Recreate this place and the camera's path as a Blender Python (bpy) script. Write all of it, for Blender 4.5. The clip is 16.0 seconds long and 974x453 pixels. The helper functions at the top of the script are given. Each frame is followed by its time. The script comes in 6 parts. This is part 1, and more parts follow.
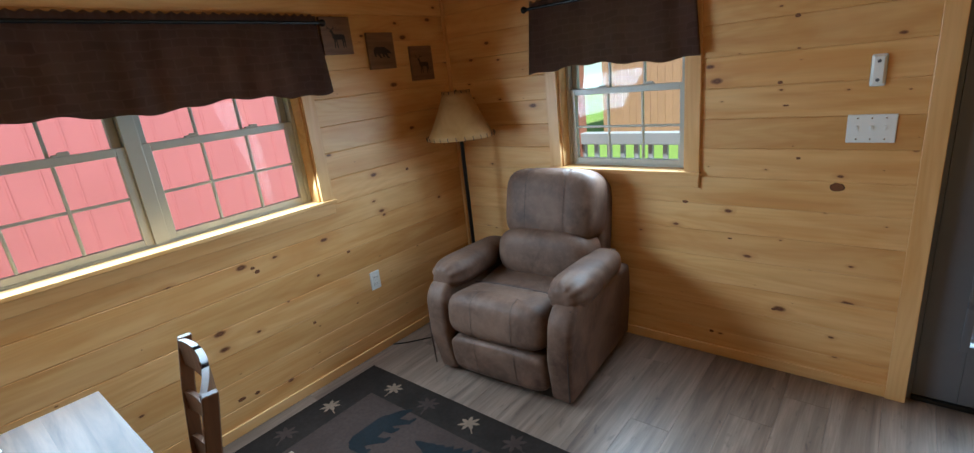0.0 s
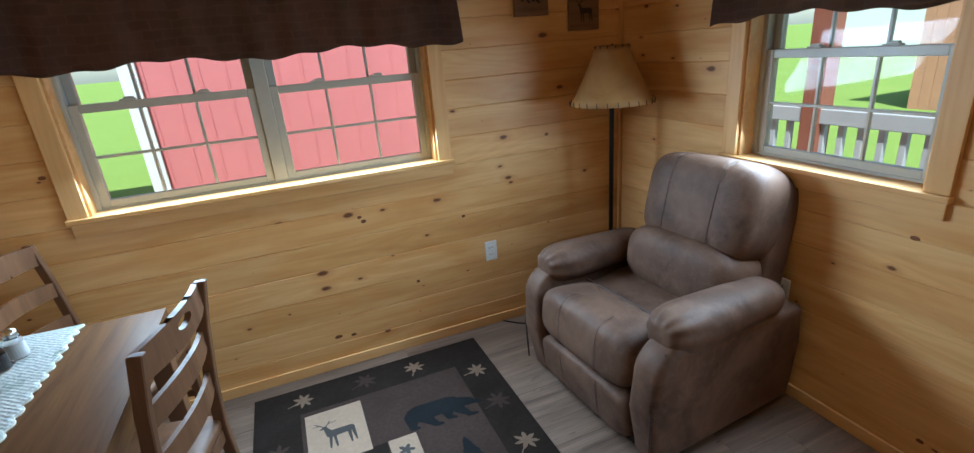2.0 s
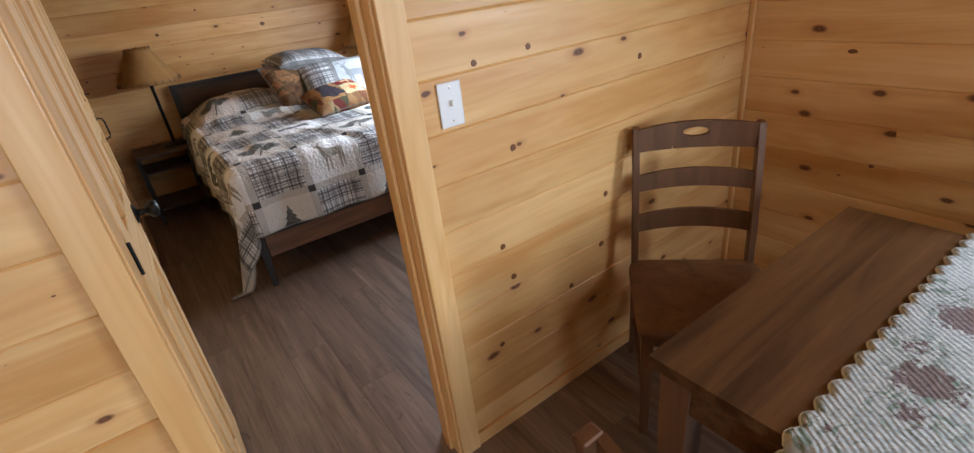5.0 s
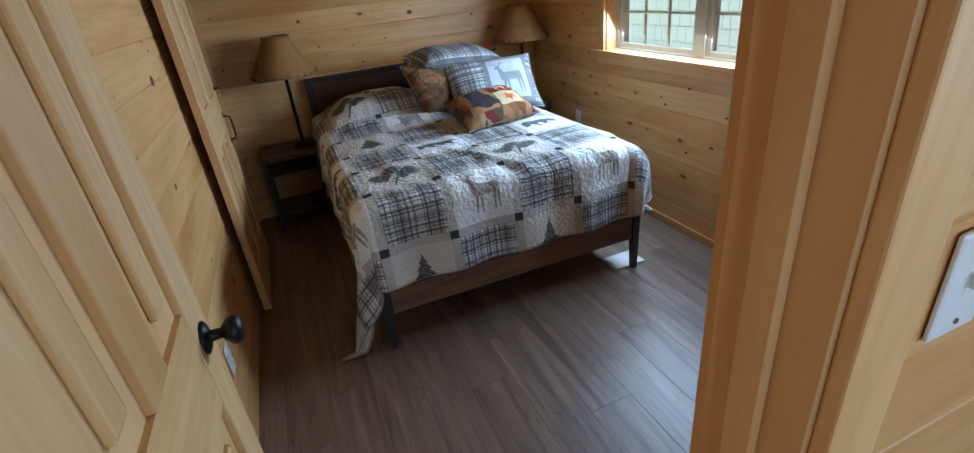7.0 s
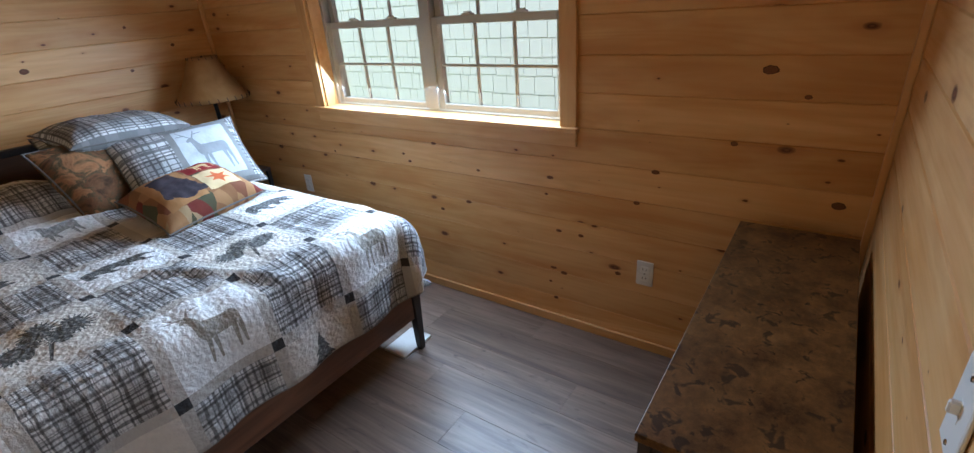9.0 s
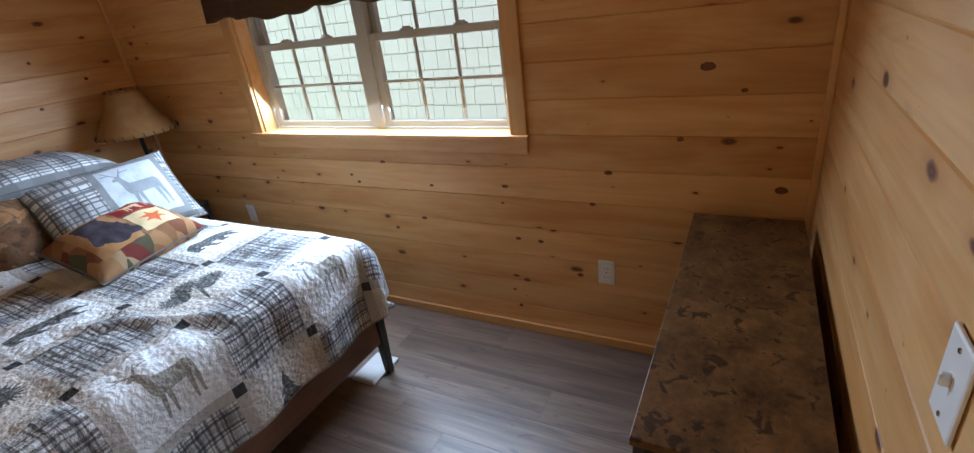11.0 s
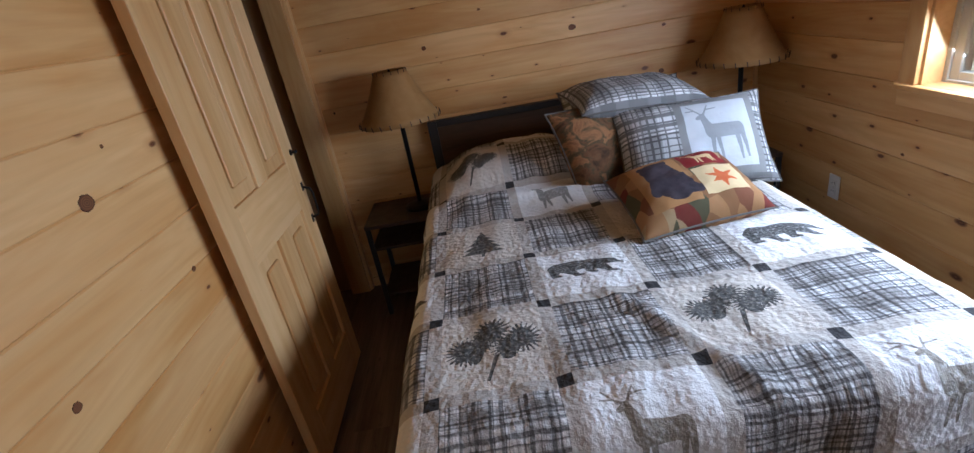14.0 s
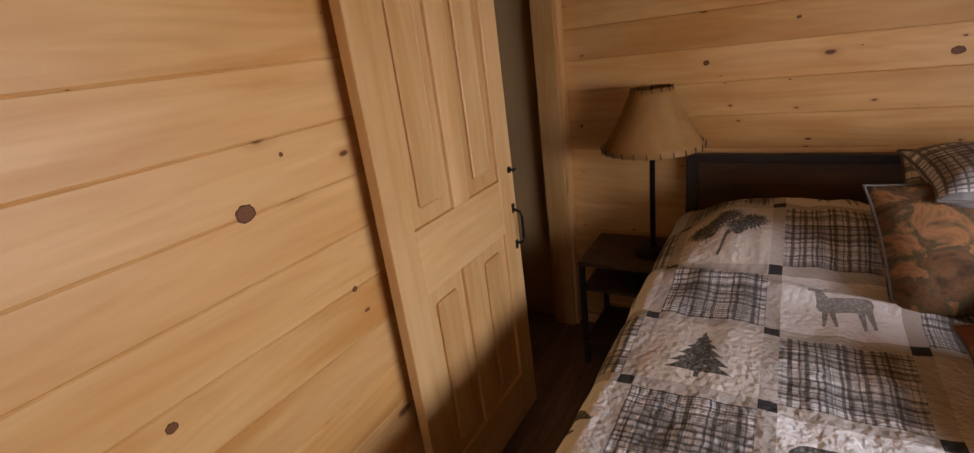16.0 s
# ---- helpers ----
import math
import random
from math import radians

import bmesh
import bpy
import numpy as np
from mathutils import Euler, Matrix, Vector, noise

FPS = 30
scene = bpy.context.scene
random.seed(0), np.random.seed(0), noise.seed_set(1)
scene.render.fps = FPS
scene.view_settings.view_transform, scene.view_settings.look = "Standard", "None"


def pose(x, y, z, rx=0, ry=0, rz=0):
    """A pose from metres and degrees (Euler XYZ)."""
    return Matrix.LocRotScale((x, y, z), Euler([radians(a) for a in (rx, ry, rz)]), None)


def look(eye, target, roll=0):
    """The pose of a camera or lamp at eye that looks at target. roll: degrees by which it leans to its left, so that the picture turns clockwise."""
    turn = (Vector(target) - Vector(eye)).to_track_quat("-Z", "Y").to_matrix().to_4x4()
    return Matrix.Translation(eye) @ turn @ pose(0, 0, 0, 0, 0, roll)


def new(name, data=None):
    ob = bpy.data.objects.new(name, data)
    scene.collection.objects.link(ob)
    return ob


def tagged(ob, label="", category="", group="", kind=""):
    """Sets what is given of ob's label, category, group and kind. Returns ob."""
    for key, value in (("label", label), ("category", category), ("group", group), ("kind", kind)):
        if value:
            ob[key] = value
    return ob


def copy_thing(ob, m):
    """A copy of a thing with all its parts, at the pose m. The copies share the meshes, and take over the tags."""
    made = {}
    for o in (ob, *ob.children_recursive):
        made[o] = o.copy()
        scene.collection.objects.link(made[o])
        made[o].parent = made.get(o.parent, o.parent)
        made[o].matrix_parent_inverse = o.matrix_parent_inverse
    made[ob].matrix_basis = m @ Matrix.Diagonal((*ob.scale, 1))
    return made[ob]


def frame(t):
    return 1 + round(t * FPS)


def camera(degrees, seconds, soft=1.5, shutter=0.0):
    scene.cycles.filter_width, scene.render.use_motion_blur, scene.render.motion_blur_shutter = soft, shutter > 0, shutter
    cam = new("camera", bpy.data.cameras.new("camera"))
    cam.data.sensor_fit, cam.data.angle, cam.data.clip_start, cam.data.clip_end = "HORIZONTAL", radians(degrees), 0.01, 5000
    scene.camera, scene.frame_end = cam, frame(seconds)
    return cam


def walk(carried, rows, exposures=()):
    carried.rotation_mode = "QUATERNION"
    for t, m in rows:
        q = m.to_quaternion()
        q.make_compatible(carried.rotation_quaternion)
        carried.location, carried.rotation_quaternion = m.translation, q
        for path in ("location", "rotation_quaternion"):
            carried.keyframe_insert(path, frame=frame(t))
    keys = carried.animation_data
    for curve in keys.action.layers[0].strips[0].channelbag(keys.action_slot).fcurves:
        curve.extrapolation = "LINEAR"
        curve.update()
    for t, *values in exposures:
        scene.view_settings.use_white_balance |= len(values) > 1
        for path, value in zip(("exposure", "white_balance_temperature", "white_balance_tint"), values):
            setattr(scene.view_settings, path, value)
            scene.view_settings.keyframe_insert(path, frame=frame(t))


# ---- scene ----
cam = camera(88.8, 16.0, soft=1.35)
METRES, EYE, TILT, LEAN, TURN = 4.64, 1.58, 0.0, 0.0, 40.8
ROWS = [
    (0.0, 0.0, 0.0, 0.0, -1.83, -17.1, 5.96),
    (0.5, 0.0459, 0.031, 0.0018, -2.91, -18.1, 5.87),
    (1.0, 0.0785, 0.067, -0.0023, -1.25, -18.87, 5.3),
    (1.5, 0.0989, 0.1085, -0.0071, 4.69, -19.05, 4.27),
    (2.0, 0.1075, 0.1102, -0.0093, 26.36, -19.8, 4.46),
    (2.5, 0.1, 0.0892, -0.0103, 47.47, -22.13, 4.69),
    (3.0, 0.0641, 0.0614, -0.0131, 63.65, -23.79, 4.21),
    (3.5, 0.0301, 0.0371, -0.0203, 75.05, -25.09, 4.96),
    (4.0, 0.0001, 0.0305, -0.0246, 86.48, -26.54, 5.81),
    (4.5, -0.0432, 0.0317, -0.0219, 96.74, -27.19, 6.22),
    (5.0, -0.0749, 0.0134, -0.0217, 102.88, -27.1, 6.55),
    (7.5, -0.2609, -0.1464, -0.0237, 117.16, -26.5, 5.6),
    (8.0, -0.2871, -0.1661, -0.0281, 108.95, -25.95, 4.03),
    (8.5, -0.2988, -0.1635, -0.0212, 96.46, -25.48, 3.7),
    (9.0, -0.3187, -0.1695, -0.0181, 83.51, -25.1, 4.23),
    (11.5, -0.3264, -0.178, -0.0166, 75.76, -24.73, 6.76),
    (12.0, -0.3244, -0.1791, -0.0167, 86.86, -26.32, 7.92),
    (12.5, -0.3431, -0.1946, -0.0178, 96.55, -26.78, 9.66),
    (13.0, -0.3793, -0.2248, -0.0169, 107.82, -25.86, 10.11),
    (13.5, -0.407, -0.2453, -0.0209, 122.57, -25.52, 9.88),
    (14.0, -0.452, -0.241, -0.0151, 135.96, -24.44, 9.61),
    (14.5, -0.4879, -0.2465, -0.0153, 145.83, -23.08, 9.28),
    (15.0, -0.5212, -0.2681, -0.0119, 155.87, -21.93, 8.27),
    (15.5, -0.5393, -0.2712, -0.0102, 164.67, -20.85, 7.31),
    (16.0, -0.5289, -0.3046, -0.0113, 168.6, -20.25, 7.06),
]
walk(cam, [(t, pose(0, 0, EYE, TILT, LEAN, TURN) @ pose(METRES * x, METRES * y, METRES * z, 90 + pitch, roll, yaw)) for t, x, y, z, yaw, pitch, roll in ROWS],
     exposures=((0.0, 0.82, 5400, -1), (3.5, 0.85, 5350, 3), (5.0, 1.05, 6200, 14), (7.5, 0.55, 5050, 4), (9.0, 0.8, 5350, 9), (11.5, 0.78, 5500, 11), (12.5, 0.65, 5400, 11), (13.5, 0.42, 5600, 16), (14.5, 0.47, 6050, 20), (16.0, 0.55, 7500, 30)))


# ---- daylight ----
world = bpy.data.worlds.new("daylight")
scene.world = world
world.use_nodes = True
sky = world.node_tree.nodes.new("ShaderNodeTexSky")
sky.sky_type, sky.sun_disc = "NISHITA", False
sky.sun_elevation, sky.sun_rotation = radians(58), radians(122)
world.node_tree.links.new(sky.outputs[0], world.node_tree.nodes["Background"].inputs[0])
world.node_tree.nodes["Background"].inputs[1].default_value = 0.12

sun = new("sun", bpy.data.lights.new("sun", "SUN"))
sun.data.energy, sun.data.angle, sun.data.color = 5.0, radians(0.6), (1.0, 0.95, 0.86)
sun.matrix_world = look((0, 0, 0), (-0.45, 0.28, -0.85))


def window_light(name, m, wide, high, watts, colour, spread=150):
    """The sky's light in a window's opening; it shines along local -z."""
    lamp = new(name, bpy.data.lights.new(name, "AREA"))
    lamp.data.shape, lamp.data.size, lamp.data.size_y = "RECTANGLE", wide, high
    lamp.data.energy, lamp.data.color = watts, colour
    lamp.data.spread = radians(spread)
    lamp.matrix_world = m
    return lamp


SKY = (0.72, 0.865, 1.0)
window_light("sky_light_living", look((-2.31, 0.67, 1.28), (-1.31, 0.67, 0.73)), 1.44, 0.44, 27, SKY, 175)
window_light("sky_light_porch", look((-1.185, 2.48, 1.28), (-1.185, 1.48, 0.80)), 0.66, 0.44, 10, SKY)
window_light("sky_light_door", look((0.6, 2.575, 1.1), (0.6, 1.5, 0.8)), 0.56, 1.5, 18, SKY)
window_light("sky_light_bedroom", look((-2.41, -3.22, 1.26), (-1.41, -3.22, 0.66)), 1.42, 0.44, 26, SKY, 165)


# ---- materials ----
def node_material(name, rough=0.5, metal=0.0, spec=0.5):
    mat = bpy.data.materials.new(name)
    mat.use_nodes = True
    tree = mat.node_tree
    bsdf = tree.nodes["Principled BSDF"]
    bsdf.inputs["Roughness"].default_value = rough
    bsdf.inputs["Metallic"].default_value = metal
    bsdf.inputs["Specular IOR Level"].default_value = spec
    return mat, tree, bsdf


def put(tree, kind, **values):
    """A node with its inputs set by name (underscores for spaces)."""
    n = tree.nodes.new(kind)
    for key, value in values.items():
        n.inputs[key.replace("_", " ")].default_value = value
    return n


def maths(tree, op, a, b=None, c=None):
    n = tree.nodes.new("ShaderNodeMath")
    n.operation = op
    for i, v in enumerate((a, b, c)):
        if v is None:
            continue
        if isinstance(v, (int, float)):
            n.inputs[i].default_value = v
        else:
            tree.links.new(v, n.inputs[i])
    return n.outputs[0]


def mix(tree, fac, a, b, mode="MIX"):
    n = tree.nodes.new("ShaderNodeMix")
    n.data_type, n.blend_type = "RGBA", mode
    for i, v in ((0, fac), (6, a), (7, b)):
        if isinstance(v, (int, float)):
            n.inputs[i].default_value = v
        elif isinstance(v, tuple):
            n.inputs[i].default_value = (*v, 1)
        else:
            tree.links.new(v, n.inputs[i])
    return n.outputs[2]


def ramp(tree, fac, stops):
    n = tree.nodes.new("ShaderNodeValToRGB")
    els = n.color_ramp.elements
    while len(els) < len(stops):
        els.new(0.5)
    for el, (at, col) in zip(els, stops):
        el.position = at
        el.color = (*col, 1) if isinstance(col, tuple) else (col, col, col, 1)
    tree.links.new(fac, n.inputs[0])
    return n.outputs[0]


def local(tree, scale=(1, 1, 1), shift=None):
    """Object coordinates, scaled, moved on by each object's random number."""
    co = tree.nodes.new("ShaderNodeTexCoord").outputs["Object"]
    m = tree.nodes.new("ShaderNodeVectorMath")
    m.operation = "MULTIPLY_ADD"
    tree.links.new(co, m.inputs[0])
    m.inputs[1].default_value = scale
    if shift:
        info = tree.nodes.new("ShaderNodeObjectInfo").outputs["Random"]
        s = tree.nodes.new("ShaderNodeVectorMath")
        s.operation = "SCALE"
        s.inputs[0].default_value = shift
        tree.links.new(info, s.inputs["Scale"])
        tree.links.new(s.outputs[0], m.inputs[2])
    return m.outputs[0]


def noise_of(tree, vec, scale, detail=4, rough=0.55, distort=0.0):
    n = put(tree, "ShaderNodeTexNoise", Scale=scale, Detail=detail, Roughness=rough, Distortion=distort)
    tree.links.new(vec, n.inputs["Vector"])
    return n.outputs["Fac"]


def bump(tree, bsdf, height, strength, distance=0.002):
    b = put(tree, "ShaderNodeBump", Strength=strength, Distance=distance)
    tree.links.new(height, b.inputs["Height"])
    tree.links.new(b.outputs[0], bsdf.inputs["Normal"])


def finish(tree, bsdf, colour, rough=None):
    tree.links.new(colour, bsdf.inputs["Base Color"])
    if rough is not None:
        tree.links.new(rough, bsdf.inputs["Roughness"])


def pine(name, light, mid, knots=True, gloss=0.42):
    """Clear-finished pine; the grain runs along local x."""
    mat, t, b = node_material(name, gloss, 0, 0.4)
    v = local(t, (1, 1, 1), (37.0, 5.0, 23.0))
    v2 = local(t, (0.9, 9, 9), (37.0, 5.0, 23.0))
    v3 = local(t, (2.2, 55, 55), (11.0, 5.0, 3.0))
    blotch = noise_of(t, local(t, (1.6, 5.5, 5.5), (23.0, 5.0, 41.0)), 1.0, 4, 0.55, 0.6)
    broad = noise_of(t, v2, 1.1, 3, 0.5, 1.2)
    fine = noise_of(t, v3, 1.0, 3, 0.6)
    col = mix(t, ramp(t, broad, [(0.34, 0.0), (0.66, 1.0)]), light, mid)
    streak = noise_of(t, local(t, (0.55, 26, 26), (51.0, 5.0, 29.0)), 1.0, 4, 0.6, 0.8)
    col = mix(t, maths(t, "MULTIPLY", ramp(t, streak, [(0.52, 0.0), (0.74, 1.0)]), 0.22), col, tuple(c * k for c, k in zip(mid, (0.86, 0.72, 0.6))))
    rings_ = maths(t, "SINE", maths(t, "MULTIPLY", noise_of(t, local(t, (0.8, 7, 7), (29.0, 5.0, 17.0)), 1.0, 1, 0.4), 95.0))
    col = mix(t, maths(t, "MULTIPLY", ramp(t, maths(t, "MULTIPLY_ADD", rings_, 0.5, 0.5), [(0.35, 0.0), (1.0, 1.0)]), 0.2), col, tuple(c * k for c, k in zip(mid, (0.90, 0.76, 0.60))))
    info = t.nodes.new("ShaderNodeObjectInfo").outputs["Random"]
    tone = ramp(t, info, [(0.0, (0.86, 0.80, 0.70)), (0.35, (0.98, 0.95, 0.90)), (0.7, (1.03, 1.03, 1.02)), (1.0, (1.10, 1.12, 1.16))])
    col = mix(t, 1.0, col, tone, "MULTIPLY")
    col = mix(t, maths(t, "MULTIPLY", ramp(t, fine, [(0.45, 0.0), (0.75, 1.0)]), 0.18), col, tuple(c * 0.62 for c in mid))
    col = mix(t, maths(t, "MULTIPLY", ramp(t, blotch, [(0.45, 0.0), (0.72, 1.0)]), 0.5), col, tuple(c * k for c, k in zip(light, (1.05, 1.10, 1.22))))
    col = mix(t, maths(t, "MULTIPLY", ramp(t, blotch, [(0.26, 1.0), (0.40, 0.0)]), 0.35), col, tuple(c * k for c, k in zip(mid, (0.92, 0.80, 0.66))))
    if knots:
        kv = local(t, (4.2, 0.0, 8.5), (37.0, 0.0, 23.0))
        ks = t.nodes.new("ShaderNodeSeparateXYZ")
        kc = t.nodes.new("ShaderNodeCombineXYZ")
        t.links.new(kv, ks.inputs[0])
        t.links.new(ks.outputs[0], kc.inputs[0])
        t.links.new(ks.outputs[2], kc.inputs[1])
        w = put(t, "ShaderNodeTexVoronoi", Scale=1.0, Randomness=1.0)
        w.voronoi_dimensions = "2D"
        t.links.new(kc.outputs[0], w.inputs["Vector"])
        wob = maths(t, "MULTIPLY", maths(t, "SUBTRACT", noise_of(t, v, 26, 2), 0.5), 0.08)
        d = maths(t, "ADD", w.outputs["Distance"], wob)
        sep = t.nodes.new("ShaderNodeSeparateColor")
        t.links.new(w.outputs["Color"], sep.inputs[0])
        size = maths(t, "MULTIPLY", maths(t, "POWER", sep.outputs[0], 2.0), 0.14)
        rel = maths(t, "DIVIDE", d, maths(t, "ADD", size, 0.004))
        core = ramp(t, rel, [(0.55, 1.0), (0.95, 0.0)])
        halo = ramp(t, maths(t, "MULTIPLY", rel, 0.3), [(0.25, 1.0), (0.75, 0.0)])
        keep = ramp(t, sep.outputs[1], [(0.42, 0.0), (0.44, 1.0)])
        rings = maths(t, "ADD", maths(t, "MULTIPLY", maths(t, "SINE", maths(t, "MULTIPLY", rel, 14.0)), 0.5), 0.5)
        knotc = mix(t, rings, (0.10, 0.034, 0.012), (0.20, 0.075, 0.026))
        col = mix(t, maths(t, "MULTIPLY", maths(t, "MULTIPLY", halo, keep), 0.4), col, (0.46, 0.19, 0.055))
        col = mix(t, maths(t, "MULTIPLY", core, keep), col, knotc)
    finish(t, b, col, ramp(t, fine, [(0.3, gloss - 0.06), (0.7, gloss + 0.1)]))
    bump(t, b, fine, 0.12, 0.001)
    return mat


PINE = pine("knotty_pine", (0.73, 0.45, 0.185), (0.61, 0.315, 0.10))
PINE_TRIM = pine("pine_trim", (0.73, 0.45, 0.19), (0.63, 0.345, 0.12), False, 0.38)
PINE_DOOR = pine("clear_pine", (0.71, 0.46, 0.21), (0.61, 0.355, 0.14), False, 0.4)


def wood(name, light, dark, gloss=0.35, stretch=(1.4, 22, 22), spec=0.5):
    mat, t, b = node_material(name, gloss, 0, spec)
    v = local(t, stretch, (19.0, 7.0, 3.0))
    g = noise_of(t, v, 1.0, 5, 0.62, 0.8)
    f = noise_of(t, local(t, tuple(s * 4 for s in stretch), (9.0, 7.0, 3.0)), 1.0, 3)
    col = mix(t, ramp(t, g, [(0.28, 0.0), (0.72, 1.0)]), dark, light)
    col = mix(t, maths(t, "MULTIPLY", f, 0.35), col, tuple(c * 0.5 for c in dark))
    finish(t, b, col, ramp(t, g, [(0.2, gloss + 0.1), (0.8, gloss - 0.05)]))
    bump(t, b, f, 0.15, 0.0008)
    return mat


def plain(name, colour, rough=0.5, metal=0.0, spec=0.5, vary=0.12, scale=30, relief=0.05, dirt=None):
    mat, t, b = node_material(name, rough, metal, spec)
    v = local(t, (1, 1, 1), (13.0, 17.0, 5.0))
    n = noise_of(t, v, scale, 4, 0.6)
    big = noise_of(t, v, scale * 0.12, 3)
    col = mix(t, n, tuple(c * (1 - vary) for c in colour), tuple(min(1, c * (1 + vary)) for c in colour))
    col = mix(t, maths(t, "MULTIPLY", ramp(t, big, [(0.4, 0.0), (0.8, 1.0)]), vary * 2), col, dirt or tuple(c * 0.7 for c in colour))
    finish(t, b, col, ramp(t, big, [(0.2, max(0.02, rough - 0.08)), (0.8, min(1, rough + 0.08))]))
    if relief:
        bump(t, b, n, relief, 0.001)
    return mat


def silhouette(t, px, py, caps):
    """1 inside a shape made of tapered strokes (x1, y1, x2, y2, r1, r2), else 0."""
    out = None
    for x1, y1, x2, y2, r1, r2 in caps:
        dx, dy = x2 - x1, y2 - y1
        d2 = max(dx * dx + dy * dy, 1e-6)
        qx, qy = maths(t, "SUBTRACT", px, x1), maths(t, "SUBTRACT", py, y1)
        h = maths(t, "ADD", maths(t, "MULTIPLY", qx, dx / d2), maths(t, "MULTIPLY", qy, dy / d2))
        h = maths(t, "MINIMUM", maths(t, "MAXIMUM", h, 0.0), 1.0)
        ex, ey = maths(t, "SUBTRACT", qx, maths(t, "MULTIPLY", h, dx)), maths(t, "SUBTRACT", qy, maths(t, "MULTIPLY", h, dy))
        d = maths(t, "SQRT", maths(t, "ADD", maths(t, "MULTIPLY", ex, ex), maths(t, "MULTIPLY", ey, ey)))
        hit = maths(t, "LESS_THAN", d, maths(t, "ADD", r1, maths(t, "MULTIPLY", h, r2 - r1)))
        out = hit if out is None else maths(t, "MAXIMUM", out, hit)
    return out


BEAR = ((0.27, 0.57, 0.60, 0.58, 0.12, 0.10), (0.60, 0.57, 0.78, 0.52, 0.09, 0.055), (0.78, 0.515, 0.865, 0.475, 0.045, 0.02),
        (0.74, 0.57, 0.745, 0.575, 0.025, 0.02), (0.20, 0.56, 0.185, 0.41, 0.07, 0.036), (0.18, 0.40, 0.23, 0.385, 0.03, 0.02),
        (0.30, 0.52, 0.39, 0.375, 0.075, 0.034), (0.39, 0.36, 0.45, 0.345, 0.03, 0.018), (0.54, 0.49, 0.535, 0.40, 0.06, 0.036),
        (0.54, 0.39, 0.59, 0.365, 0.03, 0.018), (0.62, 0.52, 0.71, 0.36, 0.075, 0.032), (0.71, 0.345, 0.79, 0.325, 0.028, 0.016))
DEER = ((-0.25, 0.05, 0.55, 0.06, 0.21, 0.19), (-0.30, 0.12, -0.45, 0.50, 0.15, 0.08), (-0.45, 0.52, -0.62, 0.47, 0.085, 0.045),
        (-0.40, 0.58, -0.22, 0.88, 0.03, 0.02), (-0.50, 0.58, -0.85, 0.90, 0.03, 0.02), (-0.66, 0.72, -0.92, 0.72, 0.025, 0.015),
        (-0.31, 0.72, 0.02, 0.76, 0.025, 0.015), (-0.26, -0.05, -0.32, -0.78, 0.075, 0.035), (-0.12, -0.08, -0.06, -0.78, 0.07, 0.035),
        (0.48, -0.02, 0.52, -0.78, 0.085, 0.035), (0.64, 0.0, 0.72, -0.74, 0.085, 0.035))

VINYL = plain("almond_vinyl", (0.46, 0.44, 0.38), 0.35, vary=0.05)
PLATE = plain("white_plastic", (0.80, 0.79, 0.76), 0.3, vary=0.03, relief=0)
BLACK = plain("black_iron", (0.018, 0.017, 0.016), 0.42, 0.6, vary=0.3)
STEEL = plain("bright_steel", (0.62, 0.61, 0.58), 0.25, 1.0, vary=0.1)
# near-black colour: painted shade of the outlet slots, also the recliner's base
DARK_GAP = plain("shadow_gap_black", (0.03, 0.024, 0.02), 0.9)
DOOR_PAINT = plain("charcoal_door_paint", (0.115, 0.115, 0.125), 0.33, vary=0.06, relief=0.02)


def floor_material():
    """Grey-brown vinyl planks; the grain runs along local y."""
    mat, t, b = node_material("grey_brown_plank", 0.4, 0, 0.55)
    v = local(t, (16, 1.1, 1), (31.0, 47.0, 0.0))
    g = noise_of(t, v, 1.0, 5, 0.6, 0.9)
    f = noise_of(t, local(t, (110, 4, 1), (31.0, 47.0, 0.0)), 1.0, 3, 0.6)
    big = noise_of(t, local(t, (4, 0.8, 1), (7.0, 11.0, 0.0)), 1.0, 3)
    info = t.nodes.new("ShaderNodeObjectInfo").outputs["Random"]
    col = mix(t, ramp(t, g, [(0.32, 0.0), (0.68, 1.0)]), (0.092, 0.058, 0.041), (0.265, 0.186, 0.138))
    col = mix(t, maths(t, "MULTIPLY", ramp(t, f, [(0.38, 0.0), (0.66, 1.0)]), 0.38), col, (0.055, 0.034, 0.023))
    spot = noise_of(t, local(t, (26, 7, 1), (13.0, 29.0, 0.0)), 1.0, 3, 0.5, 1.4)
    col = mix(t, maths(t, "MULTIPLY", ramp(t, spot, [(0.63, 0.0), (0.72, 1.0)]), 0.7), col, (0.040, 0.023, 0.015))
    col = mix(t, ramp(t, big, [(0.35, 0.0), (0.8, 0.5)]), col, (0.25, 0.18, 0.135))
    col = mix(t, 1.0, col, ramp(t, info, [(0.0, (0.90, 0.89, 0.88)), (1.0, (1.10, 1.09, 1.08))]), "MULTIPLY")
    finish(t, b, col, ramp(t, f, [(0.25, 0.32), (0.8, 0.50)]))
    bump(t, b, f, 0.22, 0.0008)
    return mat


FLOOR_WOOD = floor_material()


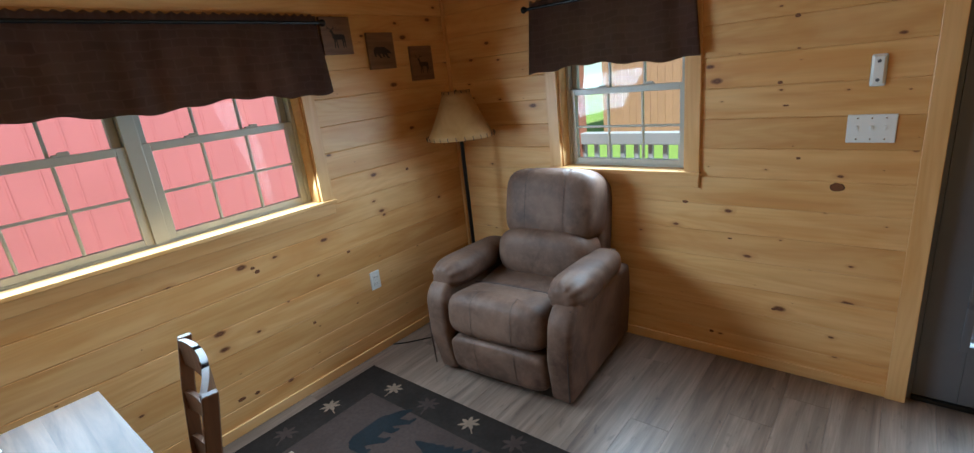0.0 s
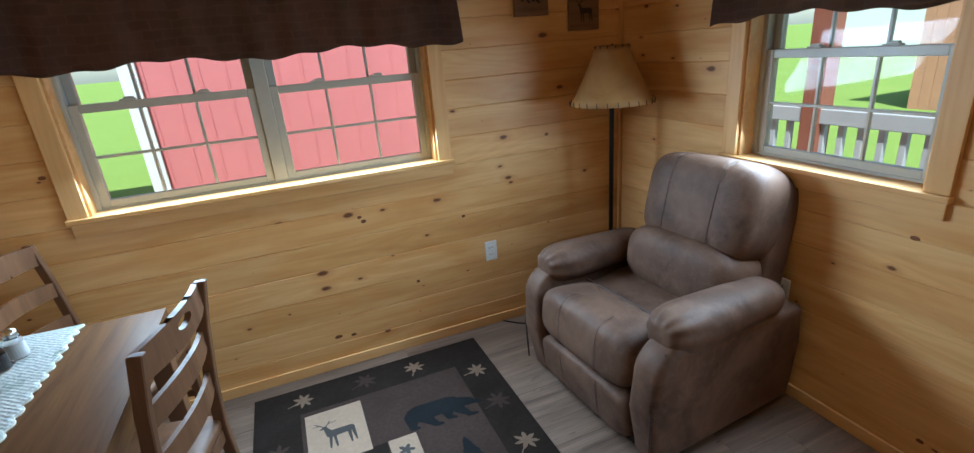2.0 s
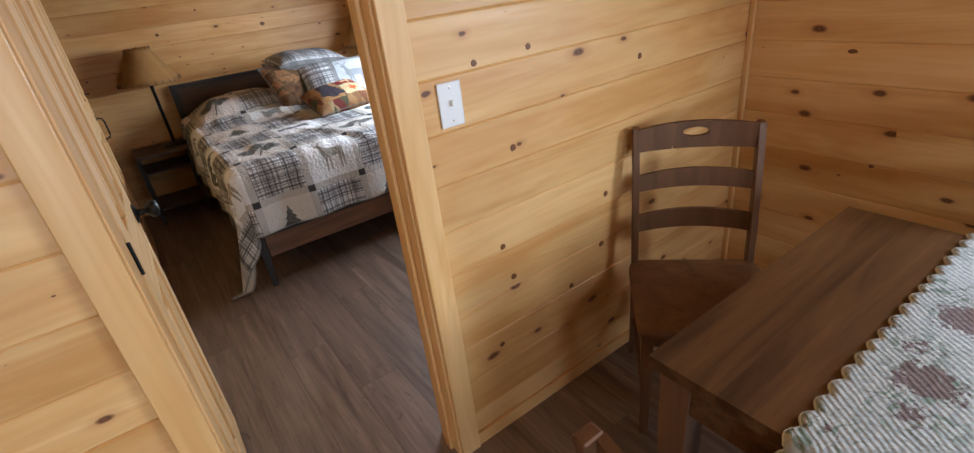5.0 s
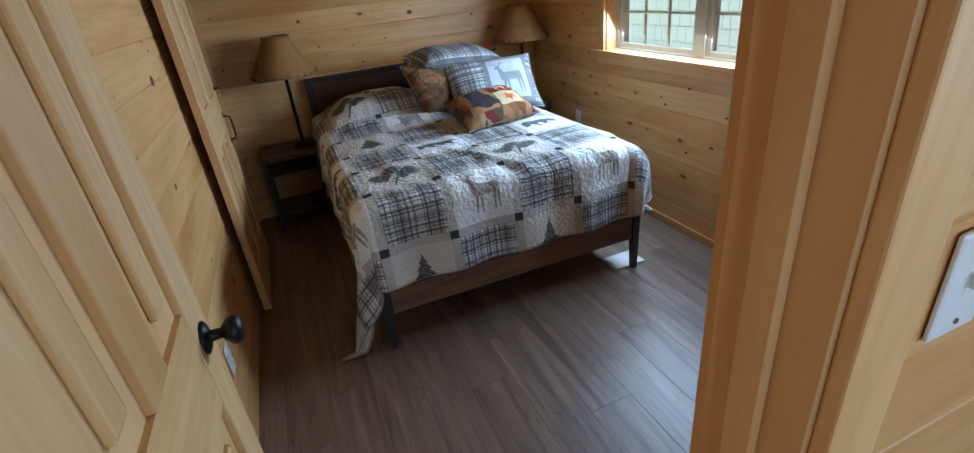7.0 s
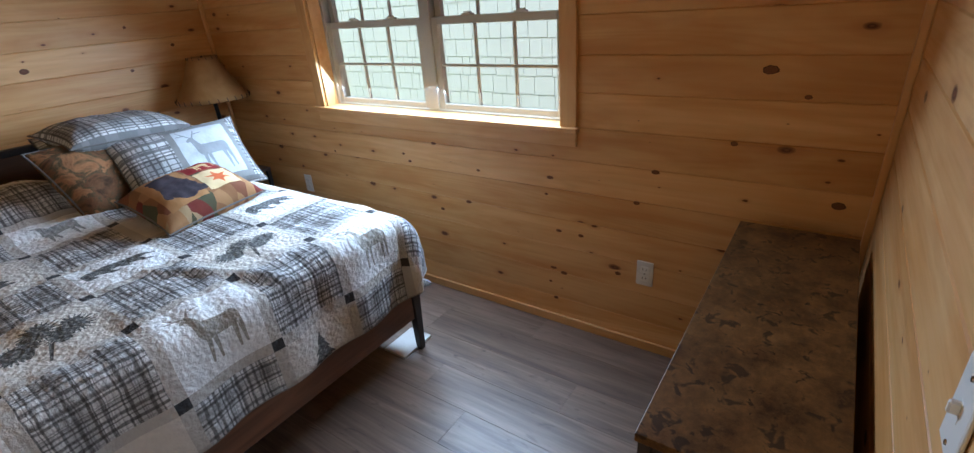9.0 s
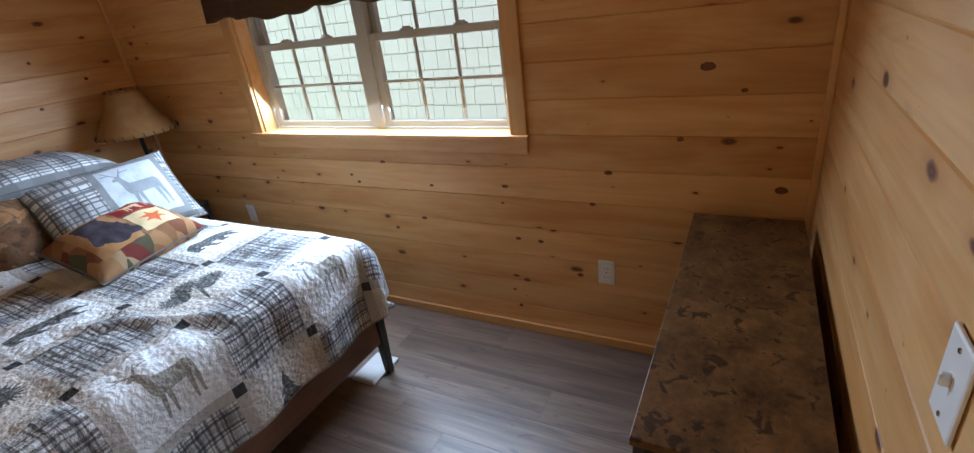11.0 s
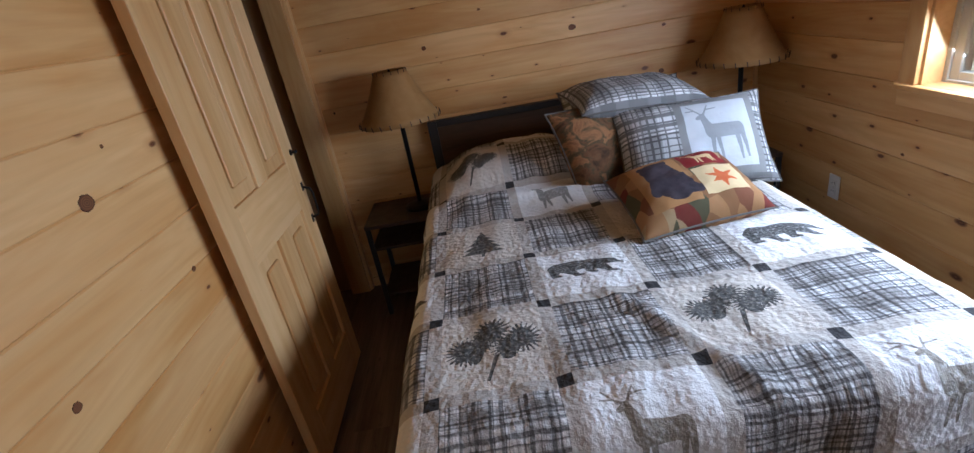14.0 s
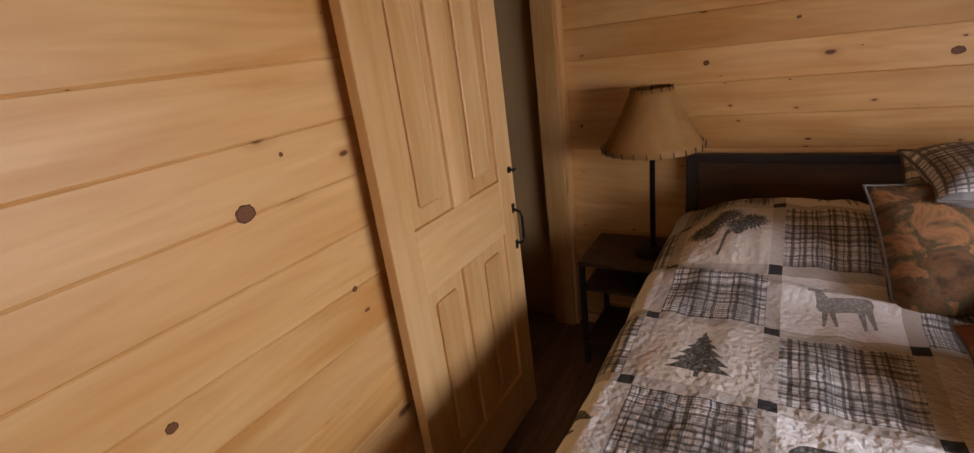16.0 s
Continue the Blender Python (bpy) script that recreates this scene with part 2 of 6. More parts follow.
def glass_material():
    mat, t, b = node_material("window_glass", 0.0)
    out = t.nodes["Material Output"]
    clear = t.nodes.new("ShaderNodeBsdfTransparent")
    clear.inputs[0].default_value = (0.97, 0.98, 0.97, 1)
    gloss = t.nodes.new("ShaderNodeBsdfGlossy")
    gloss.inputs["Roughness"].default_value = 0.01
    m = t.nodes.new("ShaderNodeMixShader")
    m.inputs[0].default_value = 0.014
    t.links.new(clear.outputs[0], m.inputs[1])
    t.links.new(gloss.outputs[0], m.inputs[2])
    t.links.new(m.outputs[0], out.inputs[0])
    return mat


GLASS = glass_material()


# ---- building helpers ----
def box(bm, x0, y0, z0, x1, y1, z1):
    vs = [bm.verts.new(p) for p in ((x0, y0, z0), (x1, y0, z0), (x1, y1, z0), (x0, y1, z0), (x0, y0, z1), (x1, y0, z1), (x1, y1, z1), (x0, y1, z1))]
    for f in ((3, 2, 1, 0), (4, 5, 6, 7), (0, 1, 5, 4), (1, 2, 6, 5), (2, 3, 7, 6), (3, 0, 4, 7)):
        bm.faces.new([vs[i] for i in f])
    return vs


def soft_box(x0, y0, z0, x1, y1, z1, r=0.004, seg=2):
    bm = bmesh.new()
    box(bm, min(x0, x1), min(y0, y1), min(z0, z1), max(x0, x1), max(y0, y1), max(z0, z1))
    bmesh.ops.bevel(bm, geom=bm.edges[:], offset=r, segments=seg, affect="EDGES", profile=0.5)
    return bm


def extrude_profile(points, y0, y1):
    """A prism: the outline in x and z, from y0 to y1."""
    bm = bmesh.new()
    a = [bm.verts.new((x, y0, z)) for x, z in points]
    b = [bm.verts.new((x, y1, z)) for x, z in points]
    n = len(points)
    bm.faces.new(a), bm.faces.new(b[::-1])
    for i in range(n):
        bm.faces.new((a[i], b[i], b[(i + 1) % n], a[(i + 1) % n]))
    bmesh.ops.recalc_face_normals(bm, faces=bm.faces[:])
    return bm


def lathe(profile, n=24):
    """A turned shape about z from (radius, height) pairs."""
    bm = bmesh.new()
    rings = [[bm.verts.new((r * math.cos(2 * math.pi * i / n), r * math.sin(2 * math.pi * i / n), z)) for i in range(n)] for r, z in profile]
    for p, q in zip(rings, rings[1:]):
        for i in range(n):
            bm.faces.new((p[i], p[(i + 1) % n], q[(i + 1) % n], q[i]))
    if profile[0][0] > 0.0006:
        bm.faces.new(rings[0][::-1])
    if profile[-1][0] > 0.0006:
        bm.faces.new(rings[-1])
    bmesh.ops.recalc_face_normals(bm, faces=bm.faces[:])
    return bm


def tube(points, r, n=10):
    """A round bar along a line of points."""
    bm = bmesh.new()
    pts = [Vector(p) for p in points]
    rings = []
    for i, p in enumerate(pts):
        d = (pts[min(i + 1, len(pts) - 1)] - pts[max(i - 1, 0)]).normalized()
        side = d.orthogonal().normalized() if abs(d.z) > 0.99 else d.cross(Vector((0, 0, 1))).normalized()
        up = side.cross(d)
        rings.append([bm.verts.new(p + r * (math.cos(2 * math.pi * k / n) * side + math.sin(2 * math.pi * k / n) * up)) for k in range(n)])
    for p, q in zip(rings, rings[1:]):
        for i in range(n):
            bm.faces.new((p[i], p[(i + 1) % n], q[(i + 1) % n], q[i]))
    bm.faces.new(rings[0][::-1]), bm.faces.new(rings[-1])
    bmesh.ops.recalc_face_normals(bm, faces=bm.faces[:])
    return bm


def join(*bms):
    out = bmesh.new()
    for b in bms:
        me = bpy.data.meshes.new("t")
        b.to_mesh(me)
        b.free()
        out.from_mesh(me)
        bpy.data.meshes.remove(me)
    return out


def moved(bm, m):
    bmesh.ops.transform(bm, matrix=m, verts=bm.verts[:])
    return bm


def mesh_of(name, bm, material, smooth=False):
    me = bpy.data.meshes.new(name)
    if smooth:
        for f in bm.faces:
            f.smooth = True
    bm.to_mesh(me)
    bm.free()
    for m in (material if isinstance(material, (list, tuple)) else (material,)):
        me.materials.append(m)
    return me


def part(name, bm, material, parent=None, label="", smooth=False, m=None):
    ob = new(name, mesh_of(name, bm, material, smooth))
    if m is not None:
        ob.matrix_basis = m
    if parent is not None:
        ob.parent = parent
    if label:
        ob["label"] = label
    return ob


def smooth_by_angle(ob, degrees=40):
    me = ob.data
    me.set_sharp_from_angle(angle=radians(degrees))
    return ob


def thing(name, m, label, category, group="", kind=""):
    ob = new(name)
    ob.matrix_basis = m
    ob.empty_display_size = 0.1
    return tagged(ob, label, category, group, kind)


# ---- the shell ----
PITCH = 0.14
HIGH = 2.38
LIV_W, LIV_N, PART_N, PART_S = -2.375, 2.54, -1.285, -1.40
BED_W, BED_S, BED_E, LIV_E = -2.43, -5.0, -0.015, 2.3


def cut(spans, lo, hi):
    out = []
    for a, b in spans:
        if hi <= a or lo >= b:
            out.append((a, b))
            continue
        if lo > a:
            out.append((a, lo))
        if hi < b:
            out.append((hi, b))
    return out


def wall(name, m, length, openings, deep, label, boards=True):
    """A wall seen from local -y, along local x: a core with its openings, and boards on its face (y = 0)."""
    bm = bmesh.new()
    front = 0.012 if boards else 0.0
    levels = sorted({0.0, HIGH, *[z for o in openings for z in o[2:]]})
    for lo, hi in zip(levels, levels[1:]):
        spans = [(0.0, length)]
        for u0, u1, z0, z1 in openings:
            if z0 <= lo + 1e-6 and z1 >= hi - 1e-6:
                spans = cut(spans, u0, u1)
        for a, b in spans:
            box(bm, a, front, lo, b, deep, hi)
    core = part(name, bm, PINE if boards else WALL_PLAIN, m=m)
    tagged(core, label, "wall", kind="structure")
    return core


def boards_on(core, length, openings, seed):
    rng = random.Random(seed)
    c = 0.0035
    rows = int(math.ceil(HIGH / PITCH))
    for k in range(rows):
        z0, z1 = k * PITCH, min((k + 1) * PITCH, HIGH)
        runs = [(0.0, length)]
        for ra, rb in runs:
            bm = bmesh.new()
            levels = sorted({z0, z1, *[z for o in openings for z in o[2:] if z0 < z < z1]})
            for lo, hi in zip(levels, levels[1:]):
                spans = [(ra + 0.0006, rb - 0.0006)]
                for u0, u1, a, b in openings:
                    if a <= lo + 1e-6 and b >= hi - 1e-6:
                        spans = cut(spans, u0, u1)
                for a, b in spans:
                    cl, ch = (c if lo == z0 else 0), (c if hi == z1 else 0)
                    bow = rng.uniform(0, 0.0012)
                    f = [(a, bow, lo + cl + 0.0004), (b, bow, lo + cl + 0.0004), (b, bow, hi - ch), (a, bow, hi - ch)]
                    g = [(a, 0.0145, lo), (b, 0.0145, lo), (b, 0.0145, hi), (a, 0.0145, hi)]
                    e = [(a, c + bow, lo), (b, c + bow, lo), (b, c + bow, hi), (a, c + bow, hi)]
                    vf, ve, vg = ([bm.verts.new(p) for p in q] for q in (f, e, g))
                    bm.faces.new(vf)
                    for i in range(4):
                        j = (i + 1) % 4
                        bm.faces.new((vf[j], vf[i], ve[i], ve[j]))
                        bm.faces.new((ve[j], ve[i], vg[i], vg[j]))
            if bm.verts:
                part("board", bm, PINE, core)
            else:
                bm.free()


WALL_PLAIN = plain("plain_panel", (0.55, 0.36, 0.17), 0.5, vary=0.1, scale=12)

# openings: along the wall, then heights
SILL, TOP = 1.0, 1.86
op_w1 = [(-0.08 - PART_S, 1.42 - PART_S, SILL, TOP)]
wall_west = wall("wall_west_living", pose(LIV_W, PART_S, 0, 0, 0, 90), LIV_N + 0.16 - PART_S, op_w1, 0.16, "knotty pine board wall with a double window", True)
op_n = [(-1.55 - LIV_W, -0.825 - LIV_W, SILL - 0.01, TOP - 0.01), (0.137 - LIV_W, 1.065 - LIV_W, 0.0, 2.04)]
wall_north = wall("wall_north", pose(LIV_W, LIV_N, 0), LIV_E - LIV_W, op_n, 0.16, "knotty pine board wall with window and entrance door")
op_p = [(LIV_E + 0.175, LIV_E + 0.805, 0.0, 2.015)]
wall_part = wall("wall_partition", pose(LIV_E, PART_N, 0, 0, 0, 180), LIV_E - LIV_W, op_p, 0.057, "knotty pine partition with bedroom doorway")
op_pb = [(-0.805 - BED_W, -0.175 - BED_W, 0.0, 2.015)]
wall_part_b = wall("wall_partition_bedroom", pose(BED_W, PART_S, 0), BED_E - BED_W + 0.11, op_pb, 0.057, "knotty pine partition on the bedroom side")
op_w2 = [(-3.96 + 5.16, -2.475 + 5.16, SILL - 0.032, TOP - 0.03)]
wall_west_b = wall("wall_west_bedroom", pose(BED_W, -5.16, 0, 0, 0, 90), 5.16 + PART_S - 0.0005, op_w2, 0.16, "knotty pine bedroom wall with a double window")
wall_south = wall("wall_south", pose(BED_E + 0.11, BED_S, 0, 0, 0, 180), BED_E + 0.11 - BED_W, [], 0.16, "knotty pine wall behind the bed")
BATH = (-3.98, -4.945)
op_e = [(PART_S - BATH[0], PART_S - BATH[1], 0.0, 2.0)]
wall_east_b = wall("wall_east_bedroom", pose(BED_E, PART_S, 0, 0, 0, 270), PART_S - BED_S, op_e, 0.11, "knotty pine bedroom wall behind a sliding door")
wall_east = wall("wall_east", pose(LIV_E, LIV_N + 0.16, 0, 0, 0, 270), LIV_N + 0.16 - BED_S + 0.16, [], 0.16, "plain pine wall that closes the cabin", True)
wall_bath_s = wall("wall_bath_south", pose(LIV_E, BED_S, 0, 0, 0, 180), LIV_E - BED_E - 0.11, [], 0.16, "plain panel wall of the dark side room", False)

# floor and ceiling
bm = bmesh.new()
box(bm, BED_W - 0.16, BED_S - 0.16, -0.2, LIV_E + 0.16, LIV_N + 0.16, -0.008)
floor = part("floor", bm, FLOOR_WOOD)
tagged(floor, "grey-brown wood plank floor through both rooms", "floor", kind="structure")
bm = bmesh.new()
box(bm, BED_W - 0.16, BED_S - 0.16, HIGH, LIV_E + 0.16, LIV_N + 0.16, HIGH + 0.15)
y = BED_S
while y < LIV_N:
    box(bm, BED_W, y + 0.002, HIGH - 0.012, LIV_E, y + 0.138, HIGH + 0.002)
    y += 0.14
ceiling = part("ceiling", bm, PINE_TRIM)
tagged(ceiling, "pine board ceiling of the cabin", "ceiling", kind="structure")
bm = bmesh.new()
box(bm, BED_W - 0.6, BED_S - 0.6, HIGH + 0.16, LIV_E + 0.6, LIV_N + 0.3, HIGH + 0.24)
tagged(part("roof", bm, BLACK), "dark roof over the cabin", "roof", kind="structure")


def sash(parent, x0, x1, z0, z1, y, cols, rows):
    """One sash: rails and stiles, glass, muntins inside the pane."""
    s = 0.034
    fr = join(soft_box(x0, y, z0, x0 + s, y + 0.03, z1, 0.003), soft_box(x1 - s, y, z0, x1, y + 0.03, z1, 0.003),
              soft_box(x0 + s, y + 0.001, z0, x1 - s, y + 0.029, z0 + s, 0.003), soft_box(x0 + s, y + 0.001, z1 - s, x1 - s, y + 0.029, z1, 0.003))
    sf = part("sash_frame", fr, VINYL, parent)
    a, b, lo, hi = x0 + s, x1 - s, z0 + s, z1 - s
    g = bmesh.new()
    box(g, a, y + 0.012, lo, b, y + 0.016, hi)
    pane = part("pane", g, GLASS, sf)
    pane.visible_shadow = False
    for i in range(1, cols):
        x = a + (b - a) * i / cols
        part("muntin", soft_box(x - 0.006, y + 0.006, lo, x + 0.006, y + 0.022, hi, 0.002, 1), VINYL, sf)
    for i in range(1, rows):
        z = lo + (hi - lo) * i / rows
        part("muntin", soft_box(a, y + 0.0065, z - 0.006, b, y + 0.0215, z + 0.006, 0.002, 1), VINYL, sf)


def window(name, m, wide, z0, z1, units, cols, label):
    """A double-hung window in an opening that starts at local x = 0; the wall's face is y = 0."""
    w = thing(name, m, label, "window", kind="structure")
    f = 0.03
    mull = 0.06
    fr = [soft_box(0, 0.075, z0, f, 0.16, z1, 0.003), soft_box(wide - f, 0.075, z0, wide, 0.16, z1, 0.003),
          soft_box(f, 0.076, z0, wide - f, 0.16, z0 + 0.025, 0.003), soft_box(f, 0.076, z1 - 0.025, wide - f, 0.16, z1, 0.003)]
    clear = (wide - 2 * f - mull * (units - 1)) / units
    for i in range(1, units):
        x = f + i * clear + (i - 1) * mull
        fr.append(soft_box(x, 0.072, z0 + 0.025, x + mull, 0.16, z1 - 0.025, 0.003))
    part("window_frame", join(*fr), VINYL, w, "almond vinyl window frame")
    mid = (z0 + z1) / 2
    for i in range(units):
        a = f + i * (clear + mull)
        low = thing_part("lower_sash", w)
        sash(low, a, a + clear, z0 + 0.02, mid + 0.018, 0.082, cols, 2)
        up = thing_part("upper_sash", w)
        sash(up, a, a + clear, mid - 0.018, z1 - 0.02, 0.116, cols, 2)
        for q in (0.3, 0.7):
            x = a + clear * q
            part("sash_lock", join(soft_box(x - 0.03, 0.084, mid + 0.018, x + 0.03, 0.108, mid + 0.026, 0.003), soft_box(x - 0.012, 0.078, mid + 0.024, x + 0.026, 0.094, mid + 0.034, 0.003)), VINYL, w)
    # jamb liners, stool, apron and casings
    part("jamb", soft_box(-0.0, 0.0, z0, 0.014, 0.0745, z1, 0.001, 1), PINE_TRIM, w)
    part("jamb", soft_box(wide - 0.014, 0.0, z0, wide, 0.0745, z1, 0.001, 1), PINE_TRIM, w)
    part("jamb", soft_box(0.014, 0.0, z1 - 0.014, wide - 0.014, 0.0745, z1, 0.001, 1), PINE_TRIM, w)
    part("window_sill", soft_box(-0.075, -0.032, z0 - 0.006, wide + 0.075, 0.0, z0 + 0.016, 0.004), PINE_TRIM, w)
    part("window_sill", soft_box(0.0, 0.0005, z0 - 0.004, wide, 0.0745, z0 + 0.0155, 0.001, 1), PINE_TRIM, w)
    part("apron", soft_box(-0.065, -0.016, z0 - 0.065, wide + 0.065, 0.0, z0 - 0.0065, 0.003), PINE_TRIM, w)
    for x in (-0.068, wide - 0.004):
        part("casing", soft_box(0, -0.018, -0.072, z1 - z0 + 0.05, 0.0, 0, 0.003), PINE_TRIM, w, m=pose(x, 0, z0 + 0.0165) @ pose(0, 0, 0, 0, -90, 0))
    part("casing", soft_box(-0.068, -0.019, z1 + 0.067, wide + 0.068, 0.0, z1 - 0.004, 0.003), PINE_TRIM, w)
    return w


def thing_part(name, parent):
    ob = new(name)
    ob.parent = parent
    ob.empty_display_size = 0.05
    return ob


window("window_1", pose(LIV_W, -0.08, 0, 0, 0, 90), 1.50, SILL, TOP, 2, 3, "double-hung twin window in pine casing facing a red barn")
window("window_2", pose(-1.55, LIV_N, 0), 0.725, SILL - 0.01, TOP - 0.01, 1, 3, "single double-hung window in pine casing onto the porch")
window("window_3", pose(BED_W, -3.96, 0, 0, 0, 90), 1.485, SILL - 0.032, TOP - 0.03, 2, 3, "double-hung twin bedroom window facing pale shingles")


# ---- trim, doors, plates ----

def upright_trim(x, y, rz, wide, deep, high, z=0.0, label="upright pine casing"):
    """A board on end: its back lies on local y = 0, it reaches deep towards local -y and wide along local x."""
    ob = part("trim", soft_box(0, -deep, -wide, high, 0, 0, 0.003, 2), PINE_TRIM, m=pose(x, y, z, 0, 0, rz) @ pose(0, 0, 0, 0, -90, 0))
    return tagged(ob, label, "trim", kind="structure")


def flat_trim(name, x, y, z, rz, long, deep, high, label):
    ob = part(name, soft_box(0, -deep, 0, long, 0, high, 0.003, 2), PINE_TRIM, m=pose(x, y, z, 0, 0, rz))
    return tagged(ob, label, "trim", kind="structure")


# bedroom doorway: liners, casings both sides
for x in (-0.805, -0.19):
    bm = soft_box(0, 0, -0.015, 2.0, 0.115, 0, 0.001, 1)
    tagged(part("trim", bm, PINE_TRIM, m=pose(x, PART_S, 0) @ pose(0, 0, 0, 0, -90, 0)), "pine jamb of the bedroom doorway", "door jamb", kind="structure")
bm = soft_box(-0.805, PART_S, 2.0, -0.175, PART_N, 2.015, 0.001, 1)
tagged(part("trim", bm, PINE_TRIM), "pine head jamb of the bedroom doorway", "door jamb", kind="structure")
bm = soft_box(0, 0, -0.012, 1.99, 0.035, 0, 0.002, 1)
tagged(part("trim", bm, PINE_TRIM, m=pose(-0.79, -1.362, 0) @ pose(0, 0, 0, 0, -90, 0)), "pine door stop on the jamb", "door stop", kind="structure")
upright_trim(-0.796, PART_N, 180, 0.072, 0.018, 2.005, label="pine casing beside the bedroom doorway")
upright_trim(-0.112, PART_N, 180, 0.072, 0.018, 2.005, label="pine casing beside the bedroom doorway")
flat_trim("trim", -0.112, PART_N, 2.006, 180, 0.756, 0.018, 0.072, "pine head casing over the doorway")
upright_trim(-0.868, PART_S, 0, 0.072, 0.018, 2.005, label="pine casing on the bedroom side")
upright_trim(-0.184, PART_S, 0, 0.072, 0.018, 2.005, label="pine casing on the bedroom side")
flat_trim("trim", -0.868, PART_S, 2.006, 0, 0.756, 0.018, 0.072, "pine head casing on the bedroom side")
# corner strips
upright_trim(LIV_W + 0.02, PART_N, 180, 0.02, 0.02, 2.3, label="pine corner strip")
upright_trim(LIV_W, LIV_N, 0, 0.02, 0.02, 2.3, label="pine corner strip")
upright_trim(BED_W, PART_S, 0, 0.02, 0.02, 2.3, label="pine corner strip")
upright_trim(BED_W + 0.02, BED_S, 180, 0.02, 0.02, 2.3, label="pine corner strip")
# side-room opening beside the bed
upright_trim(BED_E, BATH[0] + 0.07, 270, 0.072, 0.018, 2.0, label="pine casing of the side-room opening")
bm = soft_box(0, 0, -0.015, 2.0, 0.11, 0, 0.001, 1)
tagged(part("trim", bm, PINE_TRIM, m=pose(BED_E, BATH[1] + 0.015, 0, 0, 0, 270) @ pose(0, 0, 0, 0, -90, 0)), "pine jamb of the side-room opening", "door jamb", kind="structure")
upright_trim(BED_E, BATH[1] - 0.002, 270, 0.052, 0.018, 2.3, label="pine corner board")
# skirting
flat_trim("baseboard", LIV_W, PART_N, 0, 90, LIV_N - PART_N - 0.0, 0.012, 0.055, "low pine skirting along the floor")
flat_trim("baseboard", LIV_W + 0.012, LIV_N, 0, 0, 0.06 - LIV_W, 0.012, 0.055, "low pine skirting along the floor")
flat_trim("baseboard", -0.87, PART_N, 0, 180, -0.87 - LIV_W - 0.012, 0.012, 0.055, "low pine skirting along the floor")
flat_trim("baseboard", BED_W, BED_S, 0, 90, PART_S - BED_S, 0.014, 0.045, "low pine skirting along the floor")
flat_trim("baseboard", BED_E - 0.02, BED_S, 0, 180, BED_E - BED_W - 0.04, 0.014, 0.06, "low pine skirting along the floor")


def panel_door(name, m, wide, high, label, panels, lock=0.92):
    """A stile-and-rail door seen from local -y, its edge at local x = 0."""
    d = thing(name, m, label, "door")
    s, th = 0.105, 0.035
    cx = wide / 2

    def piece(n, x0, x1, z0, z1, up=False):
        if up:
            part(n, soft_box(0, 0, -(x1 - x0), z1 - z0, th, 0, 0.002, 1), PINE_DOOR, d, m=pose(x0, 0, z0) @ pose(0, 0, 0, 0, -90, 0))
        else:
            part(n, soft_box(x0, 0.0005, z0, x1, th - 0.0005, z1, 0.002, 1), PINE_DOOR, d)
    piece("stile", 0, s, 0, high, True), piece("stile", wide - s, wide, 0, high, True)
    rails = [(0, 0.2), (lock - 0.1, lock + 0.1), (high - 0.12, high)]
    for a, b in rails:
        piece("rail", s, wide - s, a, b)
    for (a, b), (c, e) in zip(rails, rails[1:]):
        piece("mullion", cx - 0.045, cx + 0.045, b, c, True)
        for x0, x1 in ((s, cx - 0.045), (cx + 0.045, wide - s)):
            p = part("panel", soft_box(0, 0.012, -(x1 - x0), c - b, th - 0.012, 0, 0.001, 1), PINE_DOOR, d, m=pose(x0, 0, b) @ pose(0, 0, 0, 0, -90, 0))
            part("raised_field", soft_box(0.05, 0.003, -(x1 - x0) + 0.045, c - b - 0.05, 0.013, -0.045, 0.008, 1), PINE_DOOR, p)
            part("raised_field", soft_box(0.05, th - 0.013, -(x1 - x0) + 0.045, c - b - 0.05, th - 0.003, -0.045, 0.008, 1), PINE_DOOR, p)
    return d


bed_door = panel_door("door_2", pose(-0.192, -1.428, 0.012, 0, 0, 270), 0.598, 1.98, "clear pine panel door standing open with black knobs", 4)
tagged(bed_door, kind="structure")


def knob_on(d, x, z, side):
    y0, sgn = (0.0, -1) if side else (0.035, 1)
    bm = lathe([(0.001, 0), (0.031, 0), (0.031, 0.004), (0.022, 0.009), (0.011, 0.012), (0.010, 0.03), (0.018, 0.036), (0.027, 0.046), (0.028, 0.054), (0.022, 0.064), (0.001, 0.068)])
    part("knob", moved(bm, pose(x, y0, z, 90 if side else -90)), BLACK, d, "round black door knob", True)


knob_on(bed_door, 0.54, 0.935, True)
part("latch_plate", soft_box(0.597, 0.006, 0.905, 0.6, 0.029, 0.965, 0.001, 1), BLACK, bed_door)
for z in (0.2, 1.0, 1.78):
    part("hinge", join(tube([(-0.004, 0.0, z - 0.04), (-0.004, 0.0, z + 0.04)], 0.004), soft_box(-0.012, 0.004, z - 0.04, 0.001, 0.03, z + 0.04, 0.0005, 1)), BLACK, bed_door)

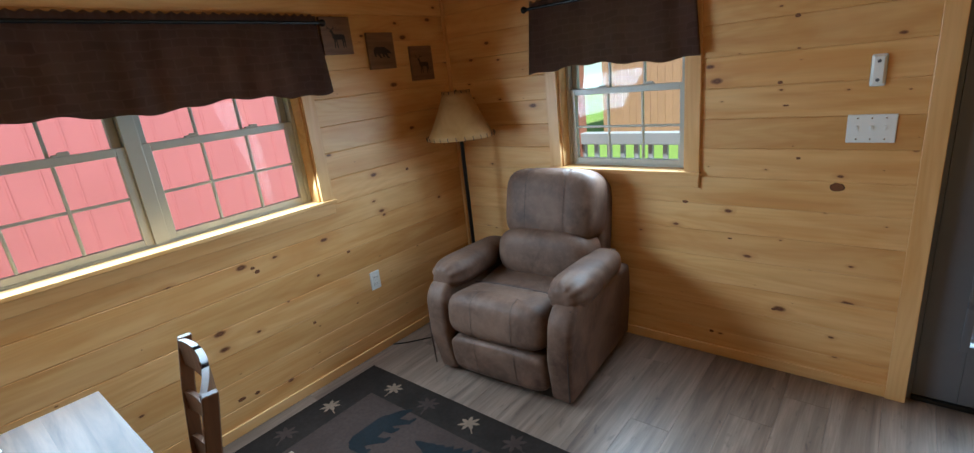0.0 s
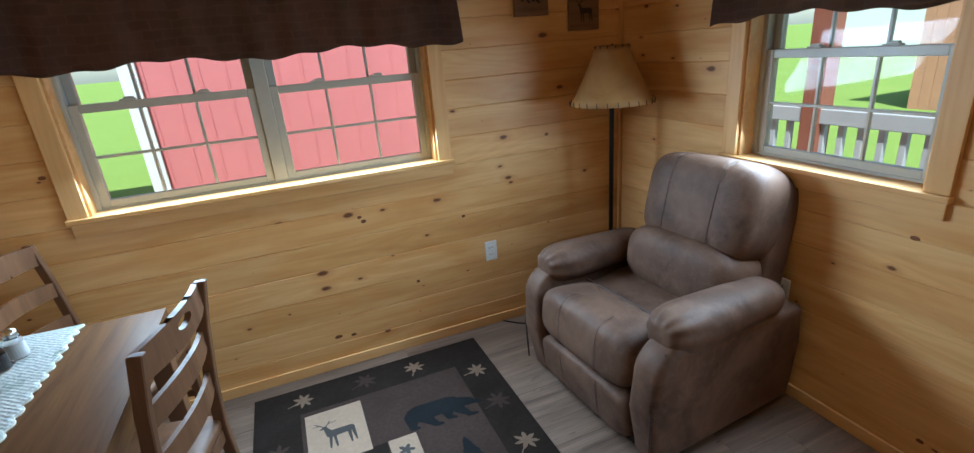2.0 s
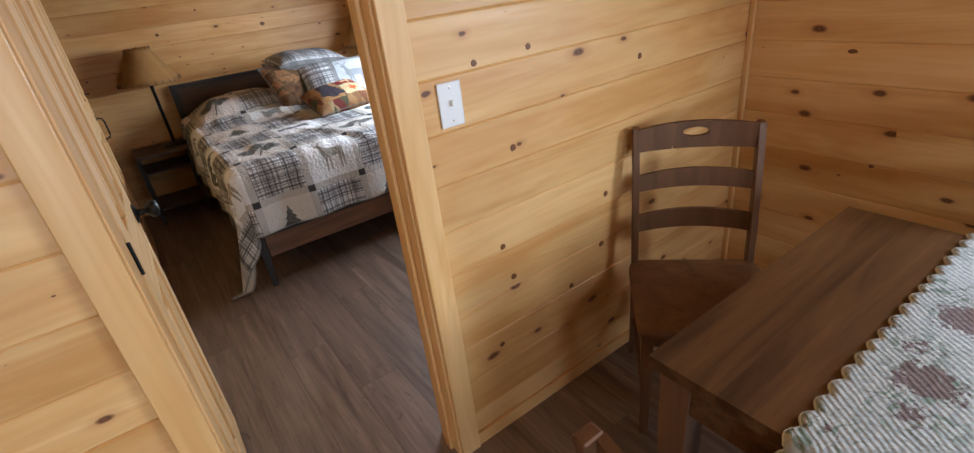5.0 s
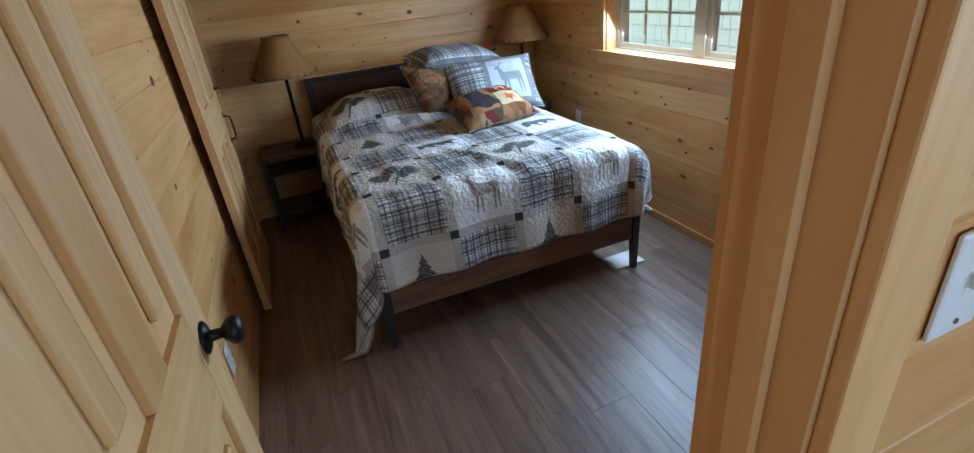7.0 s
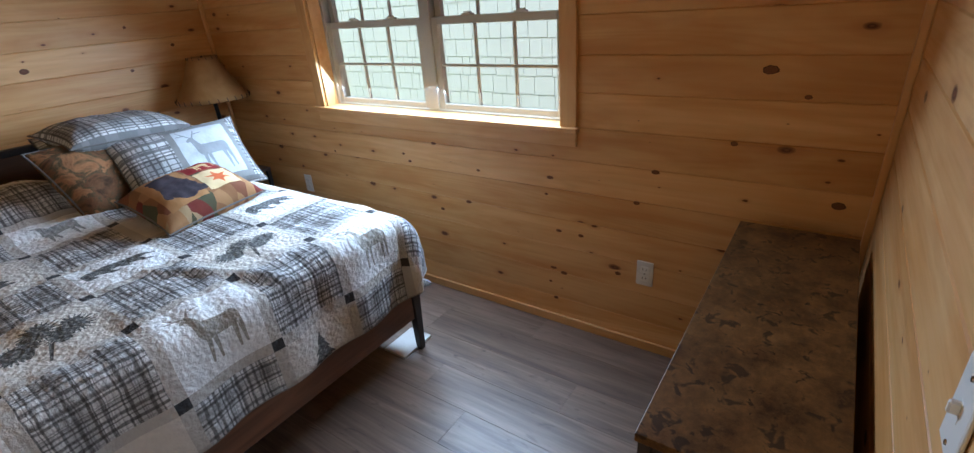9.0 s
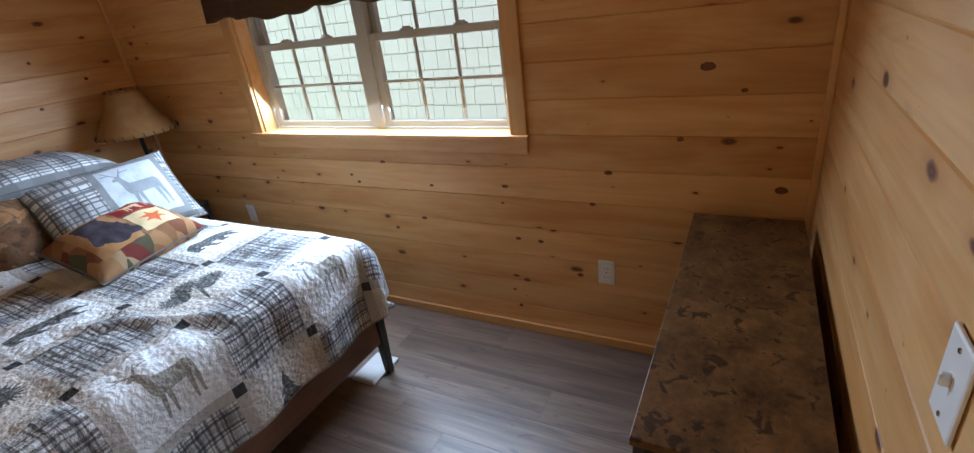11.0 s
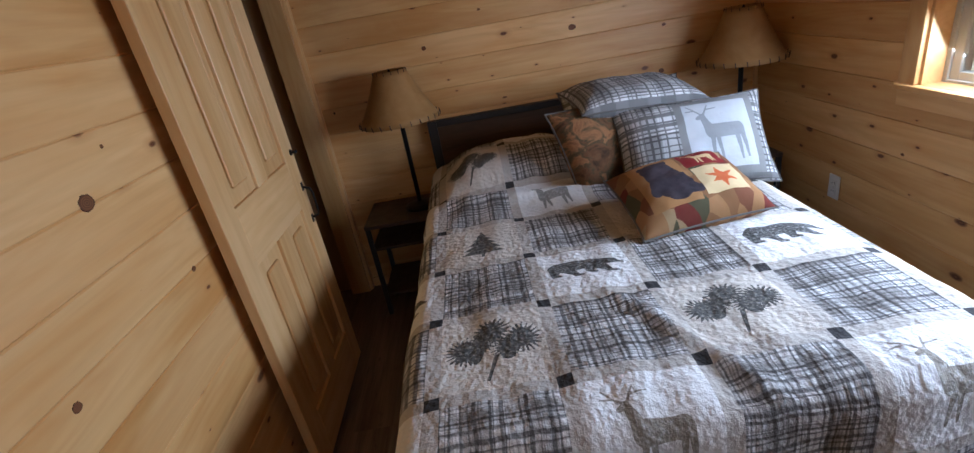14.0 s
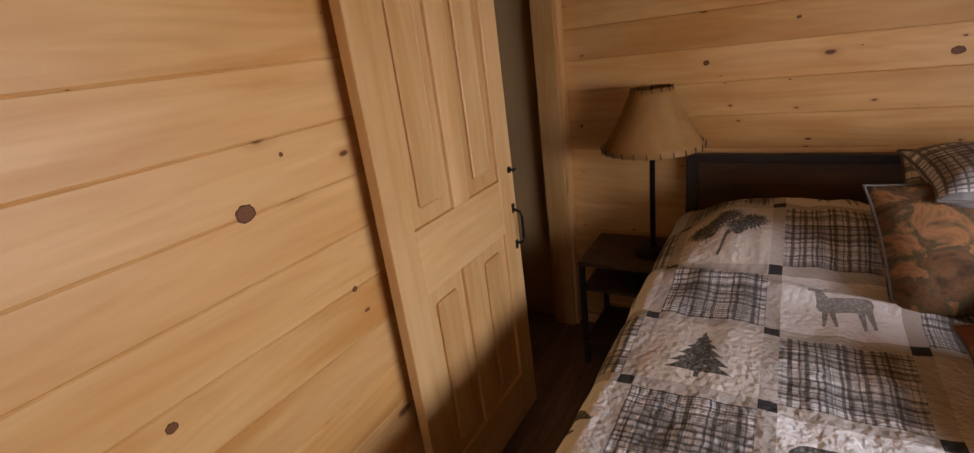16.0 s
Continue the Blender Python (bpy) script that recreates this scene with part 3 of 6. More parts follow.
slide_door = panel_door("door_3", pose(-0.09, -3.55, 0.05, 0, 0, 270), 0.70, 1.98, "clear pine panel door hung to slide along the wall", 4)
tagged(slide_door, kind="structure")
bar = tube([(0.672, 0.0, 0.75), (0.672, -0.028, 0.76), (0.672, -0.034, 0.78), (0.672, -0.034, 0.86), (0.672, -0.028, 0.88), (0.672, 0.0, 0.89)], 0.005)
part("door_pull", join(bar, soft_box(0.662, -0.003, 0.73, 0.682, 0.001, 0.765, 0.001, 1), soft_box(0.662, -0.003, 0.875, 0.682, 0.001, 0.91, 0.001, 1)), BLACK, slide_door, "black iron pull handle")
part("thumb_turn", join(moved(lathe([(0.001, 0), (0.013, 0), (0.012, 0.004), (0.004, 0.006), (0.004, 0.02), (0.001, 0.02)], 14), pose(0.672, 0, 1.04, 90)), soft_box(0.66, -0.024, 1.034, 0.684, -0.018, 1.046, 0.002, 1)), BLACK, slide_door, "small black thumb turn")
part("hanger_rail", join(soft_box(-0.1, 0.0, 2.02, 1.5, 0.02, 2.06, 0.002, 1), soft_box(0.1, -0.006, 1.9, 0.14, 0.0, 2.05, 0.002, 1), soft_box(0.56, -0.006, 1.9, 0.60, 0.0, 2.05, 0.002, 1), soft_box(-0.05, 0.02, 2.03, -0.02, 0.076, 2.05, 0.001, 1), soft_box(1.4, 0.02, 2.03, 1.43, 0.076, 2.05, 0.001, 1)), BLACK, slide_door)

# entrance door with one large light
door = thing("door_1", pose(0.137, LIV_N + 0.045, 0), "charcoal painted entrance door with a large glass light", "door", kind="structure")
W, H, L0, L1, B0, B1 = 0.928, 2.03, 0.17, 0.76, 0.30, 1.88
slab = [soft_box(0.02, 0, 0.02, L0, 0.045, H, 0.002, 1), soft_box(L1, 0, 0.02, W - 0.02, 0.045, H, 0.002, 1), soft_box(L0, 0.0005, 0.02, L1, 0.0445, B0, 0.002, 1), soft_box(L0, 0.0005, B1, L1, 0.0445, H, 0.002, 1)]
part("slab", join(*slab), DOOR_PAINT, door)
part("light_frame", join(soft_box(L0 - 0.025, -0.008, B0 - 0.025, L0 + 0.004, 0, B1 + 0.025, 0.004), soft_box(L1 - 0.004, -0.008, B0 - 0.025, L1 + 0.025, 0, B1 + 0.025, 0.004), soft_box(L0, -0.008, B0 - 0.025, L1, 0, B0 + 0.004, 0.004), soft_box(L0, -0.008, B1 - 0.004, L1, 0, B1 + 0.025, 0.004)), DOOR_PAINT, door)
bm = bmesh.new()
box(bm, L0, 0.02, B0, L1, 0.026, B1)
part("pane", bm, GLASS, door).visible_shadow = False
part("door_frame", join(soft_box(0, -0.01, 0, 0.019, 0.11, H + 0.01, 0.001, 1), soft_box(W - 0.019, -0.01, 0, W, 0.11, H + 0.01, 0.001, 1), soft_box(0.019, -0.01, H + 0.002, W - 0.019, 0.11, H + 0.01, 0.001, 1)), DOOR_PAINT, door)
part("threshold", soft_box(0.019, -0.02, 0, W - 0.019, 0.11, 0.018, 0.003, 1), BLACK, door)
part("door_handle", join(moved(lathe([(0.001, 0), (0.03, 0), (0.028, 0.006), (0.011, 0.01), (0.011, 0.045), (0.001, 0.046)], 18), pose(W - 0.08, 0, 0.98, 90)), tube([(W - 0.08, -0.042, 0.98), (W - 0.19, -0.042, 0.975)], 0.009)), BLACK, door, "black lever handle")
upright_trim(0.068, LIV_N, 0, 0.07, 0.02, 2.04, label="pine casing of the entrance door")
upright_trim(1.064, LIV_N, 0, 0.07, 0.02, 2.04, label="pine casing of the entrance door")
flat_trim("trim", 0.068, LIV_N, 2.041, 0, 1.066, 0.02, 0.07, "pine head casing of the entrance door")


def plate(kind, m, gangs, label):
    """A switch or outlet plate; it stands on local y = 0 and faces -y."""
    w = 0.07 + 0.046 * (gangs - 1)
    p = thing(kind, m, label, "wall plate")
    part("cover", soft_box(-w / 2, -0.006, -0.057, w / 2, 0, 0.057, 0.004, 2), PLATE, p)
    for g in range(gangs):
        x = (g - (gangs - 1) / 2) * 0.046
        if kind == "light_switch":
            part("toggle", soft_box(x - 0.004, -0.016, -0.004, x + 0.004, -0.005, 0.012, 0.002, 1), PLATE, p)
            part("slot", soft_box(x - 0.006, -0.0066, -0.013, x + 0.006, -0.0055, 0.013, 0.0005, 1), PLATE, p)
        else:
            for z in (-0.02, 0.02):
                part("socket", soft_box(x - 0.017, -0.0085, z - 0.014, x + 0.017, -0.0055, z + 0.014, 0.003, 2), PLATE, p)
                # dark slips on the socket's face stand in for shade inside the slots
                part("slot", join(*[soft_box(x + q - 0.0012, -0.0089, z - 0.004, x + q + 0.0012, -0.0084, z + 0.005, 0.0002, 1) for q in (-0.007, 0.007)]), DARK_GAP, p)
        for z in (-0.042, 0.042) if kind == "light_switch" else (0.0,):
            part("screw", moved(lathe([(0.001, 0), (0.0035, 0), (0.003, 0.0015), (0.001, 0.0016)], 10), pose(x, -0.0058, z, 90)), STEEL, p)
    return p


plate("light_switch", pose(-0.098, LIV_N, 1.208), 3, "white three-gang light switch plate on pine wall")
plate("light_switch", pose(-0.957, PART_N, 1.19, 0, 0, 180), 1, "white single light switch beside the bedroom doorway")
plate("light_switch", pose(-1.16, PART_S, 1.085), 1, "white single light switch on the bedroom partition")
plate("wall_outlet", pose(LIV_W, 1.665, 0.46, 0, 0, 90), 1, "white duplex outlet low on the pine wall")
plate("wall_outlet", pose(-1.255, LIV_N, 0.47), 1, "white duplex outlet on the wall behind the recliner")
plate("wall_outlet", pose(BED_W, -2.10, 0.385, 0, 0, 90), 1, "white duplex outlet low on the bedroom wall")
plate("wall_outlet", pose(BED_W, -4.30, 0.47, 0, 0, 90), 1, "white duplex outlet beside the bed")
plate("wall_outlet", pose(BED_E, -2.755, 0.36, 0, 0, 270), 1, "white duplex outlet behind the open door")

rem = thing("remote_holder", pose(-0.096, LIV_N, 1.433), "small white plastic remote in a wall holder", "remote")
part("cradle", soft_box(-0.026, -0.008, -0.06, 0.026, 0, 0.062, 0.007, 3), PLATE, rem)
part("body", soft_box(-0.02, -0.02, -0.052, 0.02, -0.007, 0.056, 0.006, 3), PLATE, rem)
for z in (0.036, -0.035):
    part("button", moved(lathe([(0.001, 0), (0.007, 0), (0.006, 0.002), (0.001, 0.002)], 12), pose(0, -0.0195, z, 90)), DOOR_PAINT, rem)

hook = thing("wall_hook", pose(-0.094, BED_S, 1.02), "thin black iron hook on the bedroom wall", "hook")
part("rod", tube([(0, -0.006, 0.07), (0, -0.008, 0.0), (0, -0.008, -0.06), (-0.008, -0.014, -0.072), (-0.02, -0.016, -0.068)], 0.0035), BLACK, hook)
part("finial", moved(lathe([(0.001, -0.016), (0.009, -0.008), (0.011, 0), (0.007, 0.01), (0.001, 0.016)], 12), pose(0, -0.0095, 0.075)), BLACK, hook, smooth=True)


# ---- living room things ----
def superquad(sx, sy, sz, e1=0.4, e2=0.4, nu=40, nv=24, grooves=(), gdepth=0.006, gw=0.008):
    """A cushion: a rounded block of full size sx, sy, sz; grooves: seams across local x."""
    bm = bmesh.new()

    def sp(w, e):
        return math.copysign(abs(w) ** e, w)
    rows = []
    for j in range(1, nv):
        v = -math.pi / 2 + math.pi * j / nv
        ring = []
        for i in range(nu):
            u = -math.pi + 2 * math.pi * i / nu
            x = sx / 2 * sp(math.cos(v), e1) * sp(math.cos(u), e2)
            y = sy / 2 * sp(math.cos(v), e1) * sp(math.sin(u), e2)
            z = sz / 2 * sp(math.sin(v), e1)
            k = 1 - sum(gdepth / 0.1 * math.exp(-((x - g) / gw) ** 2) for g in grooves)
            ring.append(bm.verts.new((x, y * k, z * k)))
        rows.append(ring)
    a, b = bm.verts.new((0, 0, -sz / 2)), bm.verts.new((0, 0, sz / 2))
    for i in range(nu):
        bm.faces.new((a, rows[0][(i + 1) % nu], rows[0][i]))
        bm.faces.new((b, rows[-1][i], rows[-1][(i + 1) % nu]))
    for p, q in zip(rows, rows[1:]):
        for i in range(nu):
            bm.faces.new((p[i], p[(i + 1) % nu], q[(i + 1) % nu], q[i]))
    return bm


def leather():
    mat, t, b = node_material("brown_leather", 0.5, 0, 0.24)
    v = local(t, (1, 1, 1), (3.0, 5.0, 7.0))
    big = noise_of(t, v, 5.0, 4, 0.6, 0.6)
    mid = noise_of(t, v, 22.0, 4, 0.65)
    w = put(t, "ShaderNodeTexVoronoi", Scale=260.0)
    t.links.new(v, w.inputs["Vector"])
    col = mix(t, ramp(t, big, [(0.3, 0.0), (0.72, 1.0)]), (0.062, 0.032, 0.021), (0.165, 0.094, 0.062))
    col = mix(t, maths(t, "MULTIPLY", ramp(t, mid, [(0.45, 0.0), (0.8, 1.0)]), 0.45), col, (0.225, 0.14, 0.097))
    finish(t, b, col, ramp(t, mid, [(0.2, 0.48), (0.8, 0.66)]))
    h = maths(t, "ADD", maths(t, "MULTIPLY", w.outputs["Distance"], 0.3), maths(t, "MULTIPLY", mid, 1.0))
    bump(t, b, h, 0.4, 0.005)
    return mat


LEATHER = leather()
THREAD = plain("dark_seam_thread", (0.05, 0.03, 0.024), 0.7)

rec = thing("recliner", pose(-1.515, 2.085, 0, 0, 0, 4.5) @ Matrix.Diagonal((1.04, 1.06, 1.03, 1)), "worn brown leather recliner armchair standing in the corner", "armchair")
part("base", soft_box(-0.33, -0.33, 0.0, 0.33, 0.33, 0.06, 0.01), DARK_GAP, rec)
for s in (-1, 1):
    # side panel with a rounded front post
    pts = [(-0.36, 0.03), (0.36, 0.03), (0.37, 0.3), (0.34, 0.46), (0.1, 0.49), (-0.2, 0.505)]
    for k in range(7):
        a = radians(100 + k * 14)
        pts.append((-0.27 + 0.125 * math.cos(a), 0.40 + 0.125 * math.sin(a)))
    pts.append((-0.405, 0.25))
    bm = extrude_profile(pts, -0.062, 0.062)
    bmesh.ops.bevel(bm, geom=[e for e in bm.edges if abs(e.verts[0].co.y - e.verts[1].co.y) < 1e-5], offset=0.028, segments=4, affect="EDGES", profile=0.5)
    moved(bm, pose(0, 0, 0, 0, 0, 90))
    moved(bm, pose(s * 0.335, 0, 0, 0, s * 3, 0))
    smooth_by_angle(part("side_panel", bm, LEATHER, rec, smooth=True), 50)
    pad = superquad(0.19, 0.155, 0.56, 0.40, 0.80, 72, 44)
    for v in pad.verts:
        f = max(0, v.co.z - 0.13) / 0.15
        ang = math.atan2(v.co.y, v.co.x)
        k = 1 + 0.055 * f * math.sin(ang * 10 + 2 * s) - 0.10 * f * f + 0.05 * math.sin(v.co.z * 9)
        v.co.x *= k
        v.co.y *= k
    part("armrest_pad", moved(pad, pose(s * 0.345, -0.045, 0.533, 89, 0, 0)), LEATHER, rec, smooth=True)
part("seat_cushion", moved(superquad(0.565, 0.52, 0.18, 0.36, 0.40, 88, 26, (-0.12, 0.12)), pose(0, 0.02, 0.375, 6)), LEATHER, rec, smooth=True)
part("seat_front", moved(superquad(0.575, 0.27, 0.25, 0.55, 0.34, 100, 30, (-0.12, 0.12), 0.007), pose(0, -0.275, 0.37, -6)), LEATHER, rec, smooth=True)
part("seat_piping", tube([(-0.25, -0.165, 0.466), (-0.1, -0.168, 0.476), (0.1, -0.168, 0.476), (0.25, -0.165, 0.466)], 0.004, 6), THREAD, rec)
for s in (-1, 1):
    part("post_piping", tube([(s * 0.395, -0.395, 0.06), (s * 0.398, -0.40, 0.25), (s * 0.398, -0.385, 0.42), (s * 0.397, -0.34, 0.50)], 0.004, 6), THREAD, rec)
part("footrest_panel", moved(superquad(0.565, 0.13, 0.215, 0.42, 0.3, 88, 22, (-0.12, 0.12)), pose(0, -0.335, 0.155, 6)), LEATHER, rec, smooth=True)
part("lumbar_cushion", moved(superquad(0.55, 0.27, 0.29, 0.66, 0.42, 72, 26), pose(0.03, 0.155, 0.555, -8)), LEATHER, rec, smooth=True)
part("back_cushion", moved(superquad(0.545, 0.27, 0.40, 0.46, 0.45, 100, 40, (-0.12, 0.12), 0.005), pose(0.035, 0.255, 0.80, -13)), LEATHER, rec, smooth=True)
def seam(name, sx, sy, sz, e1, e2, x, lo, hi, m, up=False):
    """Stitching over a cushion's front at local x, from height lo to hi of its half size."""
    pts = []
    for k in range(25):
        z = sz / 2 * (lo + (hi - lo) * k / 24)
        q = max(0.0, (1 - abs(2 * z / sz) ** (2 / e1)) ** (e1 / e2) - abs(2 * x / sx) ** (2 / e2)) ** (e2 / 2)
        pts.append((x, -sy / 2 * q - 0.0005, z))
    part(name, moved(tube(pts, 0.0009, 6), m), THREAD, rec)


for x in (-0.115, 0.115):
    seam("seam", 0.545, 0.27, 0.40, 0.46, 0.45, x, -0.9, 0.985, pose(0.035, 0.255, 0.80, -13))
    seam("seam", 0.575, 0.27, 0.25, 0.55, 0.34, x, -0.8, 0.985, pose(0, -0.275, 0.37, -6))
    seam("seam", 0.565, 0.13, 0.215, 0.42, 0.3, x, -0.9, 0.9, pose(0, -0.335, 0.155, 6))
part("back_shell", moved(superquad(0.56, 0.17, 0.74, 0.26, 0.35, 60, 30), pose(0.025, 0.325, 0.585, -10)), LEATHER, rec, smooth=True)


def parchment():
    mat, t, b = node_material("parchment_shade", 0.6, 0, 0.3)
    v = local(t, (1, 1, 1), (3.0, 3.0, 3.0))
    n = noise_of(t, v, 9.0, 5, 0.6, 0.5)
    col = mix(t, ramp(t, n, [(0.3, 0.0), (0.7, 1.0)]), (0.40, 0.205, 0.065), (0.52, 0.30, 0.11))
    finish(t, b, col)
    tr = t.nodes.new("ShaderNodeBsdfTranslucent")
    t.links.new(col, tr.inputs[0])
    m = t.nodes.new("ShaderNodeMixShader")
    m.inputs[0].default_value = 0.3
    t.links.new(b.outputs[0], m.inputs[1])
    t.links.new(tr.outputs[0], m.inputs[2])
    t.links.new(m.outputs[0], t.nodes["Material Output"].inputs[0])
    return mat


PARCHMENT = parchment()


def lamp(name, m, z0, z1, zb, label):
    """A lamp with a laced cone shade from z0 to z1 on a black pole that stands at zb."""
    l = thing(name, m, label, "lamp")
    r0, r1, n = 0.205, 0.078, 48
    bm = bmesh.new()
    rings = []
    for k in range(9):
        q = k / 8
        rr = r0 + (r1 - r0) * q - 0.008 * math.sin(q * math.pi)
        rings.append([bm.verts.new((rr * math.cos(2 * math.pi * i / n) * (1 + 0.006 * math.cos(i * math.pi / 3)), rr * math.sin(2 * math.pi * i / n), z0 + (z1 - z0) * q)) for i in range(n)])
    for p, q in zip(rings, rings[1:]):
        for i in range(n):
            bm.faces.new((p[i], p[(i + 1) % n], q[(i + 1) % n], q[i]))
    shade = part("shade", bm, PARCHMENT, l, "parchment shade with leather lacing", True)
    mod = shade.modifiers.new("thick", "SOLIDIFY")
    mod.thickness, mod.offset = 0.003, 0
    lace = bmesh.new()
    for z, rr, cnt in ((z0 + 0.01, r0 + 0.001, 26), (z1 - 0.01, r1 + 0.003, 14)):
        for i in range(cnt):
            a = 2 * math.pi * i / cnt
            b = tube([((rr + d) * math.cos(a + o), (rr + d) * math.sin(a + o), z + h) for d, o, h in ((0.002, -0.01, 0.012), (0.004, 0.0, 0.0), (0.001, 0.01, -0.013))], 0.0024, 6)
            me = bpy.data.meshes.new("t")
            b.to_mesh(me)
            b.free()
            lace.from_mesh(me)
            bpy.data.meshes.remove(me)
    tagged(part("lacing", lace, THREAD, shade, "dark leather lacing"), kind="stuff")
    part("pole", lathe([(0.012, zb + 0.02), (0.012, z0 - 0.03), (0.018, z0 - 0.02), (0.018, z0), (0.013, z0 + 0.06), (0.001, z0 + 0.07)], 14), BLACK, l, "slim black pole", True)
    big = 0.14 if zb < 0.1 else 0.085
    part("foot", lathe([(0.001, zb), (big, zb), (big, zb + 0.012), (big * 0.75, zb + 0.022), (0.02, zb + 0.03), (0.001, zb + 0.032)], 28), BLACK, l, smooth=False)
    spider = [tube([(0, 0, z1 - 0.02), (r1 * math.cos(a), r1 * math.sin(a), z1 - 0.008)], 0.002, 6) for a in (0, 2.094, 4.189)]
    part("harp", join(tube([(0, 0, z0 + 0.06), (0.04, 0, z0 + 0.12), (0.035, 0, z1 - 0.05), (0, 0, z1 - 0.018), (-0.035, 0, z1 - 0.05), (-0.04, 0, z0 + 0.12), (0, 0, z0 + 0.06)], 0.0022, 6), *spider), BLACK, l)
    part("finial", moved(lathe([(0.004, 0), (0.007, 0.006), (0.008, 0.012), (0.004, 0.02), (0.001, 0.024)], 12), pose(0, 0, z1 - 0.016)), BLACK, l, smooth=True)
    return l


lamp("floor_lamp", pose(-2.09, 2.27, 0), 1.225, 1.50, 0.0, "black floor lamp with a laced parchment shade")


def valance_cloth():
    mat, t, b = node_material("dark_rustic_cloth", 0.85, 0, 0.2)
    v = local(t, (1, 1, 1), (3.0, 3.0, 3.0))
    br = t.nodes.new("ShaderNodeTexBrick")
    br.inputs["Scale"].default_value = 7.0
    br.inputs["Mortar Size"].default_value = 0.02
    br.inputs["Color1"].default_value = (0.075, 0.033, 0.026, 1)
    br.inputs["Color2"].default_value = (0.125, 0.06, 0.045, 1)
    br.inputs["Mortar"].default_value = (0.15, 0.08, 0.06, 1)
    warp = t.nodes.new("ShaderNodeVectorMath")
    warp.operation = "MULTIPLY_ADD"
    n3 = put(t, "ShaderNodeTexNoise", Scale=7.0, Detail=3.0)
    t.links.new(v, n3.inputs["Vector"])
    t.links.new(n3.outputs["Color"], warp.inputs[0])
    warp.inputs[1].default_value = (0.05, 0.05, 0.05)
    sep = t.nodes.new("ShaderNodeSeparateXYZ")
    com = t.nodes.new("ShaderNodeCombineXYZ")
    t.links.new(v, sep.inputs[0])
    t.links.new(sep.outputs[0], com.inputs[0])
    t.links.new(sep.outputs[2], com.inputs[1])
    t.links.new(com.outputs[0], warp.inputs[2])
    t.links.new(warp.outputs[0], br.inputs["Vector"])
    fine = noise_of(t, v, 90.0, 3)
    col = mix(t, maths(t, "MULTIPLY", noise_of(t, v, 13.0, 4), 0.5), br.outputs["Color"], (0.095, 0.055, 0.034))
    finish(t, b, col)
    bump(t, b, fine, 0.4, 0.002)
    tr = t.nodes.new("ShaderNodeBsdfTranslucent")
    t.links.new(mix(t, 0.6, col, (0.40, 0.32, 0.18)), tr.inputs[0])
    m = t.nodes.new("ShaderNodeMixShader")
    m.inputs[0].default_value = 0.5
    t.links.new(b.outputs[0], m.inputs[1])
    t.links.new(tr.outputs[0], m.inputs[2])
    t.links.new(m.outputs[0], t.nodes["Material Output"].inputs[0])
    return mat


CLOTH = valance_cloth()


def valance(m, wide, z0, z1, seed, label):
    """A gathered cloth on a rod; local x along the wall, it hangs in front of y = 0."""
    rng = random.Random(seed)
    w = thing("valance", m, label, "valance")
    ph = [rng.uniform(0, 6.28) for _ in range(6)]
    nx, nz = int(wide * 90), 22
    bm = bmesh.new()
    grid = []
    for j in range(nz + 1):
        q = j / nz
        row = []
        for i in range(nx + 1):
            u = i / nx
            x = u * wide
            fold = math.sin(x * 31 + ph[0] + 1.5 * math.sin(x * 7 + ph[1])) * 0.5 + math.sin(x * 53 + ph[2]) * 0.3 + math.sin(x * 13 + ph[3]) * 0.4
            depth = 0.05 + 0.012 * fold * (0.4 + 0.8 * q)
            if q < 0.12:
                depth = 0.05 + 0.004 * math.sin(x * 160 + ph[4])
            z = z1 - (z1 - z0) * q + (0.012 * math.sin(x * 9 + ph[5]) + 0.006 * math.sin(x * 33 + ph[1])) * q * q + (0.006 * math.sin(x * 150 + ph[0]) if j == 0 else 0)
            flare = (u - 0.5) * 0.07 * q
            row.append(bm.verts.new((x + flare, -depth, z)))
        grid.append(row)
    for p, r in zip(grid, grid[1:]):
        for i in range(nx):
            bm.faces.new((p[i], r[i], r[i + 1], p[i + 1]))
    c = part("cloth", bm, CLOTH, w, "", True)
    mod = c.modifiers.new("thick", "SOLIDIFY")
    mod.thickness = 0.003
    zr = z1 - 0.035
    part("rod", tube([(-0.015, -0.05, zr), (wide + 0.015, -0.05, zr)], 0.008), BLACK, w)
    for x, s in ((-0.015, -1), (wide + 0.015, 1)):
        part("finial", moved(lathe([(0.008, 0), (0.012, 0.008), (0.019, 0.02), (0.016, 0.032), (0.001, 0.04)], 14), pose(x, -0.05, zr, 0, 90 * s, 0)), BLACK, w, smooth=True)
        part("bracket", soft_box(x - s * 0.02 - 0.006, -0.05, zr - 0.012, x - s * 0.02 + 0.006, 0, zr + 0.002, 0.001, 1), BLACK, w)
    return w


valance(pose(LIV_W, -0.19, 0, 0, 0, 90), 1.75, 1.575, 1.945, 1, "dark brown patchwork valance gathered on a black rod")
valance(pose(-1.67, LIV_N, 0), 0.885, 1.56, 1.93, 2, "dark brown valance gathered on a rod above window")
valance(pose(BED_W, -4.04, 0, 0, 0, 90), 1.66, 1.545, 1.9, 3, "dark brown bedroom valance gathered on a black rod")


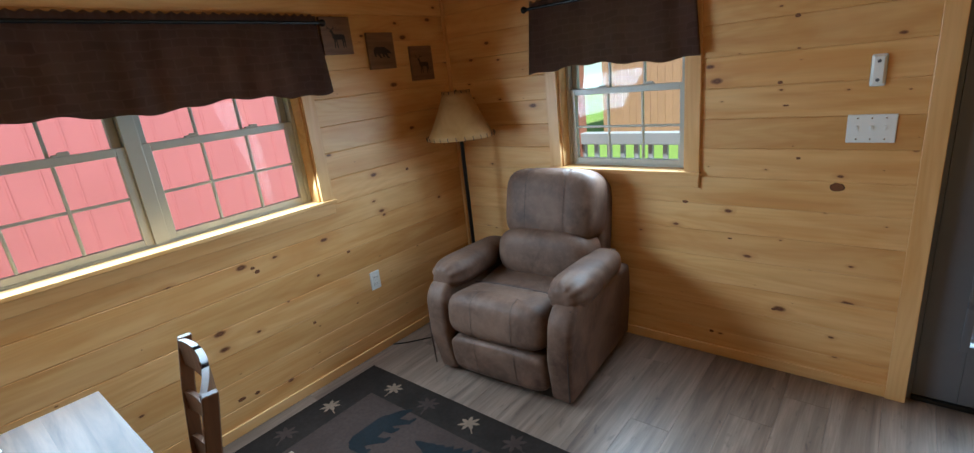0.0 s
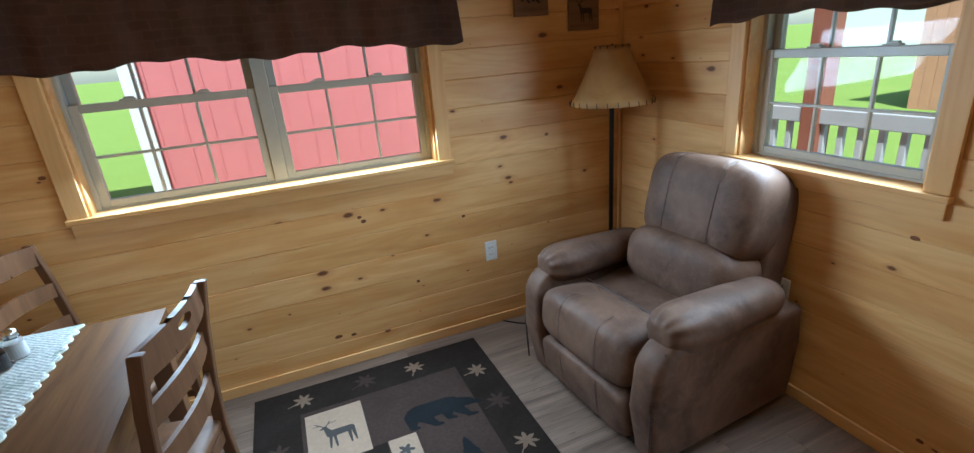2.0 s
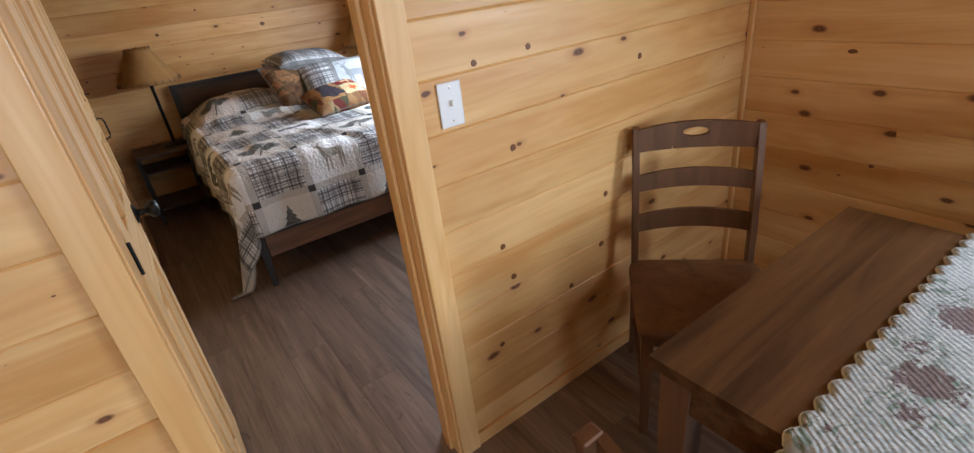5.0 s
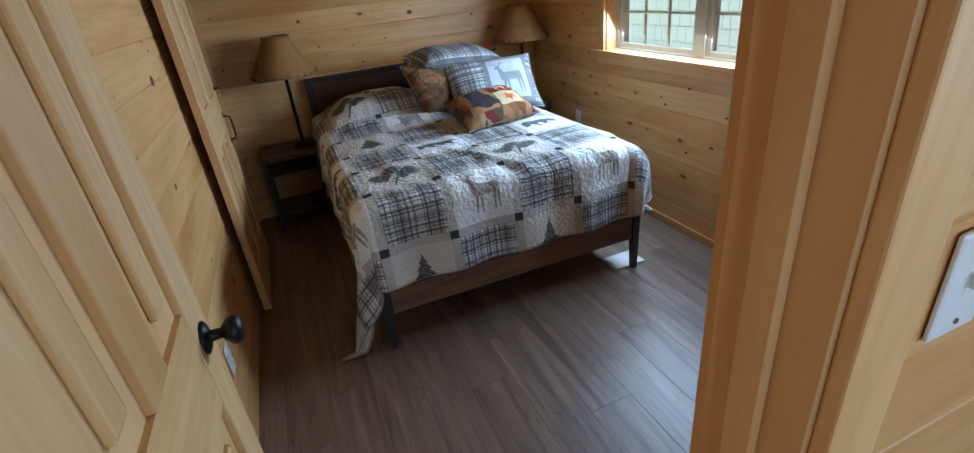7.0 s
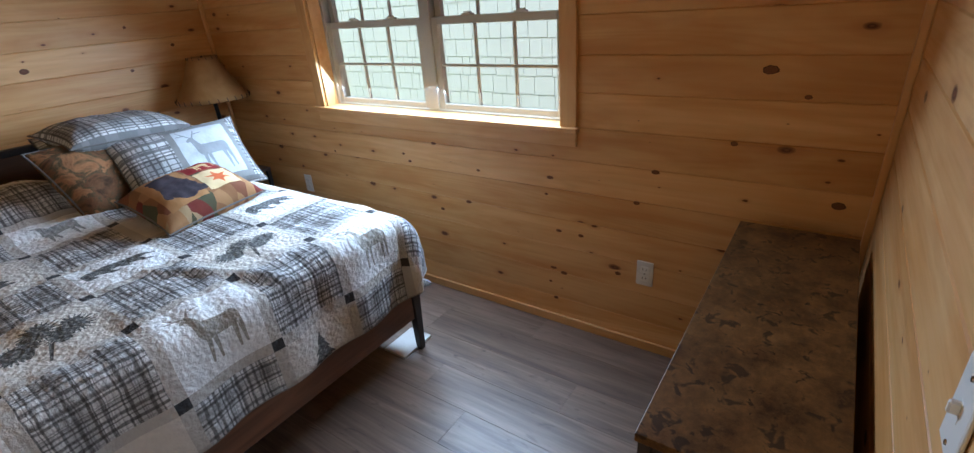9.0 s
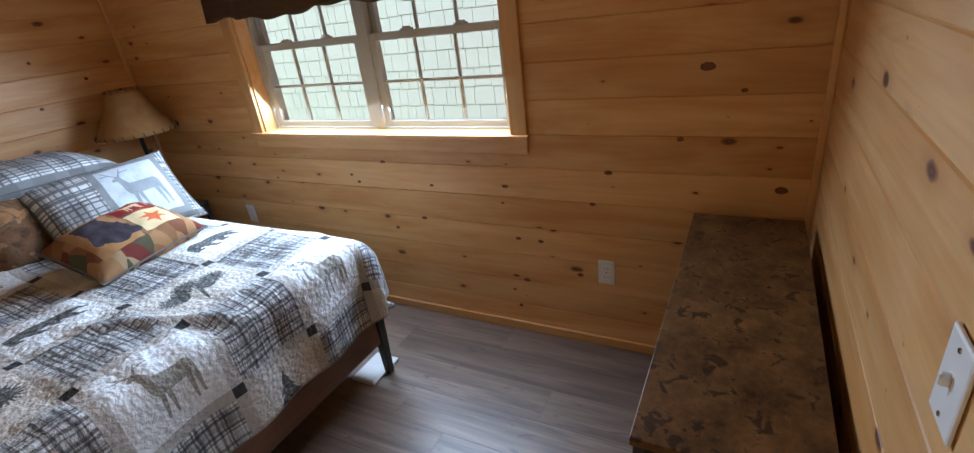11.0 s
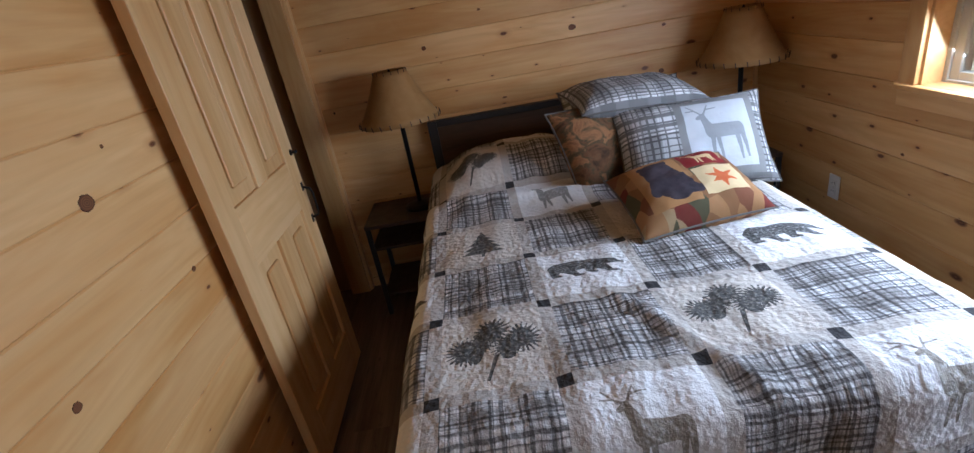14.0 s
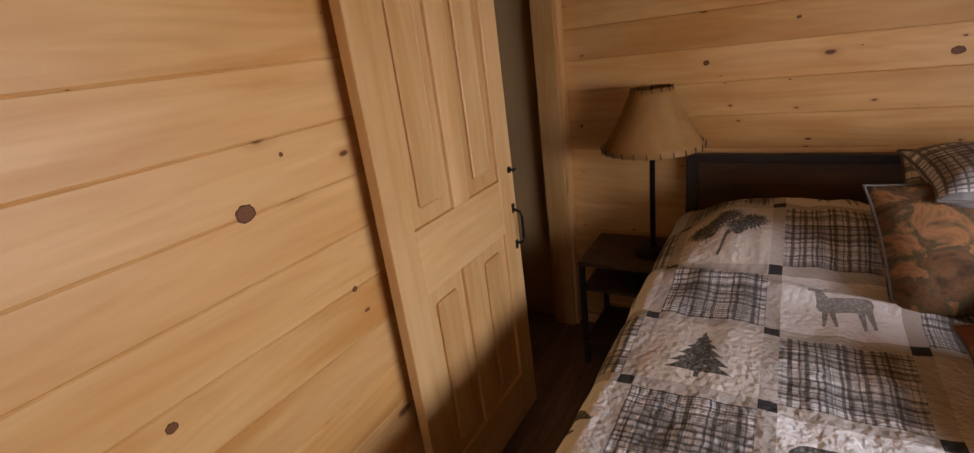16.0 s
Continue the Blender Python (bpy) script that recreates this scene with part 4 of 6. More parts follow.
# plain animal-like marks on cloth, rug and plaques: a rounded body on short legs
def flat_shape(bm, pts, z, flip=False):
    vs = [bm.verts.new((x, y, z)) for x, y in pts]
    bm.faces.new(vs if not flip else vs[::-1])


def ellipse(cx, cy, rx, ry, n=18, wob=0.0, seed=0):
    rng = random.Random(seed)
    return [(cx + rx * (1 + wob * rng.uniform(-1, 1)) * math.cos(2 * math.pi * i / n), cy + ry * (1 + wob * rng.uniform(-1, 1)) * math.sin(2 * math.pi * i / n)) for i in range(n)]


def mark_beast(s, z=0.0, t=0.0):
    """Body and legs in local x, y; s is its length."""
    bm = bmesh.new()
    for k, (x1, y1, x2, y2, r1, r2) in enumerate(BEAR):
        a = math.atan2(y2 - y1, x2 - x1)
        arc = [(x2 + r2 * math.cos(a + u), y2 + r2 * math.sin(a + u)) for u in (-1.57, -0.8, 0, 0.8, 1.57)]
        arc += [(x1 + r1 * math.cos(a + u), y1 + r1 * math.sin(a + u)) for u in (1.57, 2.35, 3.14, 3.93, 4.71)]
        flat_shape(bm, [((x - 0.5) * 1.3 * s, (y - 0.5) * 1.3 * s) for x, y in arc], z + 0.00004 * k)
    return bm


def mark_deer(s):
    """Standing deer with antlers in local x, y; s is its height."""
    bm = bmesh.new()
    for k, (x1, y1, x2, y2, r1, r2) in enumerate(DEER):
        a = math.atan2(y2 - y1, x2 - x1)
        arc = [(x2 + r2 * math.cos(a + u), y2 + r2 * math.sin(a + u)) for u in (-1.57, -0.8, 0, 0.8, 1.57)]
        arc += [(x1 + r1 * math.cos(a + u), y1 + r1 * math.sin(a + u)) for u in (1.57, 2.35, 3.14, 3.93, 4.71)]
        flat_shape(bm, [(x * 0.5 * s, y * 0.5 * s) for x, y in arc], 0.00004 * k)
    return bm


def mark_tree(s, z=0.0):
    bm = bmesh.new()
    pts = [(0.05 * s, -0.5 * s), (0.05 * s, -0.38 * s)]
    side = []
    for k in range(7):
        w = 0.36 * (1 - k / 7.2)
        y = -0.38 + k * 0.125
        side += [(w * s, (y + 0.0) * s), (w * 0.62 * s, (y + 0.09) * s)]
    pts += side + [(0, 0.52 * s)] + [(-x, y) for x, y in side[::-1]] + [(-0.05 * s, -0.38 * s), (-0.05 * s, -0.5 * s)]
    flat_shape(bm, pts, z)
    return bm


def mark_leaf(s, z=0.0, lobes=7):
    bm = bmesh.new()
    pts = []
    for i in range(lobes * 4):
        a = 2 * math.pi * i / (lobes * 4) + 0.3
        r = s * (0.5 if i % 4 == 0 else 0.36 if i % 2 else 0.2)
        pts.append((r * math.cos(a), r * 0.85 * math.sin(a)))
    flat_shape(bm, pts, z)
    flat_shape(bm, [(-0.03 * s, -0.65 * s), (0.03 * s, -0.65 * s), (0.02 * s, -0.2 * s), (-0.02 * s, -0.2 * s)], z + 0.0001)
    return bm


PLAQUE = wood("plaque_wood", (0.26, 0.14, 0.075), (0.13, 0.065, 0.035), 0.5, (3, 30, 30))
INK = plain("burnt_ink", (0.022, 0.016, 0.013), 0.7)
for y0, y1, z0, z1, mark in ((1.60, 1.785, 1.757, 1.945, mark_deer), (1.886, 2.075, 1.668, 1.865, mark_beast), (2.197, 2.378, 1.583, 1.785, mark_deer)):
    p = thing("wall_plaque", pose(LIV_W, (y0 + y1) / 2, (z0 + z1) / 2, 0, 0, 90), "small dark wooden plaque with a burnt silhouette", "wall decor", "three plaques on the wall")
    a, c = (y1 - y0) / 2, (z1 - z0) / 2
    part("board", soft_box(-a, -0.02, -c, a, 0, c, 0.003), PLAQUE, p)
    part("silhouette", moved(mark(0.13), pose(0, -0.0206, -0.01, 90)), INK, p, "dark burnt silhouette")

# rug
RUG_DARK = plain("rug_charcoal_pile", (0.021, 0.015, 0.012), 0.95, spec=0.08, vary=0.45, scale=60, relief=0.6)
RUG_MID = plain("rug_umber_pile", (0.046, 0.030, 0.024), 0.95, spec=0.08, vary=0.35, scale=60, relief=0.6)
RUG_RED = plain("rug_rust_pile", (0.085, 0.040, 0.036), 0.95, spec=0.08, vary=0.35, scale=60, relief=0.6)
RUG_TAN = plain("rug_tan_pile", (0.33, 0.235, 0.165), 0.95, spec=0.08, vary=0.2, scale=60, relief=0.5)
RUG_LEAF = plain("rug_leaf_pile", (0.17, 0.115, 0.078), 0.95, spec=0.08, vary=0.3, scale=60, relief=0.5)
RUG_GREEN = plain("rug_spruce_pile", (0.014, 0.015, 0.016), 0.95, spec=0.08, vary=0.3, scale=60, relief=0.5)
RX0, RX1, RY0, RY1 = -2.27, -0.56, 0.33, 1.475
rug = thing("area_rug", pose(0, 0, 0), "dark woven lodge rug with tan leaf border", "rug")
part("base", soft_box(RX0, RY0, 0.0, RX1, RY1, 0.009, 0.003), RUG_DARK, rug)


def rug_mark(name, bm, mat, x, y, turn=90, lift=0.0):
    part(name, moved(bm, pose(x, y, 0.0098 + lift, 0, 0, turn)), mat, rug)


def rug_panel(x0, x1, y0, y1, mat, lift=0.0, name="panel"):
    bm = bmesh.new()
    flat_shape(bm, [(x0, y0), (x1, y0), (x1, y1), (x0, y1)], 0.0095 + lift)
    part(name, bm, mat, rug)


rug_panel(-2.06, -0.78, 0.53, 1.29, RUG_MID)
rug_panel(-1.70, -1.30, 0.56, 0.86, RUG_DARK, 0.0004)
rug_panel(-1.44, -1.02, 0.80, 1.03, RUG_RED, 0.0006)
rug_panel(-2.03, -1.69, 0.548, 0.80, RUG_TAN, 0.0008, "tan_square")
rug_panel(-1.70, -1.54, 0.865, 0.985, RUG_TAN, 0.0008, "tan_square")
rug_panel(-1.10, -0.80, 1.03, 1.27, RUG_TAN, 0.0008, "tan_square")
rug_mark("motif", mark_deer(0.21), INK, -1.86, 0.674, 90, 0.001)
rug_mark("motif", mark_leaf(0.08, 0.0, 5), INK, -1.62, 0.925, 60, 0.001)
rug_mark("motif", mark_beast(0.36), RUG_GREEN, -1.77, 1.13, 90, 0.0006)
rug_mark("motif", mark_beast(0.34), RUG_GREEN, -1.24, 0.92, 90, 0.001)
rug_mark("motif", mark_deer(0.19), INK, -0.95, 1.15, 90, 0.001)
for x, y, s in ((-1.46, 0.68, 0.34), (-1.40, 1.16, 0.34), (-0.98, 0.70, 0.3)):
    rug_mark("motif", mark_tree(s), RUG_GREEN, x, y, 90, 0.001)
for x, y, r in ((-2.16, 0.55, 20), (-2.16, 1.10, 70), (-1.62, 0.43, 40), (-1.02, 0.43, 75), (-1.98, 1.38, 10), (-1.44, 1.385, 50), (-0.92, 1.385, 80), (-0.66, 0.75, 30), (-0.66, 1.2, 60)):
    rug_mark("leaf", mark_leaf(0.115), RUG_LEAF, x, y, r, 0.0002)
for x, y, r in ((-1.84, 0.43, 0), (-1.3, 0.42, 50), (-1.72, 1.385, 20), (-1.18, 1.39, 70), (-2.17, 0.85, 30)):
    rug_mark("leaf", mark_leaf(0.13), RUG_MID, x, y, r, 0.0001)

# dining set
TABLE_WOOD = wood("walnut_stained_top", (0.175, 0.083, 0.031), (0.05, 0.021, 0.008), 0.36, (1.3, 16, 16), 0.16)
CHAIR_WOOD = wood("brown_stained_wood", (0.20, 0.095, 0.045), (0.10, 0.045, 0.021), 0.42, (14, 14, 2.0), 0.25)
TX0, TX1, TY0, TY1, TZ = -1.85, -0.955, -0.655, 0.215, 0.765
tab = thing("dining_table", pose((TX0 + TX1) / 2, (TY0 + TY1) / 2, 0), "square brown-stained wooden dining table", "table")
hx, hy = (TX1 - TX0) / 2, (TY1 - TY0) / 2
for k in range(6):
    a, b = -hy + k * 2 * hy / 6, -hy + (k + 1) * 2 * hy / 6
    bm = bmesh.new()
    box(bm, -hx, a, TZ - 0.028, hx, b, TZ)
    part("tabletop_plank", bm, TABLE_WOOD, tab)
for y in (-hy + 0.035, hy - 0.035):
    part("apron", soft_box(-hx + 0.08, y - 0.011, TZ - 0.12, hx - 0.08, y + 0.011, TZ - 0.0285, 0.002), TABLE_WOOD, tab)
for x in (-hx + 0.035, hx - 0.035):
    part("apron", soft_box(-0.011, -hy + 0.08, TZ - 0.12, 0.011, hy - 0.08, TZ - 0.0285, 0.002), TABLE_WOOD, tab, m=pose(x, 0, 0))
for x in (-1, 1):
    for y in (-1, 1):
        bm = soft_box(-0.034, -0.034, 0, 0.034, 0.034, TZ - 0.0285, 0.003)
        for v in bm.verts:
            if v.co.z < 0.3:
                v.co.x *= 0.82
                v.co.y *= 0.82
        part("leg", bm, CHAIR_WOOD, tab, m=pose(x * (hx - 0.05), y * (hy - 0.05), 0))


def curved_slat(w, z0, z1, y, arch, thick, bow, hole=None):
    """A slat between the posts that bows backwards; its edges arch."""
    n = 14
    bm = bmesh.new()
    front, back = [], []
    for i in range(n + 1):
        u = i / n * 2 - 1
        yy = y - bow * (1 - u * u)
        cols = []
        for zf in (0.0, 0.5, 1.0):
            z = z0 + (z1 - z0) * zf + arch * (1 - u * u) * (0.5 + 0.5 * zf)
            cols.append((u * w / 2, yy, z))
        front.append([bm.verts.new(c) for c in cols])
        back.append([bm.verts.new((c[0], c[1] - thick, c[2])) for c in cols])
    for i in range(n):
        for k in range(2):
            bm.faces.new((front[i][k], front[i + 1][k], front[i + 1][k + 1], front[i][k + 1]))
            bm.faces.new((back[i][k], back[i][k + 1], back[i + 1][k + 1], back[i + 1][k]))
        bm.faces.new((front[i][2], front[i + 1][2], back[i + 1][2], back[i][2]))
        bm.faces.new((front[i][0], back[i][0], back[i + 1][0], front[i + 1][0]))
    for i in (0, n):
        for k in range(2):
            bm.faces.new((front[i][k], front[i][k + 1], back[i][k + 1], back[i][k]))
    bmesh.ops.recalc_face_normals(bm, faces=bm.faces[:])
    return bm


def top_rail(w, z0, z1, y, thick, bow):
    """The top rail with an oval grip hole: two bridges and a ring round the hole."""
    n, rows = 32, 10
    bm = bmesh.new()
    hx_, hz_, cz = 0.042, 0.014, (z0 + z1) / 2 + 0.008

    def place(x, z, back):
        u = x / (w / 2)
        return (x, y - bow * (1 - u * u) - (thick if back else 0), z + 0.012 * (1 - u * u) * (z - z0) / (z1 - z0))
    ring_in = [(hx_ * math.cos(a), cz + hz_ * math.sin(a)) for a in [2 * math.pi * i / n for i in range(n)]]
    ring_out = []
    for i in range(n):
        a = 2 * math.pi * i / n
        c, s = math.cos(a), math.sin(a)
        ex, ez = 0.075, (z1 - z0) / 2
        k = min(ex / abs(c) if abs(c) > 1e-6 else 9, ((z1 - cz) if s > 0 else (cz - z0)) / abs(s) if abs(s) > 1e-6 else 9)
        ring_out.append((k * c, cz + k * s))
    vi = [[bm.verts.new(place(x, z, b)) for x, z in ring_in] for b in (0, 1)]
    vo = [[bm.verts.new(place(x, z, b)) for x, z in ring_out] for b in (0, 1)]
    for i in range(n):
        j = (i + 1) % n
        bm.faces.new((vi[0][i], vi[0][j], vo[0][j], vo[0][i]))
        bm.faces.new((vi[1][j], vi[1][i], vo[1][i], vo[1][j]))
        bm.faces.new((vi[0][j], vi[0][i], vi[1][i], vi[1][j]))
        if abs(ring_out[i][1] - ring_out[j][1]) < 1e-4:
            bm.faces.new((vo[0][i], vo[0][j], vo[1][j], vo[1][i]))
    for s in (-1, 1):
        xs = [s * (0.075 + (w / 2 - 0.075) * q / 8) for q in range(9)]
        cols = [[[bm.verts.new(place(x, z, b)) for z in (z0, cz, z1)] for b in (0, 1)] for x in xs]
        for p, q in zip(cols, cols[1:]):
            for k in range(2):
                bm.faces.new((p[0][k], q[0][k], q[0][k + 1], p[0][k + 1]))
                bm.faces.new((p[1][k], p[1][k + 1], q[1][k + 1], q[1][k]))
            bm.faces.new((p[0][2], q[0][2], q[1][2], p[1][2]))
            bm.faces.new((p[0][0], p[1][0], q[1][0], q[0][0]))
    bmesh.ops.recalc_face_normals(bm, faces=bm.faces[:])
    return bm


def dining_chair(m, label):
    c = thing("dining_chair", m, label, "chair", "chairs round the table")
    for s in (-1, 1):
        # rear post: leg below, raked back above
        line = [(-0.235, 0.0), (-0.205, 0.22), (-0.195, 0.44), (-0.205, 0.60), (-0.23, 0.80), (-0.258, 0.955)]
        pts = [(y - 0.017, z) for y, z in line] + [(y + 0.019, z) for y, z in line[::-1]]
        bm = extrude_profile(pts, -0.012, 0.012)
        bmesh.ops.bevel(bm, geom=bm.edges[:], offset=0.003, segments=1, affect="EDGES")
        part("rear_post", moved(bm, pose(s * 0.195, 0, 0, 0, 0, 90)), CHAIR_WOOD, c)
        bm = soft_box(-0.019, -0.019, 0, 0.019, 0.019, 0.43, 0.003)
        for v in bm.verts:
            if v.co.z < 0.1:
                v.co.x *= 0.75
                v.co.y *= 0.75
        part("front_leg", moved(bm, pose(s * 0.185, 0.175, 0)), CHAIR_WOOD, c)
        part("seat_rail", soft_box(s * 0.195 - 0.01, -0.18, 0.385, s * 0.195 + 0.01, 0.16, 0.43, 0.002), CHAIR_WOOD, c)
        part("stretcher", soft_box(s * 0.19 - 0.008, -0.195, 0.17, s * 0.19 + 0.008, 0.165, 0.198, 0.002), CHAIR_WOOD, c)
    part("seat_rail", soft_box(-0.17, 0.165, 0.385, 0.17, 0.185, 0.43, 0.002), CHAIR_WOOD, c)
    part("seat_rail", soft_box(-0.18, -0.20, 0.385, 0.18, -0.18, 0.43, 0.002), CHAIR_WOOD, c)
    part("stretcher", soft_box(-0.18, -0.01, 0.175, 0.18, 0.01, 0.195, 0.002), CHAIR_WOOD, c)
    bm = superquad(0.44, 0.42, 0.045, 0.35, 0.22, 48, 14)
    for v in bm.verts:
        if v.co.z > 0:
            v.co.z -= 0.008 * max(0, 1 - (v.co.x ** 2 + v.co.y ** 2) / 0.03)
    part("seat", moved(bm, pose(0, 0.005, 0.452)), CHAIR_WOOD, c, "", True)
    part("top_rail", top_rail(0.37, 0.873, 0.952, -0.236, 0.017, 0.03), CHAIR_WOOD, c, "arched top rail with oval grip hole")
    part("slat", curved_slat(0.37, 0.735, 0.795, -0.214, 0.012, 0.014, 0.03), CHAIR_WOOD, c)
    part("slat", curved_slat(0.37, 0.585, 0.65, -0.198, 0.012, 0.014, 0.03), CHAIR_WOOD, c)
    return c


first = dining_chair(pose(-1.40, 0.106, 0, 0, 0, 167.2), "brown-stained ladder-back dining chair pushed under the table")
for x, y, r, lab in ((-2.064, -0.073, -12.8, "brown-stained ladder-back chair between table and window wall"),
                     (-1.59, -0.927, -46.6, "brown-stained ladder-back chair turned beside the partition"),
                     (-0.872, -0.297, 90, "brown-stained ladder-back chair under the hanging runner")):
    tagged(copy_thing(first, pose(x, y, 0, 0, 0, r)), lab)


def runner_cloth():
    mat, t, b = node_material("quilted_floral_cotton", 0.85, 0, 0.2)
    uv = t.nodes.new("ShaderNodeUVMap").outputs[0]
    n = ramp(t, noise_of(t, uv, 85.0, 4, 0.7), [(0.36, 0.0), (0.62, 1.0)])
    w = put(t, "ShaderNodeTexVoronoi", Scale=7.0)
    t.links.new(uv, w.inputs["Vector"])
    sep = t.nodes.new("ShaderNodeSeparateColor")
    t.links.new(w.outputs["Color"], sep.inputs[0])
    ragged = noise_of(t, uv, 60.0, 3, 0.7)
    d = maths(t, "ADD", w.outputs["Distance"], maths(t, "MULTIPLY", maths(t, "SUBTRACT", ragged, 0.5), 0.95))
    cone = maths(t, "MULTIPLY", maths(t, "LESS_THAN", d, maths(t, "ADD", maths(t, "MULTIPLY", sep.outputs[1], 0.24), 0.13)), maths(t, "GREATER_THAN", sep.outputs[0], 0.18))
    wv = put(t, "ShaderNodeTexNoise", Scale=30.0, Detail=3.0, Distortion=2.0)
    t.links.new(uv, wv.inputs["Vector"])
    near = ramp(t, w.outputs["Distance"], [(0.34, 1.0), (0.62, 0.0)])
    green = maths(t, "MULTIPLY", ramp(t, wv.outputs["Fac"], [(0.51, 0.0), (0.56, 1.0)]), maths(t, "MULTIPLY", near, 0.8))
    col = mix(t, n, (0.28, 0.305, 0.305), (0.47, 0.475, 0.445))
    col = mix(t, green, col, (0.12, 0.17, 0.12))
    col = mix(t, maths(t, "MULTIPLY", cone, 0.85), col, mix(t, ragged, (0.05, 0.03, 0.03), (0.22, 0.13, 0.12)))
    finish(t, b, col)
    m = t.nodes.new("ShaderNodeMapping")
    m.inputs["Rotation"].default_value = (0, 0, radians(38))
    t.links.new(uv, m.inputs[0])
    q = put(t, "ShaderNodeTexWave", Scale=28.0, Distortion=3.0)
    q.wave_type = "BANDS"
    t.links.new(m.outputs[0], q.inputs["Vector"])
    bump(t, b, maths(t, "ADD", q.outputs["Fac"], maths(t, "MULTIPLY", n, 0.6)), 0.3, 0.004)
    return mat


RUNNER = runner_cloth()
BINDING = plain("pale_cotton_binding", (0.58, 0.56, 0.47), 0.9, vary=0.1, scale=90, relief=0.3)


def cloth_strip():
    """The runner: over the top, both ends hang; scalloped all round."""
    y0, y1 = -0.392, -0.028
    half, hang = (TX1 - TX0) / 2 + 0.008, 0.265
    nl, nw = 150, 26
    total = 2 * (half + hang)
    bm = bmesh.new()
    uvl = bm.loops.layers.uv.new("UVMap")
    grid, coord = [], {}
    for i in range(nl + 1):
        s = -total / 2 + total * i / nl
        row = []
        for j in range(nw + 1):
            w = j / nw * 2 - 1
            ww = (y1 - y0) / 2 + 0.014 * abs(math.sin(s * math.pi / 0.052)) - 0.012
            yy = (y0 + y1) / 2 + w * ww
            end = abs(s) - half
            if end <= 0:
                p = Vector((s, yy, TZ + 0.004 + 0.0015 * math.sin(s * 23 + w * 3)))
            else:
                sc = end + 0.02 * abs(math.sin(yy * math.pi / 0.06)) * (end / hang) * 1.0 - 0.035 * abs(w) ** 2 * (end / hang)
                flare = 0.006 + 0.05 * (sc / hang) ** 1.3 * (1 + 0.35 * math.sin(yy * 17))
                p = Vector((math.copysign(half + flare, s), yy * (1 + 0.0 * end), TZ + 0.003 - sc))
            v = bm.verts.new((p.x + (TX0 + TX1) / 2, p.y, p.z))
            coord[v] = (s, yy)
            row.append(v)
        grid.append(row)
    for p, r in zip(grid, grid[1:]):
        for j in range(nw):
            f = bm.faces.new((p[j], r[j], r[j + 1], p[j + 1]))
            for l in f.loops:
                l[uvl].uv = coord[l.vert]
    pts = [[v.co.copy() for v in r] for r in grid]
    ob = part("table_runner", bm, RUNNER, None, smooth=True)
    mod = ob.modifiers.new("thick", "SOLIDIFY")
    mod.thickness, mod.offset = 0.004, 1
    edge = [r[0].copy() for r in pts] + [r[-1].copy() for r in pts[::-1]]
    part("binding", tube(edge + edge[:1], 0.0035, 6), BINDING, ob, "pale scalloped binding")
    return tagged(ob, "scalloped white quilted table runner with pinecone print", "table runner")


cloth_strip()

PEPPER = plain("dark_peppercorn_fill", (0.025, 0.014, 0.011), 0.6, vary=0.5, scale=200)
SALT = plain("white_salt_fill", (0.75, 0.74, 0.72), 0.8)


def clear_glass():
    mat, t, b = node_material("clear_glass", 0.02)
    b.inputs["Transmission Weight"].default_value = 1.0
    b.inputs["IOR"].default_value = 1.45
    b.inputs["Base Color"].default_value = (0.96, 0.97, 0.97, 1)
    return mat


CLEAR = clear_glass()
for x, y, fill, lab in ((-1.635, -0.165, PEPPER, "glass pepper shaker with a metal cap on runner"), (-1.70, -0.145, SALT, "glass salt shaker with a metal cap on runner")):
    s = thing("shaker", pose(x, y, TZ + 0.0092), lab, "shaker", "salt and pepper")
    part("jar", lathe([(0.001, 0), (0.024, 0), (0.026, 0.006), (0.025, 0.05), (0.02, 0.066), (0.017, 0.072)], 24), CLEAR, s, smooth=True)
    part("contents", lathe([(0.001, 0.004), (0.0225, 0.004), (0.0225, 0.05), (0.001, 0.051)], 20), fill, s)
    part("cap", lathe([(0.019, 0.066), (0.0195, 0.082), (0.015, 0.092), (0.001, 0.095)], 24), STEEL, s, smooth=True)

cord = part("power_cord", tube([(-2.09, 2.16, 0.006), (-2.12, 2.02, 0.006), (-2.2, 1.88, 0.006), (-2.29, 1.76, 0.006), (-2.355, 1.70, 0.006)], 0.004, 8), BLACK)
tagged(cord, "thin dark lamp cord lying on the floor", "cord")


# ---- bedroom things ----
BED_WOOD = wood("dark_bed_wood", (0.12, 0.062, 0.032), (0.045, 0.024, 0.014), 0.4, (2, 20, 20))
FOOT_WOOD = wood("reddish_foot_wood", (0.24, 0.11, 0.055), (0.09, 0.042, 0.022), 0.4, (2, 20, 20))
BED_BLACK = plain("black_bed_frame", (0.020, 0.018, 0.018), 0.45, vary=0.3)
LINEN = plain("white_mattress_ticking", (0.62, 0.60, 0.57), 0.9, vary=0.1, scale=80, relief=0.3)
BX0, BX1, BY0, BY1, BZ = -1.96, -0.585, -4.98, -2.955, 0.70

